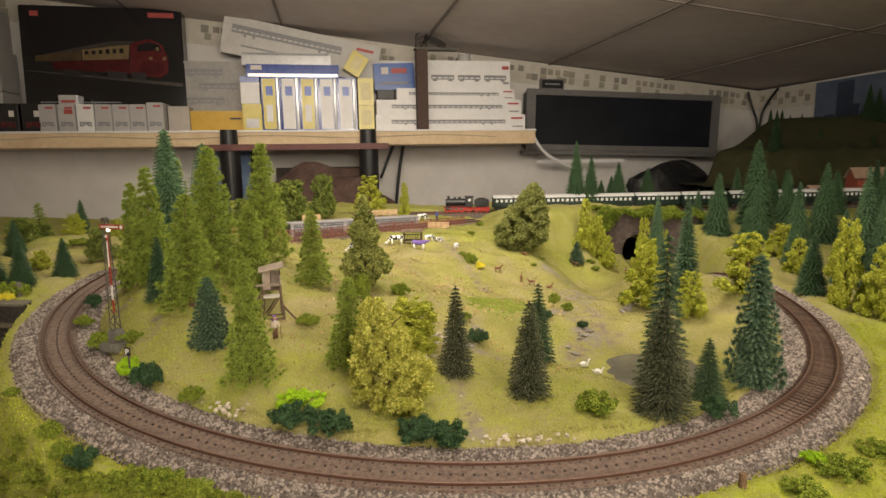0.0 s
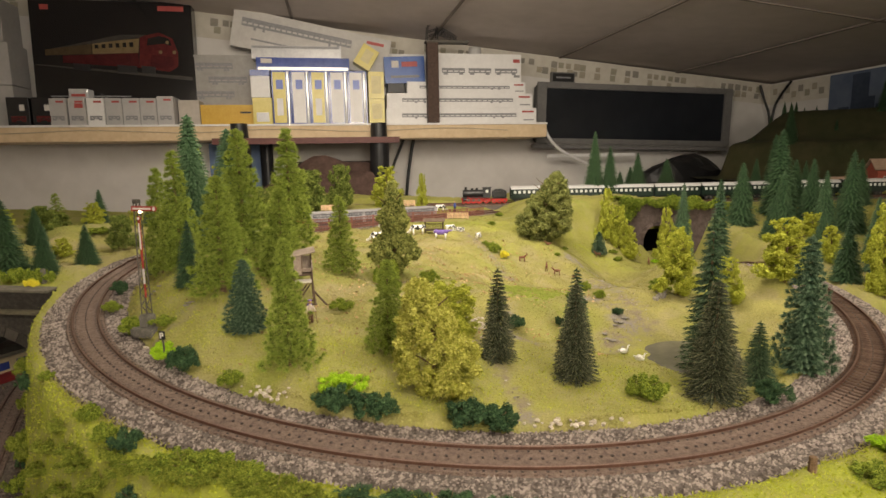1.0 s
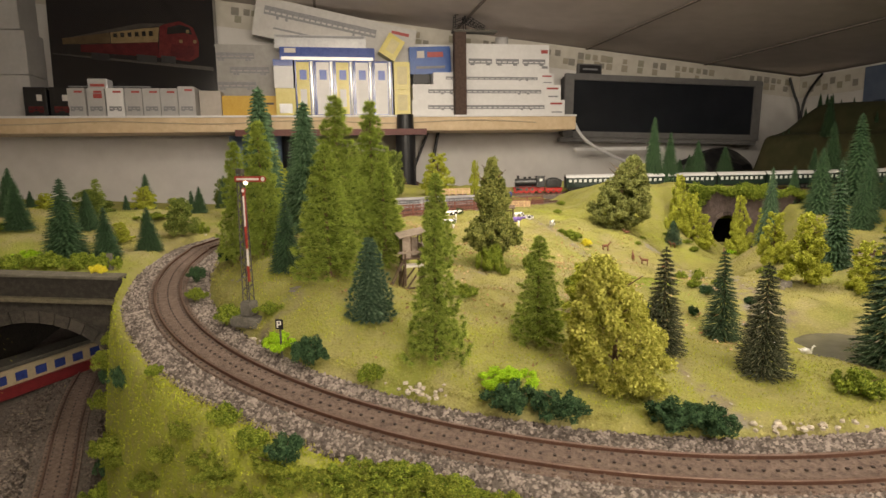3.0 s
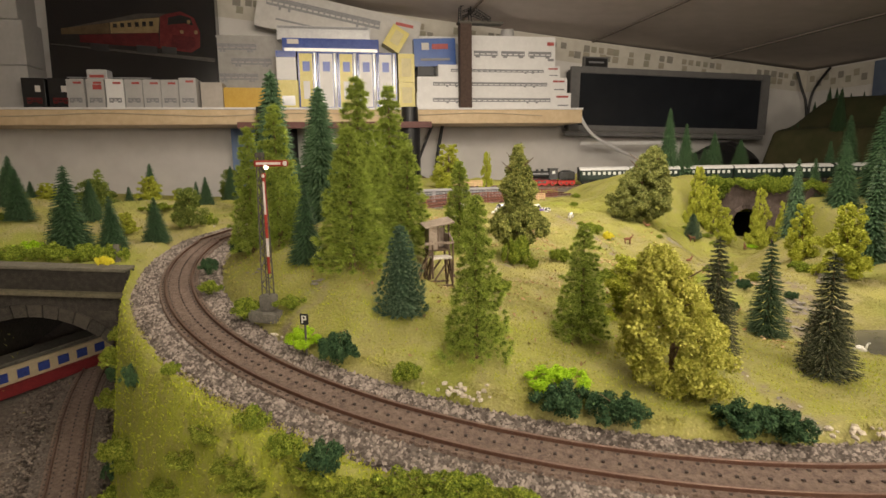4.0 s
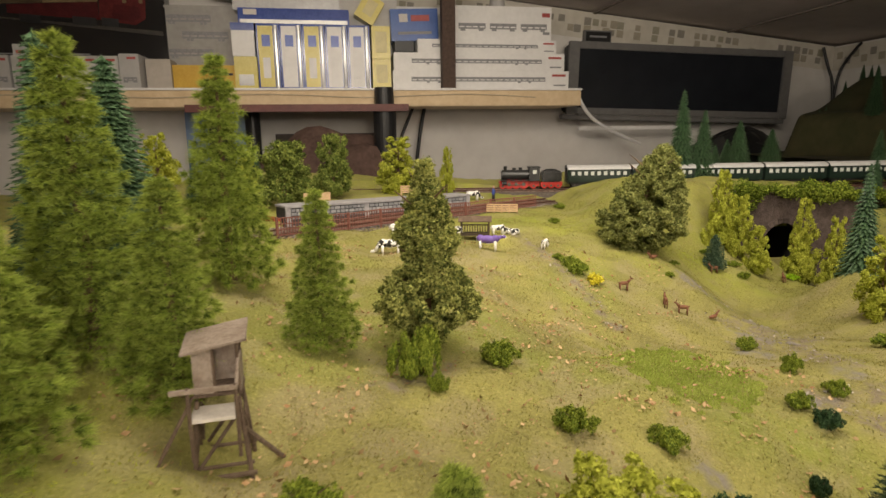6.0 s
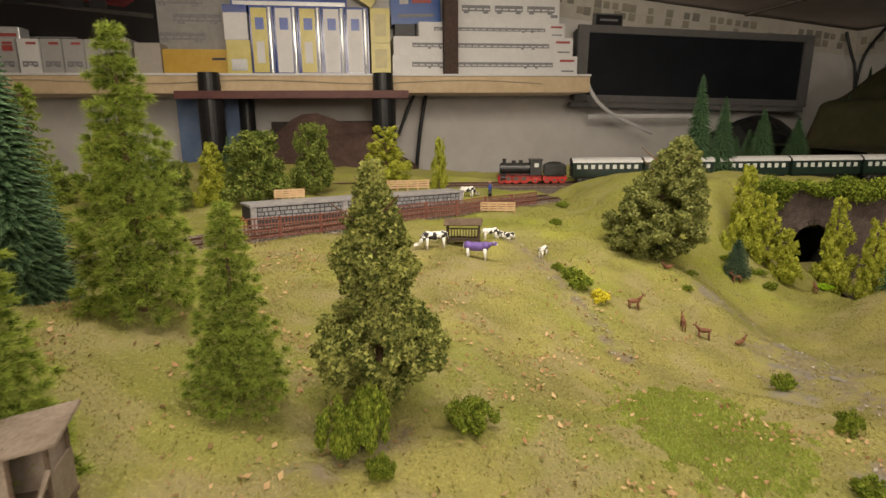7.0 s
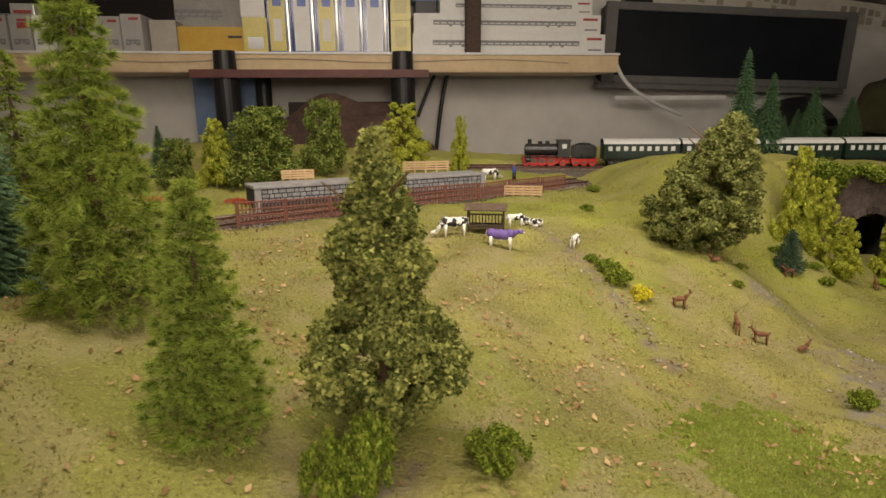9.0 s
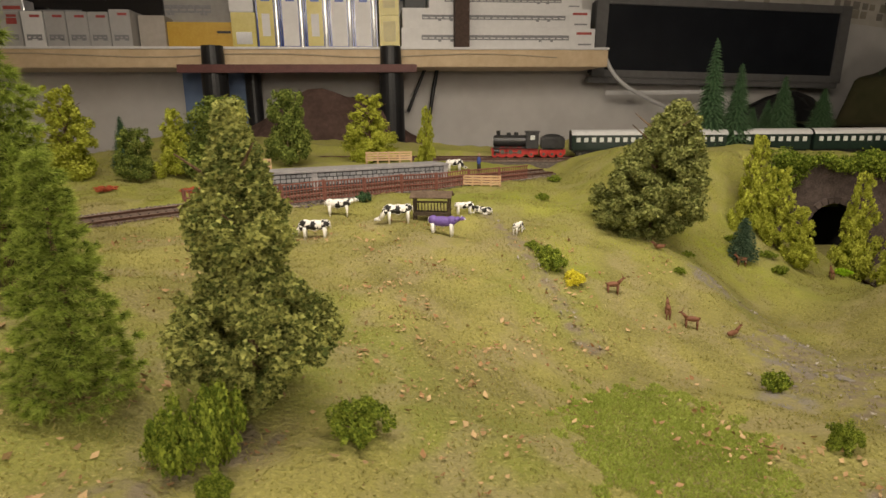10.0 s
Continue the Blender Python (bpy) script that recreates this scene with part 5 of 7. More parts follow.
# pond
ring = [(0.165 + 0.050 * math.cos(a) * (1 + 0.12 * math.sin(3 * a)), 0.455 + 0.056 * math.sin(a) * (1 + 0.10 * math.cos(2 * a))) for a in np.linspace(0, 2 * math.pi, 48, endpoint=False)]
pond_z = (LAND @ Vector((0.165, 0.455, -0.0195))).z
water = mesh_object("water", [(LAND @ Vector((x, y, -0.0195))).to_tuple()[:2] + (pond_z,) for x, y in ring], [tuple(range(48))], mat("murky_water", (0.10, 0.095, 0.075), (0.15, 0.14, 0.115), 30, 0.22, 0.03, spec=0.5))
tagged(water, "small murky grey-brown pond in the meadow", "pond", kind="structure")


# ---------- railway furniture ----------
CONCRETE = mat("grey_concrete", (0.10, 0.095, 0.08), (0.19, 0.175, 0.15), 200, 0.9, 0.4)
STEEL = mat("dark_painted_steel", (0.07, 0.065, 0.055), (0.13, 0.12, 0.10), 300, 0.6, metal=0.4)
RED = mat("signal_red", (0.26, 0.03, 0.02), (0.34, 0.05, 0.035), 200, 0.5)
SIGWHITE = mat("signal_white", (0.55, 0.52, 0.49), (0.64, 0.61, 0.57), 200, 0.5)


def glow(name, colour, strength):
    m = bpy.data.materials.new(name)
    m.use_nodes = True
    p = m.node_tree.nodes["Principled BSDF"]
    p.inputs["Base Color"].default_value = (*colour, 1)
    p.inputs["Emission Color"].default_value = (*colour, 1)
    p.inputs["Emission Strength"].default_value = strength
    return m


signal = empty("semaphore_signal", stand(-0.243, 0.409, -20), "red and white semaphore signal on a concrete base", "railway signal")
bm = box(-0.011, 0.011, -0.007, 0.007, -0.004, 0.003, 0.001)
part("base_plate", bm, CONCRETE, signal)
part("plinth", box(-0.0042, 0.0042, -0.0042, 0.0042, 0.003, 0.0125, 0.0008), CONCRETE, signal)
bm = bmesh.new()
for sx in (-1, 1):
    for sy in (-1, 1):
        add_rod(bm, (sx * 0.0026, sy * 0.0022, 0.012), (sx * 0.0015, sy * 0.0013, 0.094), 0.00045, 0.0004, 5)
for i in range(16):
    z0, z1 = 0.014 + i * 0.005, 0.019 + i * 0.005
    k0, k1 = 1 - i * 0.026, 1 - (i + 1) * 0.026
    s = 1 if i % 2 else -1
    for f in (-1, 1):
        add_rod(bm, (-s * 0.0026 * k0, f * 0.0022 * k0, z0), (s * 0.0026 * k1, f * 0.0022 * k1, z1), 0.0003, None, 4)
        add_rod(bm, (f * 0.0026 * k0, -s * 0.0022 * k0, z0), (f * 0.0026 * k1, s * 0.0022 * k1, z1), 0.0003, None, 4)
part("mast", bm, STEEL, signal)
part("mast_cap", box(-0.0022, 0.0022, -0.002, 0.002, 0.0935, 0.0965, 0.0004), STEEL, signal)
arm = part("signal_arm", box(-0.002, 0.0185, -0.0034, -0.0026, 0.0885, 0.0920, 0.0002), RED, signal)
part("arm_stripe", box(0.0, 0.0165, -0.0037, -0.0034, 0.0896, 0.0909), SIGWHITE, arm, "white stripe")
part("disc_rim", rod((0.0195, -0.0034, 0.0902), (0.0195, -0.0026, 0.0902), 0.0019, None, 20), RED, arm, "red rim of the disc")
part("arm_disc", rod((0.0195, -0.0038, 0.0902), (0.0195, -0.0034, 0.0902), 0.0013, None, 20), SIGWHITE, arm, "small white disc")
low = part("lower_arm", box(0.0032, 0.0052, -0.0034, -0.0026, 0.060, 0.083, 0.0002), RED, signal)
part("arm_stripe", box(0.0036, 0.0048, -0.0037, -0.0034, 0.061, 0.080), SIGWHITE, low, "white stripe")
part("disc_rim", rod((0.0042, -0.0034, 0.0832), (0.0042, -0.0026, 0.0832), 0.0016, None, 20), RED, low, "red rim of the disc")
part("arm_disc", rod((0.0042, -0.0038, 0.0832), (0.0042, -0.0034, 0.0832), 0.0010, None, 20), SIGWHITE, low, "small white disc")
part("signal_lamp", add_ball(bmesh.new(), (0.0062, -0.003, 0.0880), 0.0013, 0.0013, 0.0013), glow("lamp_glow", (1.0, 0.86, 0.6), 2.5), signal, "small lit lamp")
for z0, z1, m in ((0.047, 0.060, RED), (0.036, 0.047, SIGWHITE), (0.026, 0.036, RED)):
    part("mast_board", box(0.0034, 0.0050, -0.0036, -0.0030, z0, z1, 0.0001), m, signal, "red and white mast board")

sign = empty("whistle_sign", stand(-0.2105, 0.366, -14), "small black sign plate with a white letter on a grey pole", "sign")
part("pole", rod((0, 0, -0.003), (0, 0, 0.017), 0.0006, None, 8), STEEL, sign)
plate = part("plate", box(-0.0025, 0.0025, -0.0010, -0.0005, 0.0140, 0.0200, 0.0003), BLACK, sign)
bm = box(-0.0013, -0.0006, -0.0014, -0.0010, 0.0150, 0.0190)
add_box(bm, -0.0006, 0.0010, -0.0014, -0.0010, 0.0184, 0.0190)
add_box(bm, -0.0006, 0.0010, -0.0014, -0.0010, 0.0166, 0.0172)
add_box(bm, 0.0007, 0.0014, -0.0014, -0.0010, 0.0168, 0.0188)
part("letter", bm, SIGWHITE, plate, "white letter P")
post = empty("marker_post", stand(-0.398, 0.522, 0), "small grey concrete marker post by the track", "post")
part("shaft", box(-0.002, 0.002, -0.0015, 0.0015, -0.002, 0.014, 0.0005), CONCRETE, post)
post = empty("wooden_stump", stand(0.153, 0.258, 20), "short weathered wooden stump on the verge", "post")
part("shaft", rod((0, 0, -0.004), (0.0003, 0, 0.0075), 0.0022, 0.0018, 9), BARK, post)

# hunting stand
WOOD = mat("weathered_wood", (0.085, 0.057, 0.038), (0.17, 0.12, 0.085), 220, 0.85, 0.4)
PALEWOOD = mat("pale_weathered_board", (0.22, 0.17, 0.13), (0.34, 0.28, 0.23), 160, 0.8, 0.3)
hut = empty("hunting_stand", stand(-0.1420, 0.4680, 16) @ Matrix.Diagonal((0.86, 1.0, 1.06, 1)), "brown wooden raised hunting stand with a slanted roof and ladder", "hunting stand")
for sx in (-1, 1):
    for sy in (-1, 1):
        part("leg", rod((sx * 0.0105, sy * 0.009, -0.003), (sx * 0.0075, sy * 0.0065, 0.026), 0.0010, 0.0009, 7), WOOD, hut)
for sx in (-1, 1):
    part("brace", rod((sx * 0.0102, -0.0085, 0.002), (sx * 0.0080, 0.0070, 0.022), 0.0007, None, 6), WOOD, hut)
    part("brace", rod((sx * 0.0102, 0.0085, 0.002), (sx * 0.0080, -0.0070, 0.022), 0.0007, None, 6), WOOD, hut)
for sy in (-1, 1):
    part("brace", rod((-0.0102, sy * 0.0085, 0.002), (0.0080, sy * 0.0070, 0.022), 0.0007, None, 6), WOOD, hut)
    part("cross_beam", rod((-0.0115, sy * 0.0072, 0.0035), (0.0115, sy * 0.0072, 0.0035), 0.0007, None, 6), WOOD, hut)
part("floor", box(-0.0090, 0.0090, -0.0046, 0.0080, 0.0258, 0.0270, 0.0002), WOOD, hut)
part("landing", box(-0.0090, 0.0072, -0.0150, -0.0046, 0.0222, 0.0234, 0.0002), mat("bleached_board", (0.50, 0.46, 0.41), (0.62, 0.58, 0.52), 160, 0.7, 0.2), hut, "pale bleached board landing")
part("side_wall", box(-0.0085, -0.0077, -0.0045, 0.0078, 0.027, 0.0425), PALEWOOD, hut)
part("side_wall", box(0.0077, 0.0085, -0.0045, 0.0078, 0.027, 0.0365), PALEWOOD, hut)
part("back_wall", box(-0.0077, 0.0077, 0.0070, 0.0078, 0.027, 0.0400), PALEWOOD, hut)
part("front_wall", box(-0.0077, -0.001, -0.0045, -0.0037, 0.027, 0.0428), PALEWOOD, hut)
for a in ((0.0078, -0.0042), (0.0078, 0.0074), (-0.001, -0.0042)):
    part("corner_post", rod((a[0], a[1], 0.027), (a[0], a[1], 0.0435), 0.0006, None, 6), WOOD, hut)
part("roof", box(-0.0120, 0.0120, -0.0078, 0.0100, 0, 0.0009, 0.0002, pose(0, 0, 0.0432, 6, -8, 0)), PALEWOOD, hut, "grey slanted board roof")
part("railing", box(-0.0150, 0.0085, -0.0156, -0.0146, 0.0318, 0.0334, 0.0002), PALEWOOD, hut)
part("railing", rod((0.0080, -0.0150, 0.0326), (0.0080, -0.0045, 0.0375), 0.0007, None, 6), PALEWOOD, hut)
for x in (-0.0088, 0.0076):
    part("railing_post", rod((x, -0.0146, 0.010), (x, -0.0148, 0.0335), 0.0008, None, 6), WOOD, hut)
    part("brace", rod((x, -0.0146, 0.010), (x * 0.95, -0.0070, 0.0215), 0.0006, None, 6), WOOD, hut)
part("cross_beam", rod((-0.0125, -0.0105, 0.0015), (0.0125, -0.0105, 0.0015), 0.0009, None, 6), WOOD, hut)
part("brace", rod((0.0085, -0.004, 0.014), (0.023, 0.002, -0.002), 0.0009, None, 6), WOOD, hut)
ladder = part("ladder", add_rod(rod((-0.009, -0.0105, 0.027), (-0.030, -0.0215, -0.002), 0.0006, None, 6), (-0.009, -0.0055, 0.027), (-0.030, -0.0165, -0.002), 0.0006, None, 6), WOOD, hut)
for i in range(7):
    k = (i + 0.5) / 7
    part("rung", rod((-0.009 - 0.021 * k, -0.0105 - 0.011 * k, 0.027 - 0.029 * k), (-0.009 - 0.021 * k, -0.0055 - 0.011 * k, 0.027 - 0.029 * k), 0.0005, None, 5), WOOD, ladder)

# ---------- figurines (plain shapes) ----------
def figurine(name, label, cat, shapes, m, colours, group=""):
    """One mesh of simple rounded shapes; each shape names its colour."""
    bm = bmesh.new()
    for col, kind, *args in shapes:
        before = set(bm.faces)
        if kind == "ball":
            add_ball(bm, *args)
        elif kind == "rod":
            add_rod(bm, *args)
        for f in set(bm.faces) - before:
            f.material_index = col
            f.smooth = True
    me = bpy.data.meshes.new(name)
    bm.to_mesh(me)
    bm.free()
    for c in colours:
        me.materials.append(c)
    ob = new(name, me)
    ob.matrix_world = m
    return tagged(ob, label, cat, group)


COWHIDE = mat("black_white_hide", (0.02, 0.02, 0.02), (0.82, 0.80, 0.76), 130, 0.6, fine=1.5)
for n in COWHIDE.node_tree.nodes:
    if n.type == "VALTORGB":
        n.color_ramp.elements[0].position, n.color_ramp.elements[1].position = 0.455, 0.475
COWWHITE = mat("white_paint_hide", (0.74, 0.72, 0.68), (0.82, 0.80, 0.76), 200, 0.6)
PURPLE = mat("violet_paint", (0.13, 0.08, 0.30), (0.19, 0.12, 0.40), 200, 0.6)
BROWNHIDE = mat("red_brown_hide", (0.15, 0.065, 0.033), (0.23, 0.10, 0.055), 200, 0.7)


def cow(x, y, turn, hide, k=1.0, graze=False, lie=False, label="black and white toy cow figurine on the meadow"):
    h = 0.0 if lie else 0.0085
    hz, hx = (0.004, 0.0185) if graze else (0.0165, 0.017)
    s = [(0, "ball", (0, 0, h + 0.0045), 0.0125, 0.0046, 0.0050, 2), (0, "ball", (0.0085, 0, h + 0.0055), 0.0055, 0.0040, 0.0046, 2), (0, "ball", (-0.009, 0, h + 0.0055), 0.005, 0.0042, 0.0046, 2),
         (0, "rod", (0.011, 0, h + 0.006), (hx - 0.001, 0, hz if not lie else 0.010), 0.0032, 0.0020, 8), (0, "ball", (hx + 0.0015, 0, hz if not lie else 0.0105), 0.0034, 0.0019, 0.0020, 2), (1, "ball", (hx + 0.004, 0, (hz if not lie else 0.0105) - 0.0005), 0.0014, 0.0014, 0.0012, 1),
         (1, "rod", (-0.0135, 0, h + 0.008), (-0.0145, 0, h + 0.001), 0.0004, 0.0003, 5), (1, "ball", (0.0, 0, h + 0.0002), 0.0030, 0.0022, 0.0016, 1)]
    for sx in (-0.009, 0.009):
        for sy in (-0.0027, 0.0027):
            if not lie:
                s.append((1, "rod", (sx, sy, -0.001), (sx, sy, h + 0.003), 0.0010, 0.0018, 6))
            else:
                s.append((1, "rod", (sx, sy * 1.4, 0.001), (sx + 0.006, sy * 1.6, 0.001), 0.0012, 0.0009, 6))
    for sy in (-1, 1):
        s.append((1, "rod", (hx + 0.0005, sy * 0.0012, (hz if not lie else 0.0105) + 0.0013), (hx + 0.0005, sy * 0.0030, (hz if not lie else 0.0105) + 0.0022), 0.0006, 0.0003, 5))
    return figurine("cow_figurine", label, "cow figurine", s, stand(x, y, turn) @ Matrix.Scale(k * 0.72, 4), [hide, COWWHITE], "cows on the meadow")


cow(-0.066, 0.794, 195, COWHIDE, 1.0, True)
cow(-0.034, 0.780, -12, PURPLE, 1.0, label="violet and white toy cow figurine on the meadow")
cow(-0.022, 0.833, 20, COWHIDE, 0.72, True, label="small black and white toy calf figurine")
cow(-0.008, 0.844, 150, COWHIDE, 0.85, lie=True, label="black and white toy cow figurine lying in the grass")
cow(0.017, 0.794, 60, COWHIDE, 0.62, True, label="small black and white toy calf figurine")
cow(-0.113, 0.812, 10, COWHIDE, 0.95, False)
cow(-0.1165, 0.764, 185, COWHIDE, 1.0, True)
cow(-0.040, 1.015, 25, COWHIDE, 0.9, True, label="black and white toy cow figurine by the track")


def deer(x, y, turn, k=1.0, lie=False):
    h = 0.0015 if lie else 0.0065
    s = [(0, "ball", (0, 0, h + 0.003), 0.0068, 0.0024, 0.0027, 2), (0, "rod", (0.005, 0, h + 0.004), (0.0088, 0, h + 0.0080), 0.0019, 0.0012, 7), (0, "ball", (0.0102, 0, h + 0.0086), 0.0022, 0.0010, 0.0011, 1), (0, "ball", (-0.0065, 0, h + 0.0042), 0.0010, 0.0008, 0.0010, 1)]
    if not lie:
        for sx in (-0.0048, 0.0048):
            for sy in (-0.0014, 0.0014):
                s.append((0, "rod", (sx, sy, -0.001), (sx, sy, h + 0.002), 0.0005, 0.0011, 5))
    for sy in (-1, 1):
        s.append((0, "rod", (0.0092, sy * 0.0005, h + 0.0094), (0.0082, sy * 0.0022, h + 0.0128), 0.0003, 0.0002, 4))
    return figurine("deer_figurine", "small red-brown toy deer figurine in the grass", "deer figurine", s, stand(x, y, turn) @ Matrix.Scale(k * 0.66, 4), [BROWNHIDE], "deer on the meadow")


for i, (x, y, a, lie) in enumerate(((0.0715, 0.7335, 8, False), (0.101, 0.7205, 80, False), (0.114, 0.717, 170, False), (0.136, 0.714, 30, True), (0.203, 0.866, 185, False), (0.288, 0.888, 75, False), (0.1155, 0.799, 200, True))):
    deer(x, y, a, 0.95, lie)


def swan(x, y, turn):
    s = [(0, "ball", (0, 0, 0.002), 0.0046, 0.0024, 0.0022, 2), (0, "rod", (0.0032, 0, 0.003), (0.0045, 0, 0.0075), 0.0009, 0.0006, 6), (0, "ball", (0.0052, 0, 0.0078), 0.0013, 0.0007, 0.0007, 1), (0, "rod", (-0.0038, 0, 0.003), (-0.0062, 0, 0.0042), 0.0012, 0.0003, 5), (0, "ball", (-0.0005, 0.0022, 0.0036), 0.0036, 0.0006, 0.0016, 1), (0, "ball", (-0.0005, -0.0022, 0.0036), 0.0036, 0.0006, 0.0016, 1)]
    return figurine("swan_figurine", "white toy swan figurine at the pond", "swan figurine", s, stand(x, y, turn, 0.0005) @ Matrix.Scale(0.8, 4), [COWWHITE], "swans at the pond")


swan(0.1225, 0.418, -25), swan(0.119, 0.446, 10)
SKIN = mat("figure_paint", (0.50, 0.30, 0.20), None, 200, 0.6)
hiker = [(1, "rod", (-0.0012, 0, -0.001), (-0.0010, 0, 0.0095), 0.0010, 0.0014, 8), (1, "rod", (0.0014, 0.001, -0.001), (0.0010, 0, 0.0095), 0.0010, 0.0014, 8), (0, "ball", (0, 0, 0.0128), 0.0026, 0.0018, 0.0042, 2), (0, "rod", (0.0022, 0, 0.0155), (0.0040, -0.002, 0.0105), 0.0009, 0.0007, 6), (0, "rod", (-0.0022, 0, 0.0155), (-0.0034, -0.001, 0.0100), 0.0009, 0.0007, 6), (2, "ball", (0, -0.0003, 0.0188), 0.0015, 0.0016, 0.0018, 2), (3, "ball", (0, 0.0026, 0.0150), 0.0022, 0.0016, 0.0036, 2), (3, "ball", (0, 0.0004, 0.0201), 0.0019, 0.0019, 0.0008, 2), (1, "rod", (0.0042, -0.002, 0.0108), (0.0052, -0.003, -0.001), 0.0003, None, 5)]
figurine("hiker_figurine", "toy hiker figurine in a pale shirt with a violet backpack", "figurine", hiker, stand(-0.1215, 0.403, 20) @ Matrix.Scale(0.84, 4), [mat("linen_paint", (0.46, 0.38, 0.31), (0.55, 0.46, 0.38), 200, 0.6), mat("brown_paint", (0.12, 0.06, 0.03), None, 200, 0.6), SKIN, PURPLE])
figurine("farmer_figurine", "toy figurine in blue beside the back track", "figurine", [(0, "ball", (0, 0, 0.010), 0.0024, 0.0018, 0.0045, 2), (1, "rod", (-0.001, 0, -0.001), (-0.0008, 0, 0.007), 0.0011, 0.0012, 6), (1, "rod", (0.001, 0, -0.001), (0.0008, 0, 0.007), 0.0011, 0.0012, 6), (2, "ball", (0, 0, 0.0162), 0.0015, 0.0015, 0.0018, 1)], stand(-0.014, 1.02, 0), [mat("blue_paint", (0.05, 0.08, 0.30), None, 200, 0.6), BLACK, SKIN])

# hay rack
rack = empty("hay_rack", stand(-0.044, 0.812, -4), "dark brown wooden hay rack with a small pitched roof", "hay rack")
DARKWOOD = mat("dark_brown_wood", (0.045, 0.032, 0.02), (0.09, 0.065, 0.04), 250, 0.7, 0.3)
for sx in (-0.0125, 0.0125):
    for sy in (-0.004, 0.004):
        part("leg", box(sx - 0.0007, sx + 0.0007, sy - 0.0007, sy + 0.0007, -0.002, 0.019), DARKWOOD, rack)
for z in (0.0055, 0.0070, 0.0150):
    part("rail", box(-0.0132, 0.0132, -0.0052, -0.0044, z - 0.0006, z + 0.0006), DARKWOOD, rack)
for i in range(11):
    x = -0.0115 + i * 0.0023
    part("slat", rod((x, -0.0030, 0.0068), (x, -0.0050, 0.0155), 0.0004, None, 5), DARKWOOD, rack)
part("trough", box(-0.0128, 0.0128, -0.0040, 0.0045, 0.0050, 0.0072, 0.0003), DARKWOOD, rack)
for s in (-1, 1):
    part("roof_panel", box(-0.0150, 0.0150, -0.0046 if s < 0 else -0.0046, 0.0046, 0, 0.0008, 0.0001, pose(0, s * 0.0040, 0.0197, -s * 26, 0, 0)), WOOD, rack)

# ---------- fences, platform ----------
FENCE = mat("red_brown_lattice", (0.16, 0.06, 0.045), (0.24, 0.10, 0.075), 200, 0.7)


fence = empty("lattice_fence", Matrix(), "long red-brown lattice fence beside the back track", "fence")
A0, A1 = Vector((-0.222, 0.798)), Vector((0.035, 0.984))
seg = 9
for i in range(seg):
    a, b = A0.lerp(A1, i / seg), A0.lerp(A1, (i + 1) / seg)
    p, q = land(a.x, a.y), land(b.x, b.y)
    high = 0.0165 - 0.004 * i / seg
    part("fence_post", rod(p - Vector((0, 0, 0.004)), p + Vector((0, 0, high + 0.001)), 0.0009, None, 6), FENCE, fence)
    bm = bmesh.new()
    for k in range(13):
        w = p.lerp(q, (k + 0.5) / 13)
        add_rod(bm, w, w + Vector((0, 0, high)), 0.00055, None, 4)
    for z in (0.05, 0.35, 0.65, 0.97):
        add_rod(bm, p + Vector((0, 0, high * z)), q + Vector((0, 0, high * z)), 0.0006, None, 4)
    part("lattice_panel", bm, FENCE, fence)

STONE = mat("platform_stone", (0.035, 0.035, 0.04), (0.07, 0.07, 0.075), 180, 0.85, 0.4)
SLABTOP = mat("platform_top", (0.27, 0.26, 0.27), (0.38, 0.37, 0.37), 120, 0.85, 0.2)
PA, PB = Vector((-0.228, 0.848)), Vector((-0.045, 0.985))
plat = empty("railway_platform", Matrix.Translation(land(*((PA + PB) / 2))) @ pose(0, 0, 0, 0, 0, math.degrees(math.atan2(PB.y - PA.y, PB.x - PA.x))) @ pose(0, 0, 0, 0, 1.0, 0), "grey stone station platform with a pale top", "platform")
half = (PB - PA).length / 2
part("wall", box(-half, half, 0, 0.026, -0.012, 0.0125, 0.0004), STONE, plat)
part("top_slab", box(-half - 0.001, half + 0.001, -0.0015, 0.027, 0.0125, 0.0150, 0.0005), SLABTOP, plat)
for x in (-half + 0.0025, -half * 0.22, half - 0.0025):
    part("pier", box(x - 0.0026, x + 0.0026, -0.0010, 0.002, -0.012, 0.0124, 0.0003), SLABTOP, plat)
PALESTONE = mat("platform_pale_stone", (0.22, 0.225, 0.24), (0.34, 0.34, 0.35), 300, 0.85, 0.3, rand=True)
rng = random.Random(12)
for row, z in enumerate((0.0012, 0.0049, 0.0086)):
    x = -half + 0.006
    while x < half - 0.008:
        w = rng.uniform(0.0036, 0.0072)
        part("stone_block", box(x, x + w - 0.0008, -0.0005, 0.001, z + rng.uniform(0, 0.0004), z + 0.0031, 0.0003), PALESTONE, plat)
        x += w


def plank_fence(x, y, deg, length, high, up=0.0):
    f = empty("plank_fence", stand(x, y, deg, up), "short light wooden plank fence", "fence", "wooden fences")
    lw = mat("light_plank", (0.50, 0.33, 0.18), (0.62, 0.44, 0.26), 150, 0.8, 0.2)
    for i in range(5):
        xx = -length / 2 + length * i / 4
        part("fence_post", box(xx - 0.0008, xx + 0.0008, -0.0006, 0.0006, -0.002, high, 0.0002), lw, f)
    for i in range(4):
        z = high * (0.2 + 0.24 * i)
        part("plank", box(-length / 2 - 0.001, length / 2 + 0.001, -0.0012, -0.0006, z - 0.0008, z + 0.0008, 0.0001), lw, f)


plank_fence(-0.208, 0.898, 20, 0.026, 0.0085, 0.0145), plank_fence(-0.105, 0.99, 12, 0.045, 0.010, 0.010), plank_fence(-0.010, 0.938, -8, 0.034, 0.010)

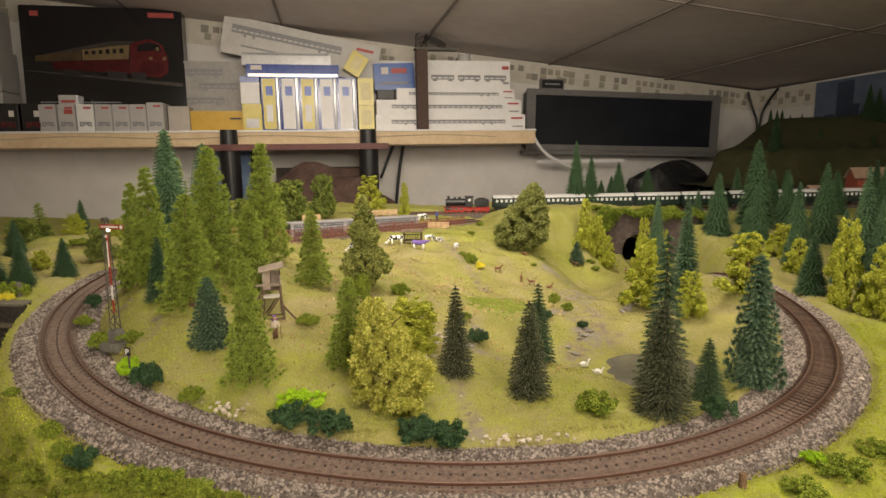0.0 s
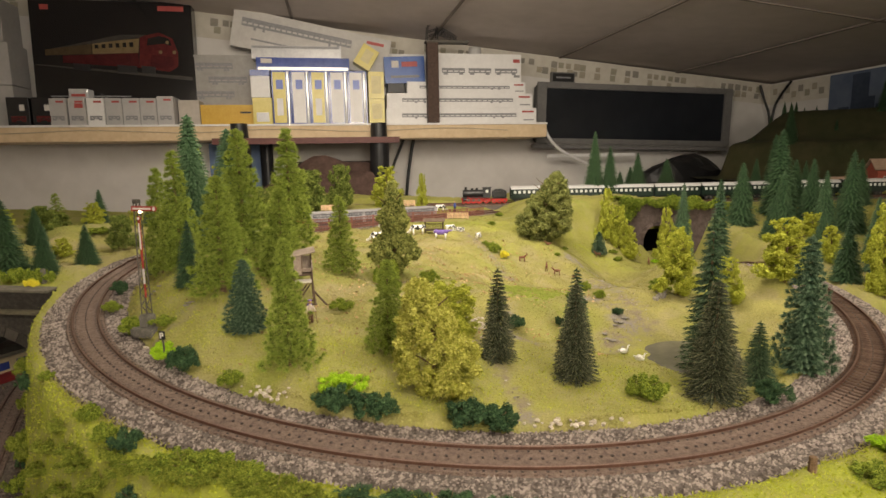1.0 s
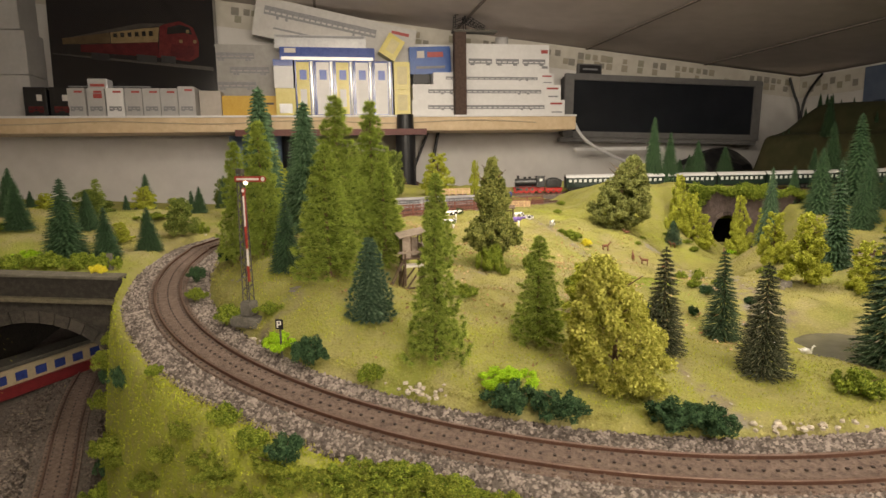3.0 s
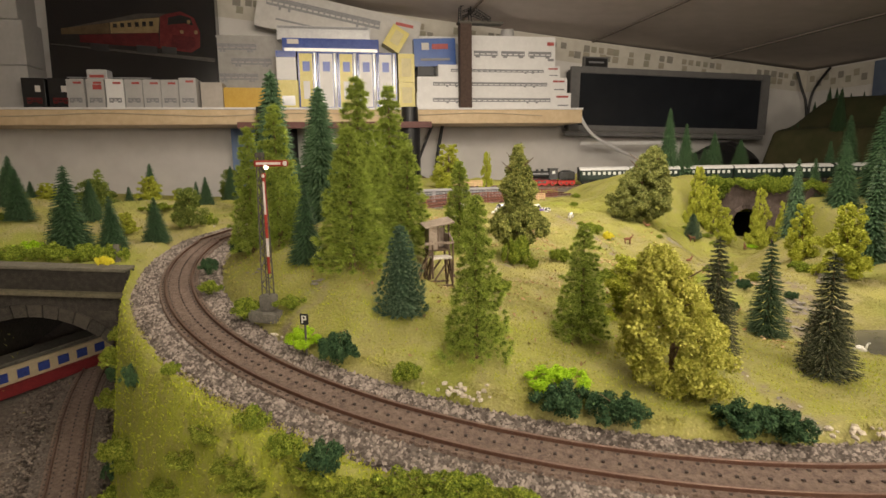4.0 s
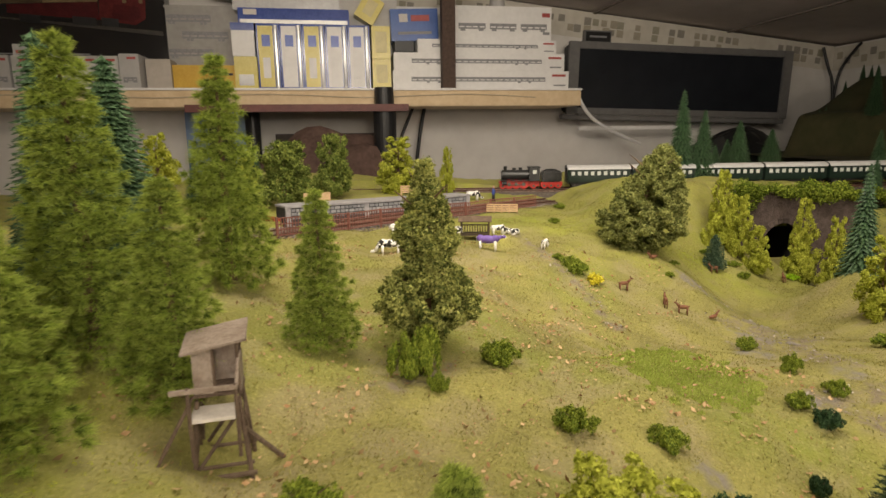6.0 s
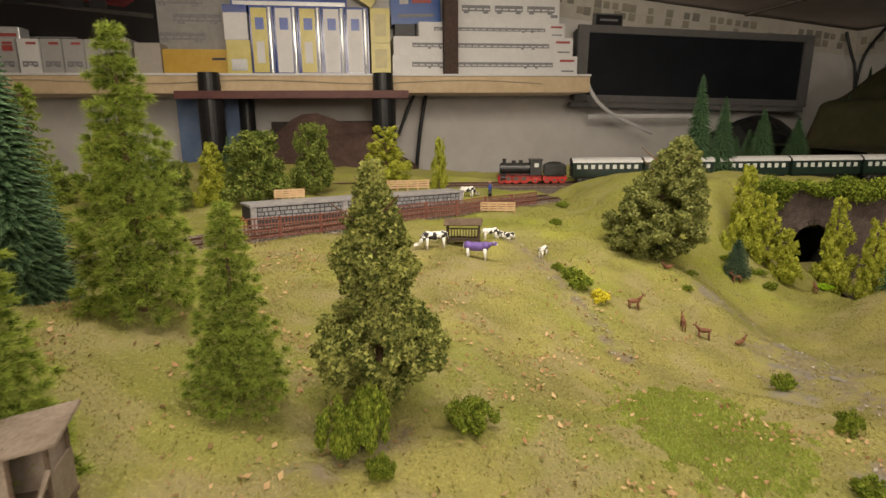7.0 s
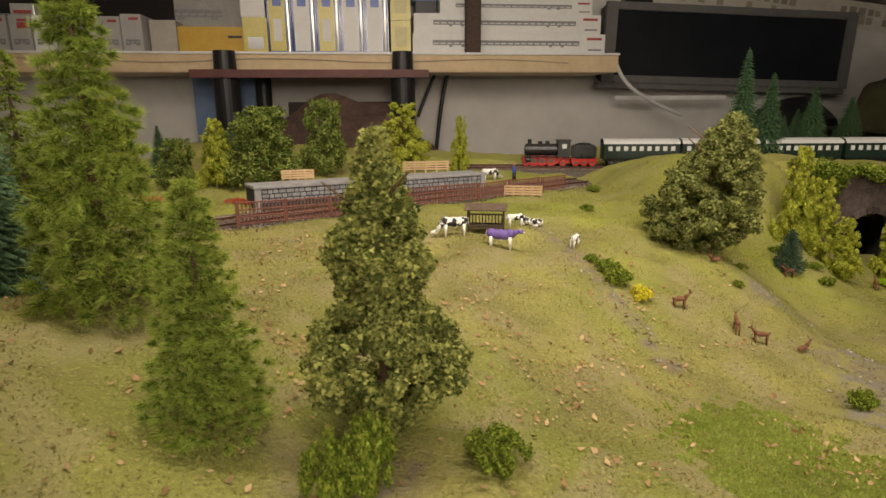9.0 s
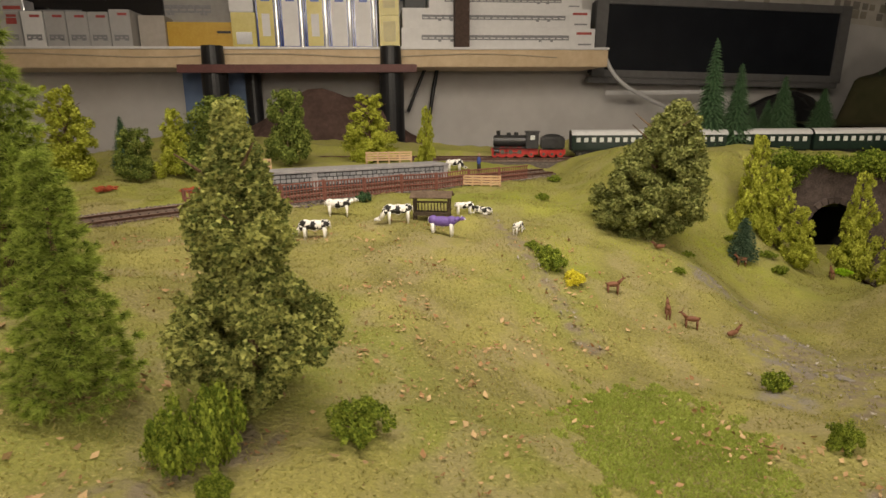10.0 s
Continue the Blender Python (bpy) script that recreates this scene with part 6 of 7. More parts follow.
# ---------- bridge and tunnel mouth ----------
MASONRY = mat("sooty_masonry", (0.022, 0.019, 0.015), (0.065, 0.056, 0.045), 260, 0.9, 0.5, rand=True)
ROCKY = mat("brown_rock_wall", (0.06, 0.043, 0.038), (0.125, 0.095, 0.085), 140, 0.9, 0.6, rand=True)


def arch_wall(thing, x0, x1, z0, z1, cx, rad, spring, thick, material, name="wall"):
    """A wall in the x-z plane with an arched opening through it."""
    bm = bmesh.new()
    arc = [(cx + rad * math.cos(a), spring + rad * math.sin(a)) for a in np.linspace(math.pi, 0, 25)]
    ring = [(x0, z0), (cx - rad, z0)] + arc + [(cx + rad, z0), (x1, z0), (x1, z1), (x0, z1)]
    top = [(x0, z1)] + [(min(max(p[0] + (p[0] - cx) * 0.0, x0), x1), z1) for p in arc] + [(x1, z1)]
    fr, bk = {}, {}
    def vert(store, p, y):
        key = (round(p[0], 6), round(p[1], 6))
        if key not in store:
            store[key] = bm.verts.new((p[0], y, p[1]))
        return store[key]
    quads4 = [[(x0, z0), (cx - rad, z0), (cx - rad, spring), (x0, spring)], [(cx + rad, z0), (x1, z0), (x1, spring), (cx + rad, spring)], [(x0, spring), (cx - rad, spring), (cx - rad, z1), (x0, z1)], [(cx + rad, spring), (x1, spring), (x1, z1), (cx + rad, z1)]]
    for a, b in zip(arc, arc[1:]):
        quads4.append([a, b, (b[0], z1), (a[0], z1)])
    for q in quads4:
        if abs(q[0][0] - q[1][0]) < 1e-7:
            continue
        bm.faces.new([vert(fr, p, 0.0) for p in q])
        bm.faces.new([vert(bk, p, thick) for p in q][::-1])
    for a, b in zip([(cx - rad, z0)] + arc, arc + [(cx + rad, z0)]):
        bm.faces.new([vert(fr, a, 0.0), vert(bk, a, thick), vert(bk, b, thick), vert(fr, b, 0.0)])
    bmesh.ops.recalc_face_normals(bm, faces=bm.faces)
    part(name, bm, material, thing)
    return arc


bridge = empty("stone_bridge", LAND @ pose(0, 0.499, 0), "dark sooty stone bridge with a flat arch over the lower track", "bridge")
arch_wall(bridge, -0.75, -0.358, -0.124, -0.016, -0.452, 0.086, -0.1235, 0.012, MASONRY)
part("cornice", box(-0.75, -0.374, -0.0055, 0.013, -0.0195, -0.0158, 0.0006), mat("mossy_stone", (0.08, 0.072, 0.045), (0.15, 0.13, 0.085), 160, 0.9, 0.4), bridge)
part("parapet", box(-0.75, -0.378, -0.001, 0.010, -0.0158, 0.0005, 0.0005), MASONRY, bridge)
part("coping", box(-0.75, -0.378, -0.003, 0.0115, 0.0005, 0.0028, 0.0006), mat("coping_stone", (0.10, 0.092, 0.07), (0.17, 0.155, 0.12), 160, 0.9, 0.4), bridge)
for i in range(19):
    a0, a1 = math.pi * (0.10 + 0.80 * i / 19), math.pi * (0.10 + 0.80 * (i + 0.9) / 19)
    c = [(-0.452 + r * math.cos(a), -0.1235 + r * math.sin(a)) for r, a in ((0.086, a0), (0.096, a0), (0.096, a1), (0.086, a1))]
    v = [(x, -0.0022, z) for x, z in c] + [(x, 0.001, z) for x, z in c]
    mesh_object("arch_stone", v, [(0, 1, 2, 3), (7, 6, 5, 4), (0, 4, 5, 1), (1, 5, 6, 2), (2, 6, 7, 3), (3, 7, 4, 0)], MASONRY, bridge)
STONEMESH = None
for row in range(11):
    for col in range(26):
        x, z = -0.745 + col * 0.0145 + (row % 2) * 0.007, -0.119 + row * 0.0084
        if math.hypot(x + 0.452, z + 0.1235) < 0.103 or x > -0.372 or z > -0.022:
            continue
        if STONEMESH is None:
            bm = box(-0.0066, 0.0066, -0.0012, 0.001, -0.0037, 0.0037, 0.0007)
            STONEMESH = bpy.data.meshes.new("stone_block")
            bm.to_mesh(STONEMESH)
            bm.free()
            STONEMESH.materials.append(MASONRY)
        ob = new("stone_block", STONEMESH)
        ob.parent = bridge
        ob.location = (x, 0.0002, z)
tube = [(-0.452 + 0.088 * math.cos(a), -0.1235 + 0.088 * math.sin(a)) for a in np.linspace(math.pi, 0, 17)]
v = [(x, 0.012, z) for x, z in tube] + [(x - 0.06, 0.36, z) for x, z in tube]
mesh_object("vault", v, [(i, i + 1, i + 18, i + 17) for i in range(16)] + [tuple(range(17, 34))], MASONRY, bridge)

tunnel = empty("tunnel_portal", LAND @ pose(0.335, 0.972, 0), "brown stone tunnel mouth under a hedge", "tunnel portal")
arch_wall(tunnel, -0.070, 0.10, -0.10, 0.034, -0.009, 0.021, -0.029, 0.010, ROCKY)
for i in range(13):
    a0, a1 = math.pi * (i / 13), math.pi * ((i + 0.9) / 13)
    c = [(-0.009 + r * math.cos(a), -0.029 + r * math.sin(a)) for r, a in ((0.021, a0), (0.027, a0), (0.027, a1), (0.021, a1))]
    v = [(x, -0.0022, z) for x, z in c] + [(x, 0.001, z) for x, z in c]
    mesh_object("arch_stone", v, [(0, 1, 2, 3), (7, 6, 5, 4), (0, 4, 5, 1), (1, 5, 6, 2), (2, 6, 7, 3), (3, 7, 4, 0)], ROCKY, tunnel)
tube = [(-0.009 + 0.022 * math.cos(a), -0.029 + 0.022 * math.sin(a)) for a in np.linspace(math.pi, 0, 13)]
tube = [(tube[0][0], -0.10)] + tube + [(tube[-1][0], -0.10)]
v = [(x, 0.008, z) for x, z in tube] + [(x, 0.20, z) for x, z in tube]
# closed bore with an even near-black lining
mesh_object("bore", v, [(i, i + 1, i + 16, i + 15) for i in range(14)] + [tuple(range(15, 30))], mat("bore_black", (0.02, 0.018, 0.016), None, 100, 0.95), tunnel)

drape = [(x - 0.335, -0.006 - 0.004 * math.sin(x * 190), 0.036 - 0.007 * abs(math.sin(x * 83)), 0.0085 + 0.0025 * math.sin(x * 57)) for x in np.arange(0.268, 0.436, 0.0045)]
drape += [(x - 0.335, -0.005, 0.030 - k * 0.009, 0.0065) for k in range(4) for x in np.arange(0.262, 0.296 - k * 0.006, 0.006)]
hedge = new("ivy", tri_mesh("ivy", leaves(501, drape, 16000, 0.0011), SHRUB))
hedge.parent = tunnel
hedge["label"] = "green hedge hanging over the wall top"

# ---------- trains ----------
LOCOBLACK = mat("locomotive_black", (0.012, 0.012, 0.013), (0.03, 0.03, 0.03), 200, 0.35)
LOCORED = mat("wheel_red", (0.36, 0.02, 0.015), (0.45, 0.03, 0.02), 200, 0.45)
GREEN = mat("coach_green", (0.008, 0.018, 0.013), (0.014, 0.028, 0.02), 200, 0.3)
ROOFW = mat("coach_roof_pale", (0.42, 0.42, 0.42), (0.54, 0.54, 0.54), 150, 0.4)
PANE = mat("coach_window_pale", (0.45, 0.48, 0.46), (0.62, 0.64, 0.60), 120, 0.15)
TRAIN = 0.80


def rail_pose(x):
    i = int(np.argmin(np.abs(MAIN[:, 0] - x)))
    p = LAND @ Vector((MAIN[i, 0], MAIN[i, 1], MAINZ[i]))
    d = MAIN[min(i + 3, len(MAIN) - 1)] - MAIN[max(i - 3, 0)]
    return Matrix.Translation(p) @ pose(0, 0, 0, 0, 0, math.degrees(math.atan2(d[1], d[0]))) @ Matrix.Scale(TRAIN, 4)


def wheel(thing, x, y, r, material, name="wheel"):
    w = part(name, rod((x, y - 0.0011, r), (x, y + 0.0011, r), r, None, 20), material, thing)
    part("tyre", rod((x, y - 0.0013, r), (x, y - 0.0009, r), r * 0.42, None, 12), STEEL, w)


loco = empty("steam_locomotive", rail_pose(0.030), "black model steam locomotive with red wheels", "locomotive")
part("boiler", rod((-0.034, 0, 0.0235), (0.012, 0, 0.0235), 0.0085, None, 24), LOCOBLACK, loco)
part("smokebox_door", rod((-0.0352, 0, 0.0235), (-0.034, 0, 0.0235), 0.0070, None, 20), LOCOBLACK, loco)
part("cab", box(0.012, 0.030, -0.0125, 0.0125, 0.013, 0.0355, 0.0006), LOCOBLACK, loco)
part("cab_roof", box(0.010, 0.032, -0.0135, 0.0135, 0.0355, 0.0375, 0.0009), LOCOBLACK, loco)
part("cab_window", box(0.018, 0.0245, -0.0129, -0.0124, 0.0255, 0.0320), PANE, loco, "pale cab window")
for x, h in ((-0.028, 0.007), (-0.013, 0.004), (-0.002, 0.0045)):
    part("chimney" if h > 0.006 else "dome", rod((x, 0, 0.0305), (x, 0, 0.0315 + h), 0.0034 if h < 0.006 else 0.0026, 0.0030, 14), LOCOBLACK, loco)
part("running_board", box(-0.036, 0.012, -0.0130, 0.0130, 0.0135, 0.0147, 0.0002), LOCOBLACK, loco)
part("frame", box(-0.037, 0.030, -0.0060, 0.0060, 0.004, 0.0135), LOCORED, loco)
part("buffer_beam", box(-0.0385, -0.037, -0.0140, 0.0140, 0.0085, 0.0130), LOCORED, loco)
for x in (-0.022, -0.010, 0.003):
    for y in (-0.0085, 0.0085):
        wheel(loco, x, y, 0.0078, LOCORED)
for x in (-0.033, 0.020):
    for y in (-0.0085, 0.0085):
        wheel(loco, x, y, 0.0048, LOCORED)
part("coupling_rod", box(-0.024, 0.005, -0.0105, -0.0098, 0.0062, 0.0076), STEEL, loco)
part("cylinder", rod((-0.034, -0.0115, 0.0095), (-0.026, -0.0115, 0.0095), 0.0030, None, 14), LOCOBLACK, loco)
tender = empty("tender", rail_pose(0.071), "black model tender behind the steam locomotive", "tender")
part("tank", box(-0.0165, 0.0175, -0.0130, 0.0130, 0.0115, 0.0300, 0.0022), LOCOBLACK, tender)
part("coal", add_ball(bmesh.new(), (0, 0, 0.0300), 0.0130, 0.0095, 0.0035), mat("coal", (0.012, 0.012, 0.012), (0.04, 0.04, 0.04), 500, 0.6, 0.8), tender)
part("frame", box(-0.0180, 0.0190, -0.0095, 0.0095, 0.0045, 0.0115), LOCORED, tender)
for x in (-0.012, 0.0, 0.012):
    for y in (-0.0085, 0.0085):
        wheel(tender, x, y, 0.0050, LOCORED)
first = None
for c in range(8):
    x = 0.133 + c * 0.0895
    if first is None:
        coach = first = empty("passenger_coach", rail_pose(x), "dark green model passenger coach with a pale roof", "railway coach", "coaches of the train")
        part("body", box(-0.053, 0.053, -0.0135, 0.0135, 0.0105, 0.0335, 0.0008), GREEN, coach)
        bm = bmesh.new()
        geo = bmesh.ops.create_cone(bm, cap_ends=True, segments=32, radius1=0.0148, radius2=0.0148, depth=0.1075)["verts"]
        bmesh.ops.transform(bm, matrix=pose(0, 0, 0.0318) @ Matrix.Diagonal((1, 1, 0.50, 1)) @ pose(0, 0, 0, 0, 90, 0), verts=geo)
        bmesh.ops.delete(bm, geom=[v for v in bm.verts if v.co.z < 0.0316], context="VERTS")
        part("roof", bm, ROOFW, coach)
        for i in range(9):
            xx = -0.044 + i * 0.011
            for y in (-0.0136, 0.0136):
                w = part("window", box(xx - 0.0036, xx + 0.0036, y - 0.0004, y + 0.0004, 0.0215, 0.0292, 0.0002), BLACK, coach)
                part("pane", box(xx - 0.0029, xx + 0.0029, y - 0.0006, y + 0.0006, 0.0222, 0.0285), PANE, w)
        part("underframe", box(-0.050, 0.050, -0.0095, 0.0095, 0.0068, 0.0105), LOCOBLACK, coach)
        for e in (-1, 1):
            part("gangway", box(e * 0.053 - 0.0018, e * 0.053 + 0.0018, -0.0055, 0.0055, 0.0105, 0.0345), BLACK, coach)
        for xx in (-0.040, -0.030, 0.030, 0.040):
            for y in (-0.0085, 0.0085):
                wheel(coach, xx, y, 0.0050, LOCOBLACK)
    else:
        copy_thing(first, rail_pose(x) @ Matrix.Scale(1 / TRAIN, 4))

# railcar below the bridge; its colours are darkened to stand in for shade
CREAM = mat("shaded_cream_paint", (0.27, 0.22, 0.14), (0.34, 0.28, 0.18), 150, 0.5)
railcar = empty("railcar", LAND @ pose(-0.502, 0.533, -0.1225, 0, 0, 62) @ Matrix.Scale(0.86, 4), "cream and dark red railcar with blue windows under the bridge", "railcar")
part("lower_body", box(-0.11, 0.11, -0.0145, 0.0145, 0.006, 0.019, 0.001), mat("shaded_red_paint", (0.10, 0.011, 0.013), (0.14, 0.016, 0.017), 150, 0.45), railcar)
part("upper_body", box(-0.11, 0.11, -0.0144, 0.0144, 0.019, 0.036, 0.001), CREAM, railcar)
part("roof", box(-0.108, 0.108, -0.0125, 0.0125, 0.036, 0.0405, 0.0018), STEEL, railcar)
for i in range(11):
    xx = -0.095 + i * 0.019
    part("window", box(xx - 0.0055, xx + 0.0055, -0.0149, -0.0143, 0.0225, 0.0320, 0.0003), mat("shaded_blue_window", (0.02, 0.03, 0.13), (0.03, 0.05, 0.19), 100, 0.2), railcar)
for xx in (-0.08, -0.06, 0.06, 0.08):
    wheel(railcar, xx, -0.0085, 0.005, LOCOBLACK), wheel(railcar, xx, 0.0085, 0.005, LOCOBLACK)

# ---------- hill at the far side ----------
# A terrace with a steep face runs from A towards the side wall; a rounded ridge rises behind it.
HILL_A, HILL_U, HILL_N = Vector((0.925, 2.02)), Vector((0.812, -0.584)), Vector((0.584, 0.812))


def hill_z(x, y):
    p = Vector((x, y)) - HILL_A
    along, back = p.dot(HILL_U), p.dot(HILL_N)
    start = float(smooth(-0.03, 0.01, along))
    terrace = 0.118 * float(smooth(-0.04, 0.02, back)) * start
    ridge = 0.104 * float(smooth(0.04, 0.19, back)) * float(smooth(0.0, 0.16, along))
    return 0.05 + 0.015 * float(smooth(0.6, 1.0, x)) + terrace + ridge


def on_hill(along, back):
    p = HILL_A + HILL_U * along + HILL_N * back
    return p.x, p.y


nx, ny = 72, 84
pts, faces = [], []
for j in range(ny):
    for i in range(nx):
        x, y = 0.50 + 1.08 * i / (nx - 1), 1.165 + 1.25 * j / (ny - 1)
        z = float(hill_z(x, y))
        if i == 0 or j == ny - 1:
            z = -0.2
        pts.append((x, y, z + 0.004 * noise.noise(Vector((x * 14, y * 14, 0)))))
for j in range(ny - 1):
    for i in range(nx - 1):
        x, y = pts[j * nx + i][:2]
        # the sheet ends at the side wall and before the wall behind
        if 0.981 * x + 0.196 * (y - 2.27) < 1.335 and -0.196 * x + 0.981 * (y - 2.27) < -0.03 and not (x < 0.88 and y > 1.5):
            faces.append((j * nx + i, j * nx + i + 1, (j + 1) * nx + i + 1, (j + 1) * nx + i))
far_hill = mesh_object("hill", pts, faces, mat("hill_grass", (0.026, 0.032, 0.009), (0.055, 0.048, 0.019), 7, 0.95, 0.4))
for p in far_hill.data.polygons:
    p.use_smooth = True
tagged(far_hill, "dark green grassy hill at the far corner", "hill", kind="structure")
HILL_FIRS = [(*on_hill(al, bk), h) for al, bk, h in ((0.18, 0.025, 0.122), (0.10, 0.19, 0.030), (0.14, 0.19, 0.045), (0.16, 0.19, 0.037), (0.175, 0.19, 0.037), (0.20, 0.19, 0.017), (0.235, 0.19, 0.02), (0.05, 0.08, 0.016), (0.065, 0.085, 0.02), (0.30, 0.10, 0.035), (0.42, 0.17, 0.105), (0.445, 0.16, 0.095), (0.47, 0.15, 0.105), (0.44, 0.06, 0.04))]
for i, (x, y, h) in enumerate(HILL_FIRS + [(0.69, 1.291, 0.14), (0.74, 1.26, 0.08), (0.92, 1.24, 0.09), (1.0, 1.22, 0.10), (1.07, 1.24, 0.09), (0.64, 1.27, 0.09), (1.13, 1.22, 0.10)]):
    crown, trunk = KINDS["fir_far"][i % 4]
    t = empty("fir_tree", Matrix.Translation((x, y, float(hill_z(x, y)) - 0.004)) @ pose(0, 0, 0, 0, 0, i * 50), "dark fir tree on the far hill", "conifer", "firs on the hill")
    for name, me in (("crown", crown), ("trunk", trunk)):
        ob = new(name, me)
        ob.parent = t
        ob.scale = (h * 1.15, h * 1.15, h)


def house(x, y, turn, w, d, h, label):
    hs = empty("model_house", Matrix.Translation((x, y, float(hill_z(x, y)))) @ pose(0, 0, 0, 0, 0, turn), label, "house")
    brick = mat("red_brick_wall", (0.28, 0.06, 0.035), (0.38, 0.10, 0.06), 200, 0.85, 0.3)
    bm = box(-w / 2, w / 2, -d / 2, d / 2, -0.02, h)
    part("wall", bm, brick, hs)
    v = [(-w / 2, -d / 2, h), (w / 2, -d / 2, h), (w / 2, d / 2, h), (-w / 2, d / 2, h), (-w / 2, 0, h + d * 0.42), (w / 2, 0, h + d * 0.42)]
    mesh_object("gable", v, [(0, 4, 3), (1, 2, 5), (0, 1, 5, 4), (3, 4, 5, 2)], brick, hs)
    for s in (-1, 1):
        bm = box(-w / 2 - 0.005, w / 2 + 0.005, -d * 0.62, 0.0, 0, 0.003, 0.0005, pose(0, 0, h + d * 0.42 + 0.002, 0, 0, 0 if s < 0 else 180) @ pose(0, 0, 0, 40, 0, 0))
        part("roof", bm, mat("tan_roof", (0.30, 0.20, 0.14), (0.40, 0.29, 0.21), 160, 0.85, 0.3), hs)
    for i in range(3):
        xx = -w / 3 + i * w / 3
        win = part("window", box(xx - 0.005, xx + 0.005, -d / 2 - 0.001, -d / 2 + 0.001, h * 0.35, h * 0.75, 0.0003), SIGWHITE, hs)
        part("pane", box(xx - 0.004, xx + 0.004, -d / 2 - 0.0015, -d / 2, h * 0.4, h * 0.7), BLACK, win)
    part("chimney", box(w * 0.2, w * 0.2 + 0.008, -0.004, 0.004, h + d * 0.2, h + d * 0.55), brick, hs)


house(0.985, 1.33, -12, 0.10, 0.06, 0.036, "red brick model station house with a tan roof")
house(0.86, 1.33, -8, 0.045, 0.035, 0.012, "small red brick model shed with a tan roof")

# ---------- boxes on the shelf and the rest of the room ----------
INK = mat("grey_print", (0.20, 0.20, 0.21), (0.30, 0.30, 0.31), 150, 0.5)
REDINK = mat("red_print", (0.36, 0.06, 0.055), (0.44, 0.09, 0.08), 60, 0.45)
GLOSSBLUE = mat("glossy_blue_card", (0.03, 0.06, 0.26), (0.05, 0.09, 0.34), 40, 0.15, spec=0.6)
YELLOW = mat("yellow_card", (0.58, 0.49, 0.11), (0.68, 0.59, 0.18), 40, 0.3)
OCHRE = mat("ochre_card", (0.55, 0.33, 0.03), (0.62, 0.40, 0.05), 40, 0.45)
FOIL = mat("clear_glossy_film", (0.62, 0.63, 0.65), (0.78, 0.79, 0.80), 30, 0.16, spec=0.9, metal=0.45)
GLOSSBLACK = mat("glossy_black_card", (0.010, 0.010, 0.012), (0.018, 0.016, 0.016), 8, 0.18, spec=0.6)
PICTRED = mat("printed_red", (0.07, 0.010, 0.012), (0.12, 0.020, 0.020), 60, 0.25)
PICTCREAM = mat("printed_cream", (0.15, 0.11, 0.055), (0.22, 0.16, 0.085), 60, 0.25)


def panel(thing, name, x0, x1, y, z0, z1, m, label="", t=0.0008):
    return part(name, box(x0, x1, y - t, y, z0, z1), m, thing, label)


def train_print(thing, x0, x1, y, z0, z1, m=INK, label="printed grey train"):
    """A printed side view of a coach: a body band with gaps for windows and a line of wheels."""
    bm = box(x0, x1, y - 0.0008, y, z0 + (z1 - z0) * 0.62, z1)
    add_box(bm, x0, x1, y - 0.0008, y, z0 + (z1 - z0) * 0.25, z0 + (z1 - z0) * 0.45)
    n = max(3, int((x1 - x0) / 0.018))
    for i in range(n + 1):
        x = x0 + (x1 - x0) * i / n
        add_box(bm, max(x0, x - 0.0025), min(x1, x + 0.0025), y - 0.0008, y, z0 + (z1 - z0) * 0.45, z0 + (z1 - z0) * 0.62)
    for i in (0.12, 0.2, 0.8, 0.88):
        x = x0 + (x1 - x0) * i
        add_box(bm, x - 0.004, x + 0.004, y - 0.0008, y, z0, z0 + (z1 - z0) * 0.25)
    part("print", bm, m, thing, label)


big = empty("presentation_box", ROOM @ pose(-1.146, -0.075, SH, -3, 0, 0), "large glossy black box with a red and cream train picture", "box")
part("body", box(-0.243, 0.243, -0.03, 0.03, 0, 0.402, 0.003), GLOSSBLACK, big)
def picture(thing, name, corners, m, y=-0.0306, label=""):
    n = len(corners)
    v = [(x, y, z) for x, z in corners] + [(x, y + 0.0005, z) for x, z in corners]
    f = [tuple(range(n))[::-1], tuple(range(n, 2 * n))] + [(i, (i + 1) % n, n + (i + 1) % n, n + i) for i in range(n)]
    return mesh_object(name, v, f, m, thing, label)


DEEPRED = mat("printed_deep_red", (0.05, 0.008, 0.010), (0.085, 0.013, 0.015), 50, 0.25)
FADED = mat("printed_faded_cream", (0.06, 0.04, 0.022), (0.095, 0.066, 0.036), 50, 0.25)
picture(big, "printed_side", [(-0.155, 0.204), (0.072, 0.190), (0.072, 0.238), (-0.155, 0.226)], DEEPRED, label="printed dark red coach side")
picture(big, "printed_band", [(-0.066, 0.232), (0.072, 0.238), (0.078, 0.284), (-0.066, 0.268)], PICTCREAM, label="printed cream window band")
picture(big, "printed_far_coach", [(-0.205, 0.226), (-0.068, 0.232), (-0.068, 0.266), (-0.205, 0.244)], FADED, label="printed faded coach behind")
picture(big, "printed_roof", [(-0.19, 0.246), (0.078, 0.286), (0.10, 0.296), (0.02, 0.294)], mat("printed_grey_roof", (0.04, 0.036, 0.033), (0.06, 0.054, 0.05), 50, 0.25), -0.0310)
picture(big, "printed_front", [(0.072, 0.190), (0.165, 0.178), (0.192, 0.195), (0.195, 0.240), (0.180, 0.285), (0.140, 0.304), (0.080, 0.290)], PICTRED, label="printed dark red locomotive front")
picture(big, "printed_hood", [(0.105, 0.194), (0.160, 0.186), (0.178, 0.200), (0.176, 0.226), (0.112, 0.232)], DEEPRED, -0.0312)
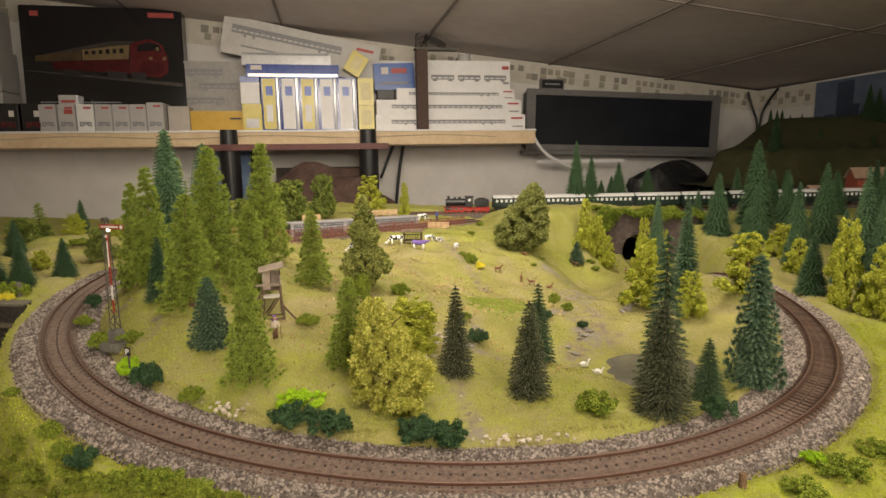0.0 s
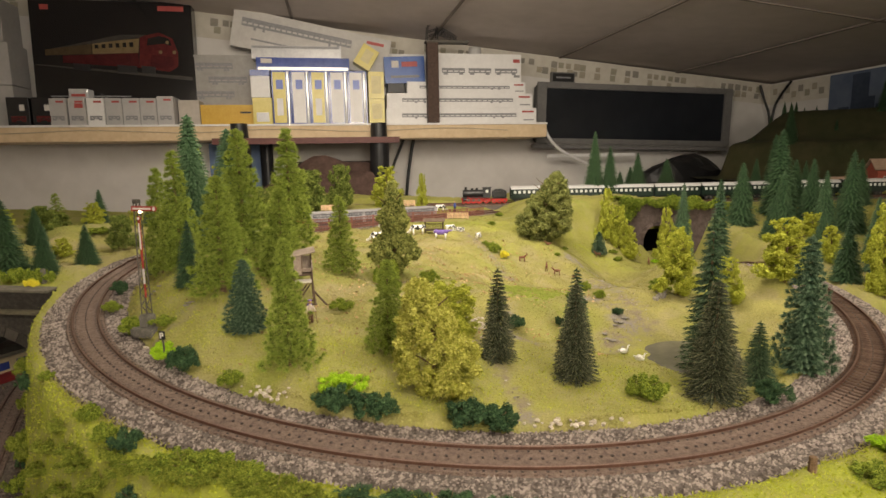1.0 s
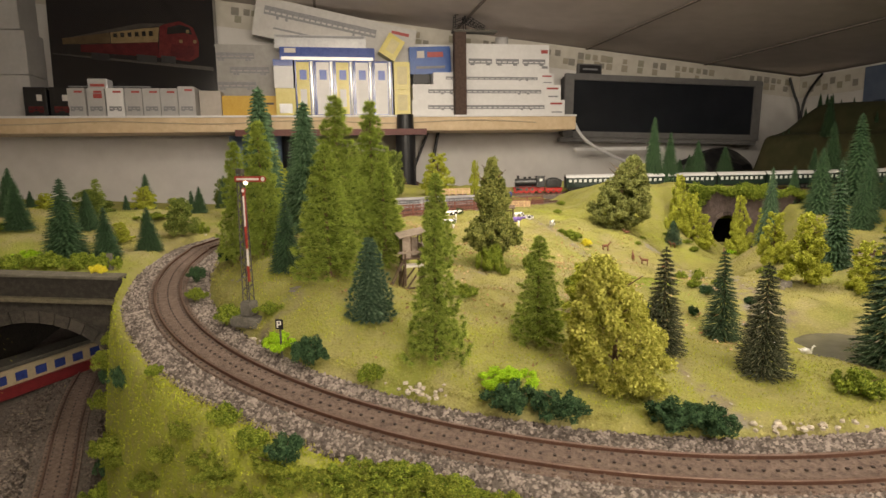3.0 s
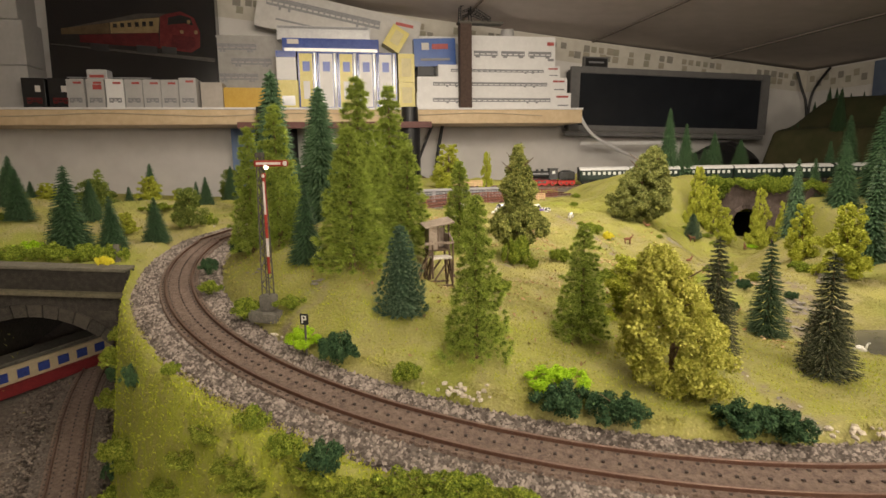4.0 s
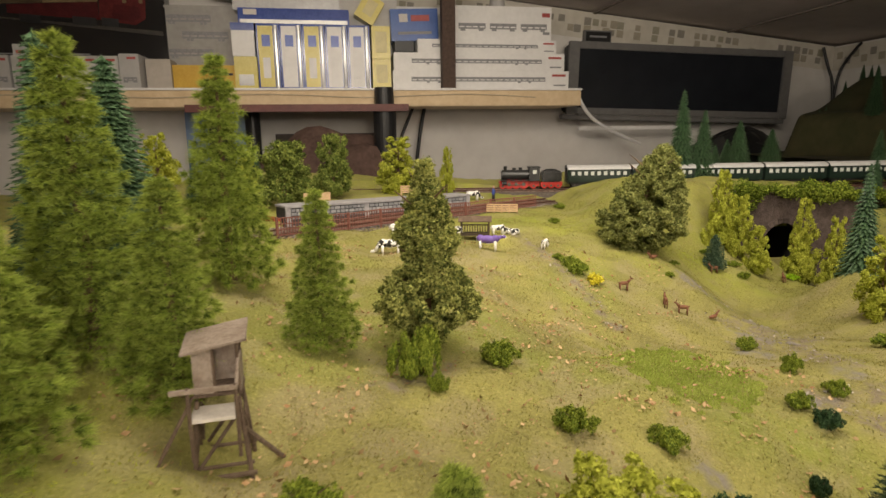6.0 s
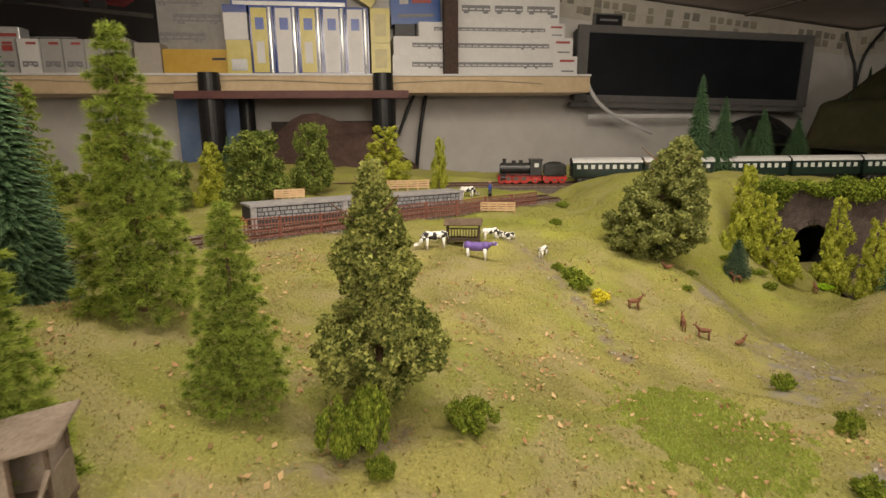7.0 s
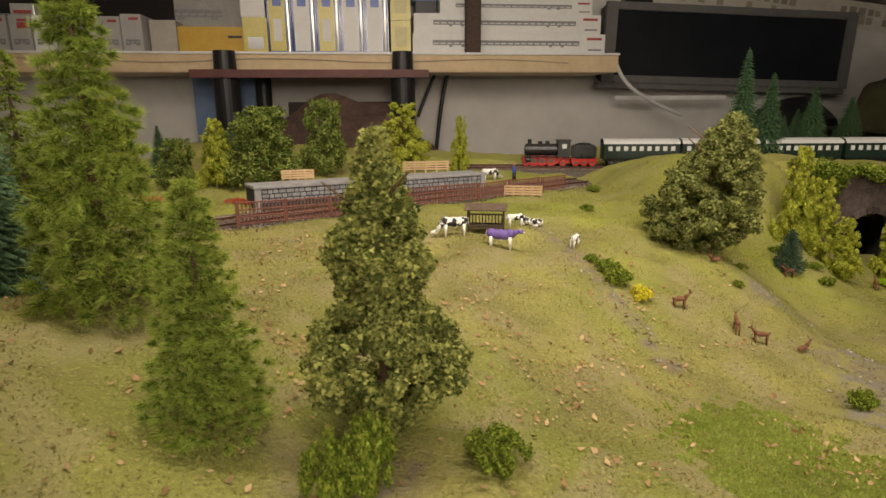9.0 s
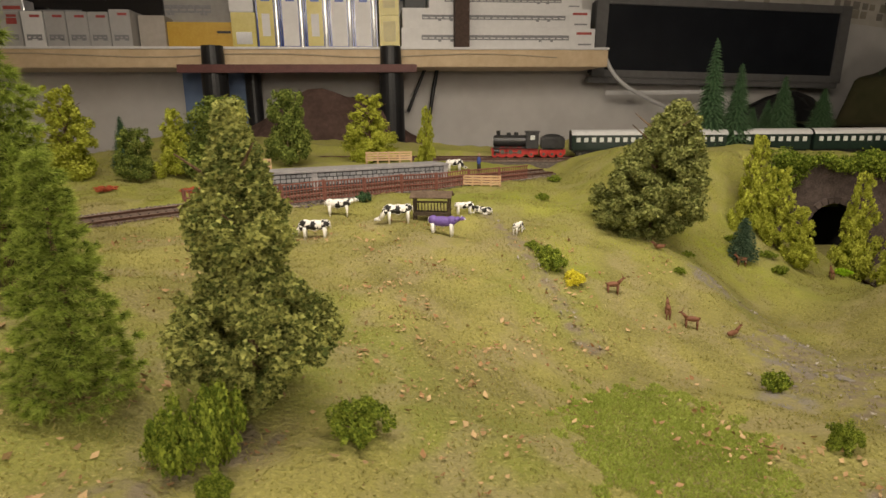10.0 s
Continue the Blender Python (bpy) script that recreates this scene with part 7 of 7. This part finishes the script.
picture(big, "printed_windscreen", [(0.100, 0.262), (0.150, 0.268), (0.176, 0.262), (0.170, 0.284), (0.140, 0.293), (0.104, 0.284)], GLOSSBLACK, -0.0312)
for i in range(6):
    x = -0.058 + i * 0.021
    picture(big, "printed_window", [(x, 0.250 + 0.0012 * i), (x + 0.011, 0.250 + 0.0014 * i), (x + 0.011, 0.262 + 0.002 * i), (x, 0.261 + 0.002 * i)], GLOSSBLACK, -0.0312)
for x, z in ((0.141, 0.241), (0.183, 0.241), (0.163, 0.272)):
    picture(big, "printed_lamp", [(x - 0.005, z - 0.004), (x, z - 0.006), (x + 0.005, z - 0.004), (x + 0.005, z + 0.004), (x, z + 0.006), (x - 0.005, z + 0.004)], PICTCREAM, -0.0318)
for x, w in ((-0.10, 0.026), (0.035, 0.03), (0.10, 0.022)):
    picture(big, "printed_bogie", [(x - w, 0.178 - 0.03 * x), (x + w, 0.174 - 0.03 * x), (x + w, 0.196 - 0.03 * x), (x - w, 0.200 - 0.03 * x)], BLACK, -0.0314)
picture(big, "printed_track", [(-0.235, 0.196), (0.235, 0.150), (0.235, 0.162), (-0.235, 0.199)], mat("printed_grey_track", (0.04, 0.036, 0.032), (0.065, 0.058, 0.05), 60, 0.3), -0.0310)
panel(big, "printed_mark", 0.14, 0.22, -0.0305, 0.372, 0.388, REDINK, "red brand bar")
panel(big, "printed_mark", -0.21, -0.185, -0.0305, 0.368, 0.384, REDINK, "red brand bar")
panel(big, "printed_line", -0.20, 0.04, -0.0305, 0.096, 0.100, INK)


def carton(name, label, u0, u1, v, depth, z0, z1, m, turn=(0, 0, 0), group="", marks=True):
    c = empty(name, ROOM @ pose((u0 + u1) / 2, -v, z0, *turn), label, "box", group)
    w = (u1 - u0) / 2
    part("body", box(-w, w, 0, depth, 0, z1 - z0, 0.0014), m, c)
    return c, w, z1 - z0


for i, (u, m) in enumerate(((-1.290, GREYCARD), (-1.236, GREYCARD), (-1.183, WHITE), (-1.131, GREYCARD), (-1.080, GREYCARD), (-1.030, GREYCARD), (-0.979, GREYCARD))):
    c, w, h = carton("small_carton", "small light model carton with a printed wagon", u - 0.0245, u + 0.0245, 0.20, 0.09, SH, 0.352 + 0.006 * (i == 6), m, (0, 0, (i * 37 % 5) - 2), "small cartons on the shelf")
    train_print(c, -0.017, 0.017, -0.0002, 0.016, 0.030)
    panel(c, "printed_mark", -0.004, 0.018, -0.0002, h - 0.014, h - 0.008, REDINK, "red brand bar")
    if i == 1:
        panel(c, "printed_patch", -0.006, 0.018, -0.0002, h - 0.03, h - 0.016, REDINK)
for u in (-1.40, -1.331):
    c, w, h = carton("small_dark_carton", "small black model carton on the shelf", u - 0.03, u + 0.03, 0.20, 0.09, SH, 0.354, GLOSSBLACK, (0, 0, 4), "dark cartons on the shelf")
    panel(c, "printed_patch", 0.004, 0.018, -0.0002, h - 0.04, h - 0.022, SIGWHITE)
    train_print(c, -0.02, 0.02, -0.0002, 0.012, 0.03, PICTRED)
for j, (u, z) in enumerate(((-1.50, SH), (-1.50, SH + 0.13), (-1.51, SH + 0.26), (-1.62, SH), (-1.63, SH + 0.13))):
    carton("grey_carton", "plain light grey storage carton", u - 0.055, u + 0.065, 0.14, 0.12, z, z + 0.128, GREYCARD, group="storage cartons")
c, w, h = carton("tiny_case", "tiny clear case lying on the small cartons", -1.262, -1.207, 0.18, 0.05, 0.3525, 0.382, FOIL)
panel(c, "label_strip", -0.02, 0.02, -0.0002, 0.006, 0.014, REDINK)
carton("beige_carton", "plain beige carton end on the shelf", -0.95, -0.885, 0.16, 0.10, SH, 0.35, mat("beige_card", (0.42, 0.38, 0.33), (0.50, 0.46, 0.41), 20, 0.6))
c, w, h = carton("ochre_carton", "flat ochre yellow carton on the shelf", -0.884, -0.714, 0.15, 0.10, SH, 0.336, OCHRE)
panel(c, "printed_line", 0.04, 0.075, -0.0002, 0.04, 0.046, BLACK)
c, w, h = carton("coach_carton", "large white carton with three printed coaches", -0.915, -0.640, 0.09, 0.06, SH, 0.505, mat("off_white_card", (0.30, 0.29, 0.27), (0.39, 0.375, 0.355), 14, 0.5))
for k, (x0, z) in enumerate(((-0.13, 0.185), (-0.085, 0.140), (-0.13, 0.092))):
    train_print(c, x0, x0 + 0.125, -0.0002, z, z + 0.026)
c, w, h = carton("leaning_carton", "long white carton leaning tilted on the others", -0.790, -0.262, 0.105, 0.05, 0.485, 0.610, mat("grey_white_card", (0.47, 0.455, 0.435), (0.56, 0.545, 0.52), 20, 0.45), (0, 11, 0))
train_print(c, -0.235, 0.13, -0.0002, 0.062, 0.098)
panel(c, "printed_mark", 0.18, 0.24, -0.0002, 0.098, 0.108, REDINK, "red brand bar")
panel(c, "printed_line", -0.20, -0.02, -0.0002, 0.030, 0.036, INK)
c, w, h = carton("clear_case", "long clear plastic case on top of the cartons", -0.712, -0.42, 0.15, 0.09, 0.4845, 0.527, FOIL, (0, 0, 0))
panel(c, "edge_strip", -0.14, 0.14, -0.0002, 0.034, 0.040, INK)
c, w, h = carton("blue_tray", "glossy dark blue carton lying flat across the upright ones", -0.695, -0.395, 0.185, 0.12, 0.4435, 0.4835, GLOSSBLUE)
panel(c, "label_strip", -0.135, -0.10, -0.0002, 0.022, 0.036, SIGWHITE)
# pale film strip that draws the bright highlight along the tray front
panel(c, "film_edge", -0.145, 0.145, -0.0002, 0.000, 0.010, FOIL)
for i, u in enumerate((-0.620, -0.5575, -0.495, -0.4325, -0.370)):
    c, w, h = carton("upright_carton", "upright glossy carton in white, blue and yellow", u - 0.0305, u + 0.0305, 0.185, 0.12, SH, 0.443, GLOSSBLUE, group="upright cartons on the shelf")
    face = YELLOW if i in (0, 2) else WHITE
    panel(c, "front_panel", -0.026, 0.014, -0.0002, 0.006, h - 0.006, face)
    panel(c, "blue_label", -0.016, 0.006, -0.0012, h - 0.06, h - 0.03, mat("blue_print", (0.06, 0.10, 0.40), (0.09, 0.15, 0.5), 40, 0.3))
    panel(c, "pale_label", -0.016, 0.004, -0.0012, 0.03, 0.085, WHITE)
    bm = rod((0.0215, -0.0008, 0.004), (0.0215, -0.0008, h - 0.004), 0.0055, None, 16)
    part("film_fold", bm, FOIL, c, "shiny folded film edge")
c, w, h = carton("gold_carton", "small golden carton with foil", -0.714, -0.6525, 0.185, 0.10, SH, 0.356, YELLOW)
panel(c, "foil_patch", -0.02, 0.02, -0.0002, 0.01, 0.04, FOIL)
c, w, h = carton("white_blue_carton", "small white carton with a blue top on the golden one", -0.716, -0.656, 0.185, 0.10, 0.3565, 0.4430, WHITE)
part("cap", box(-0.031, 0.031, -0.002, 0.10, 0.068, 0.088, 0.001), GLOSSBLUE, c)
for z0, z1 in ((SH, 0.3515), (0.352, 0.442)):
    c, w, h = carton("yellow_carton", "small square yellow carton with a pale label", -0.334, -0.281, 0.185, 0.10, z0, z1, YELLOW, group="yellow cartons")
    panel(c, "pale_label", -0.016, 0.016, -0.0002, 0.018, h - 0.015, mat("pale_yellow", (0.66, 0.58, 0.28), None, 40, 0.4))
c, w, h = carton("yellow_carton", "small yellow carton tilted on top of the stack", -0.385, -0.325, 0.16, 0.06, 0.462, 0.535, YELLOW, (0, 32, 0), group="yellow cartons")
panel(c, "pale_label", -0.014, 0.016, -0.0002, 0.018, h - 0.012, mat("pale_yellow", (0.66, 0.58, 0.28), None, 40, 0.4))
c, w, h = carton("blue_carton", "blue carton with a red printed mark on the white cartons", -0.272, -0.130, 0.13, 0.08, 0.412, 0.502, mat("blue_card", (0.04, 0.10, 0.34), (0.06, 0.14, 0.42), 30, 0.3), (0, -2, 0))
panel(c, "printed_mark", -0.01, 0.045, -0.0002, 0.055, 0.072, REDINK, "red brand bar")
panel(c, "printed_mark", -0.045, -0.02, -0.0002, 0.053, 0.076, SIGWHITE)
panel(c, "printed_line", -0.05, 0.05, -0.0002, 0.018, 0.026, INK)
c, w, h = carton("black_carton", "small black carton under the blue one", -0.262, -0.205, 0.13, 0.08, 0.3805, 0.411, BLACK)
for u0, u1, v, z0, z1 in ((-0.276, 0.262, 0.185, SH, 0.3215), (-0.272, 0.249, 0.18, 0.322, 0.3720), (-0.200, 0.226, 0.17, 0.3725, 0.4120), (-0.090, 0.214, 0.155, 0.4125, 0.510)):
    c, w, h = carton("long_carton", "long white model train carton with a printed train", u0, u1, v, 0.12, z0, z1, WHITE, group="long white cartons")
    if h < 0.08:
        train_print(c, -w * 0.80, w * 0.72, -0.0002, h * 0.34, h * 0.66, INK)
    else:
        for k in range(3):
            train_print(c, -w * 0.9 + k * w * 0.63, -w * 0.36 + k * w * 0.63, -0.0002, 0.026, 0.048, INK)
    panel(c, "printed_mark", w * 0.80, w * 0.96, -0.0002, h * 0.70, h * 0.82, REDINK, "red brand bar")
    panel(c, "printed_line", w * 0.82, w * 0.96, -0.0002, h * 0.18, h * 0.26, INK)
carton("white_carton", "white carton standing behind the long ones", -0.30, 0.245, 0.045, 0.04, SH, 0.525, WHITE)

# loading crane model
RUST = mat("rusty_brown_paint", (0.055, 0.034, 0.026), (0.10, 0.062, 0.047), 120, 0.75, 0.3)
crane = empty("model_crane", ROOM @ pose(-0.117, -0.205, SH), "rust-brown model tower with a black lattice boom on the shelf", "model crane")
part("tower", box(-0.019, 0.019, -0.018, 0.018, 0, 0.265, 0.001), RUST, crane)
part("deck", box(-0.024, 0.125, -0.02, 0.02, 0.265, 0.272, 0.001), STEEL, crane)
bm = bmesh.new()
for sx, sy in ((-0.018, -0.018), (0.018, -0.018), (-0.018, 0.018), (0.018, 0.018)):
    add_rod(bm, (sx, sy, 0.27), (sx * 0.8, sy * 0.8, 0.335), 0.0016, None, 5)
for z in (0.285, 0.30, 0.315, 0.33):
    for a, b in (((-0.017, -0.017), (0.017, -0.017)), ((-0.017, 0.017), (0.017, 0.017)), ((-0.017, -0.017), (-0.017, 0.017))):
        add_rod(bm, (*a, z), (*b, z + 0.012), 0.0011, None, 4)
part("lattice_head", bm, BLACK, crane)
bm = bmesh.new()
for y in (-0.012, 0.012):
    add_rod(bm, (0.012, y, 0.325), (0.085, y, 0.285), 0.0013, None, 5)
    add_rod(bm, (0.012, y, 0.300), (0.085, y, 0.272), 0.0013, None, 5)
    for i in range(7):
        k0, k1 = i / 7, (i + 1) / 7
        add_rod(bm, (0.012 + 0.073 * k0, y, 0.325 - 0.04 * k0), (0.012 + 0.073 * k1, y, 0.300 - 0.028 * k1), 0.0009, None, 4)
        add_rod(bm, (0.012 + 0.073 * k0, y, 0.300 - 0.028 * k0), (0.012 + 0.073 * k1, y, 0.325 - 0.04 * k1), 0.0009, None, 4)
part("lattice_boom", bm, BLACK, crane)
cup = empty("grey_cup", ROOM @ pose(0.055, -0.11, 0.5105), "small grey round cup on the cartons", "cup")
part("shell", rod((0, 0, 0), (0, 0, 0.028), 0.024, 0.022, 20), GREYCARD, cup)

# television and things round it
tv = empty("television", ROOM @ pose(0.706, -0.07, 0.298, 0, 1.6, 0), "flat television with a grey frame and a black screen, switched off", "television")
SILVER = mat("tv_silver", (0.13, 0.127, 0.124), (0.165, 0.162, 0.158), 20, 0.5)
part("back_shell", box(-0.40, 0.40, -0.01, 0.05, -0.105, 0.110, 0.006), BLACK, tv)
for x0, x1, z0, z1 in ((-0.408, -0.372, -0.112, 0.116), (0.374, 0.408, -0.112, 0.116), (-0.372, 0.374, 0.094, 0.116), (-0.372, 0.374, -0.112, -0.090)):
    part("frame_bar", box(x0, x1, -0.022, -0.008, z0, z1, 0.002), SILVER, tv)
part("screen", box(-0.372, 0.374, -0.014, -0.009, -0.090, 0.094), mat("dark_screen", (0.012, 0.014, 0.018), (0.018, 0.020, 0.025), 4, 0.25, spec=0.35), tv)
part("lower_bar", box(-0.42, 0.40, -0.020, 0.010, -0.128, -0.113, 0.002), SILVER, tv)
bar = empty("curtain_rail", ROOM @ pose(0.52, -0.09, 0.151), "thin white rail below the television", "rail")
part("tube", box(-0.18, 0.18, -0.008, 0.008, -0.006, 0.006, 0.002), WHITE, bar)
plaque = empty("name_plate", ROOM @ pose(0.428, -0.012, 0.43, 0, 1.5, 0), "small dark plate with a pale rim on the wall", "plate")
part("rim", box(-0.048, 0.048, -0.008, 0.010, 0, 0.040, 0.001), SILVER, plaque)
part("face", box(-0.043, 0.043, -0.010, -0.008, 0.005, 0.035), BLACK, plaque)
part("writing", box(-0.030, 0.030, -0.0108, -0.010, 0.017, 0.023), INK, plaque)
for name, label, m, pts, r in (
    ("white_cable", "white cable hanging from the shelf end", WHITE, [(0.283, -0.22, 0.240), (0.305, -0.21, 0.205), (0.36, -0.19, 0.165), (0.45, -0.16, 0.128), (0.545, -0.12, 0.098)], 0.0055),
    ("shelf_cable", "thin pale cable running along the shelf edge", mat("pale_cable", (0.55, 0.45, 0.32), None, 30, 0.5), [(-2.0, -0.233, 0.24)] + [(-1.9 + i * 0.17, -0.2325, 0.247 + 0.007 * math.sin(i * 1.9)) for i in range(13)], 0.0016),
    ("black_cable", "black cable hanging behind the layout", BLACK, [(-0.20, -0.06, 0.23), (-0.235, -0.06, 0.15), (-0.255, -0.06, 0.10)], 0.005),
    ("corner_cable", "dark cable hanging from the ceiling in the corner", BLACK, [(1.285, -0.03, 0.425), (1.30, -0.04, 0.36), (1.325, -0.05, 0.30), (1.328, -0.05, 0.20)], 0.005),
    ("corner_cable", "dark cable hanging from the ceiling in the corner", BLACK, [(1.352, -0.12, 0.43), (1.345, -0.07, 0.38), (1.331, -0.05, 0.31), (1.328, -0.05, 0.20)], 0.005),
    ("black_cable", "black cable hanging behind the layout", BLACK, [(-0.165, -0.06, 0.23), (-0.19, -0.06, 0.12), (-0.20, -0.06, 0.0)], 0.006)):
    cu = bpy.data.curves.new(name, "CURVE")
    cu.dimensions, cu.bevel_depth, cu.bevel_resolution = "3D", r, 3
    sp = cu.splines.new("NURBS")
    sp.points.add(len(pts) - 1)
    for p, q in zip(sp.points, pts):
        p.co = (*q, 1)
    sp.use_endpoint_u, sp.order_u = True, 3
    cu.materials.append(m)
    ob = new(name, cu)
    ob.matrix_world = ROOM
    tagged(ob, label, "cable")

# posts, beam, and what stands under the shelf
for u in (-0.752, -0.309):
    p = empty("black_post", ROOM @ pose(u, -0.25, FL), "black round post carrying the shelf beam", "post", "posts under the shelf")
    part("pipe", rod((0, 0, 0), (0, 0, 0.218 - FL), 0.032, None, 24), BLACK, p)
    part("cap", rod((0, -0.0, 0.218 - FL), (0, -0.0, 0.268 - FL), 0.028, 0.026, 24), BLACK, p)
p = empty("black_post", ROOM @ pose(-0.69, -0.08, FL), "black round post in the shade under the shelf", "post", "posts under the shelf")
part("pipe", rod((0, 0, 0), (0, 0, 0.216 - FL), 0.022, None, 20), BLACK, p)
beam = empty("cross_beam", ROOM, "dark red-brown steel beam under the shelf", "beam")
part("web", box(-0.83, -0.245, -0.290, -0.270, 0.202, 0.2215, 0.001), mat("oxide_red_paint", (0.10, 0.03, 0.026), (0.15, 0.05, 0.04), 40, 0.5), beam)
blue = empty("sky_picture", ROOM @ pose(-0.80, -0.05, 0.0), "blue sky picture panel leaning on the wall", "picture")
part("panel", box(-0.085, 0.085, -0.01, 0.01, -0.10, 0.213, 0.001), mat("sky_print", (0.10, 0.17, 0.34), (0.20, 0.28, 0.44), 6, 0.6), blue)
cave = empty("unfinished_mountain", ROOM @ pose(-0.47, -0.22, -0.05), "brown papier-mache mountain shell with a dark hollow", "model mountain")
bm = bmesh.new()
bmesh.ops.create_icosphere(bm, subdivisions=4, radius=1)
for v in bm.verts:
    v.co *= 1 + 0.18 * noise.noise(v.co * 2.2)
bmesh.ops.scale(bm, vec=(0.25, 0.10, 0.20), verts=bm.verts)
part("shell", bm, mat("brown_plaster", (0.075, 0.045, 0.036), (0.13, 0.08, 0.065), 25, 0.9, 0.4), cave)
hollow = empty("dark_board", ROOM @ pose(-0.43, -0.03, -0.2), "dark brown board standing against the wall", "board")
part("sheet", box(-0.20, 0.115, -0.012, 0.012, 0, 0.345, 0.001), mat("dark_board", (0.05, 0.04, 0.035), (0.08, 0.065, 0.055), 20, 0.8), hollow)
bag = empty("black_bag", ROOM @ pose(0.86, -0.16, 0.02), "black soft bag in the corner below the television", "bag")
bm = bmesh.new()
bmesh.ops.create_icosphere(bm, subdivisions=3, radius=1)
for v in bm.verts:
    v.co *= 1 + 0.22 * noise.noise(v.co * 1.7 + Vector((3, 0, 0)))
bmesh.ops.scale(bm, vec=(0.19, 0.07, 0.125), verts=bm.verts)
part("sack", bm, BLACK, bag)

# wallpaper border under the ceiling, ceiling joints, far corner
BORDER = mat("border_paper", (0.52, 0.49, 0.42), (0.62, 0.59, 0.52), 10, 0.8)
border = mesh_object("border_trim", [ROOM @ Vector(v) for v in ((UL, -0.0015, ceiling_z(UL) - 0.085), (UR - 0.002, -0.0015, ceiling_z(UR) - 0.085), (UR - 0.002, -0.0015, ceiling_z(UR) - 0.001), (UL, -0.0015, ceiling_z(UL) - 0.001), (UL, 0.0, ceiling_z(UL) - 0.085), (UR - 0.002, 0.0, ceiling_z(UR) - 0.085), (UR - 0.002, 0.0, ceiling_z(UR) - 0.001), (UL, 0.0, ceiling_z(UL) - 0.001))], [(0, 1, 2, 3), (7, 6, 5, 4), (0, 4, 5, 1), (1, 5, 6, 2), (2, 6, 7, 3), (3, 7, 4, 0)], BORDER)
tagged(border, "pale wallpaper border with small squares under the ceiling", "wallpaper border", kind="structure")
rng = random.Random(21)
TILES = [mat("border_square_%s" % n, c, None, 40, 0.8) for n, c in (("sand", (0.40, 0.36, 0.28)), ("grey", (0.30, 0.28, 0.24)), ("olive", (0.36, 0.34, 0.26)))]
u = UL + 0.03
while u < UR - 0.05:
    for z in (0.018, 0.044):
        if rng.random() < 0.62:
            s = rng.uniform(0.018, 0.026)
            zc = ceiling_z(u) - z - 0.012
            bm = box(-s / 2, s / 2, -0.0012, 0, -s / 2, s / 2)
            sq = part("border_square", bm, rng.choice(TILES), border)
            sq.matrix_world = ROOM @ pose(u + rng.uniform(-0.006, 0.006), -0.0016, zc, 0, 5.85, 0)
    u += 0.031
JOINT = mat("ceiling_joint", (0.24, 0.20, 0.175), None, 20, 0.8)
for u in (-1.6, -1.08, -0.58, -0.09, 0.42, 0.92):
    bm = box(-0.004, 0.004, VF, 0.0, -0.004, 0.0)
    ob = part("ceiling_joint", bm, JOINT, bpy.data.objects["ceiling"])
    ob.matrix_world = ROOM @ pose(u, 0, ceiling_z(u) - 0.0005, 0, 5.85, 0)
for v in (-0.9, -2.1):
    bm = box(-2.3, 1.36, -0.003, 0.003, -0.003, 0)
    ob = part("ceiling_joint", bm, JOINT, bpy.data.objects["ceiling"])
    ob.matrix_world = ROOM @ pose(0, v, ceiling_z(0) - 0.0008, 0, 5.85, 0)
# painted dusk landscape on the side wall beyond the hill
SKY = mat("dusk_sky_paint", (0.07, 0.10, 0.17), (0.13, 0.16, 0.22), 5, 0.9)
FAR = mat("dusk_blue_paint", (0.03, 0.045, 0.075), (0.05, 0.065, 0.10), 20, 0.9)
bdrop = mesh_object("backdrop", [], [], SKY)
bm = box(1.352, 1.356, -1.6, -0.31, 0.10, 0.425)
bm.to_mesh(bdrop.data)
bm.free()
bdrop.matrix_world = ROOM
tagged(bdrop, "painted dark blue dusk landscape on the side wall", "backdrop", kind="structure")
part("painted_tower", box(1.349, 1.352, -0.475, -0.41, 0.22, 0.415), FAR, bdrop)
rng = random.Random(31)
for i in range(16):
    v = -0.32 - i * 0.05
    part("painted_tree", box(1.3495, 1.352, v - 0.03, v + 0.012, 0.22, 0.30 + 0.05 * rng.random()), FAR, bdrop)
side = mesh_object("border_trim", [], [], BORDER)
bm = box(1.3575, 1.3595, -0.31, -0.003, ceiling_z(1.36) - 0.085, ceiling_z(1.36) - 0.006)
bm.to_mesh(side.data)
bm.free()
side.matrix_world = ROOM
tagged(side, "pale wallpaper border on the side wall", "wallpaper border", kind="structure")
for i in range(8):
    sq = part("border_square", box(1.356, 1.3574, -0.0115, 0.0115, -0.012, 0.012), TILES[i % 3], side)
    sq.location = (0, -0.03 - i * 0.034, ceiling_z(1.36) - 0.035 - 0.02 * (i % 2))
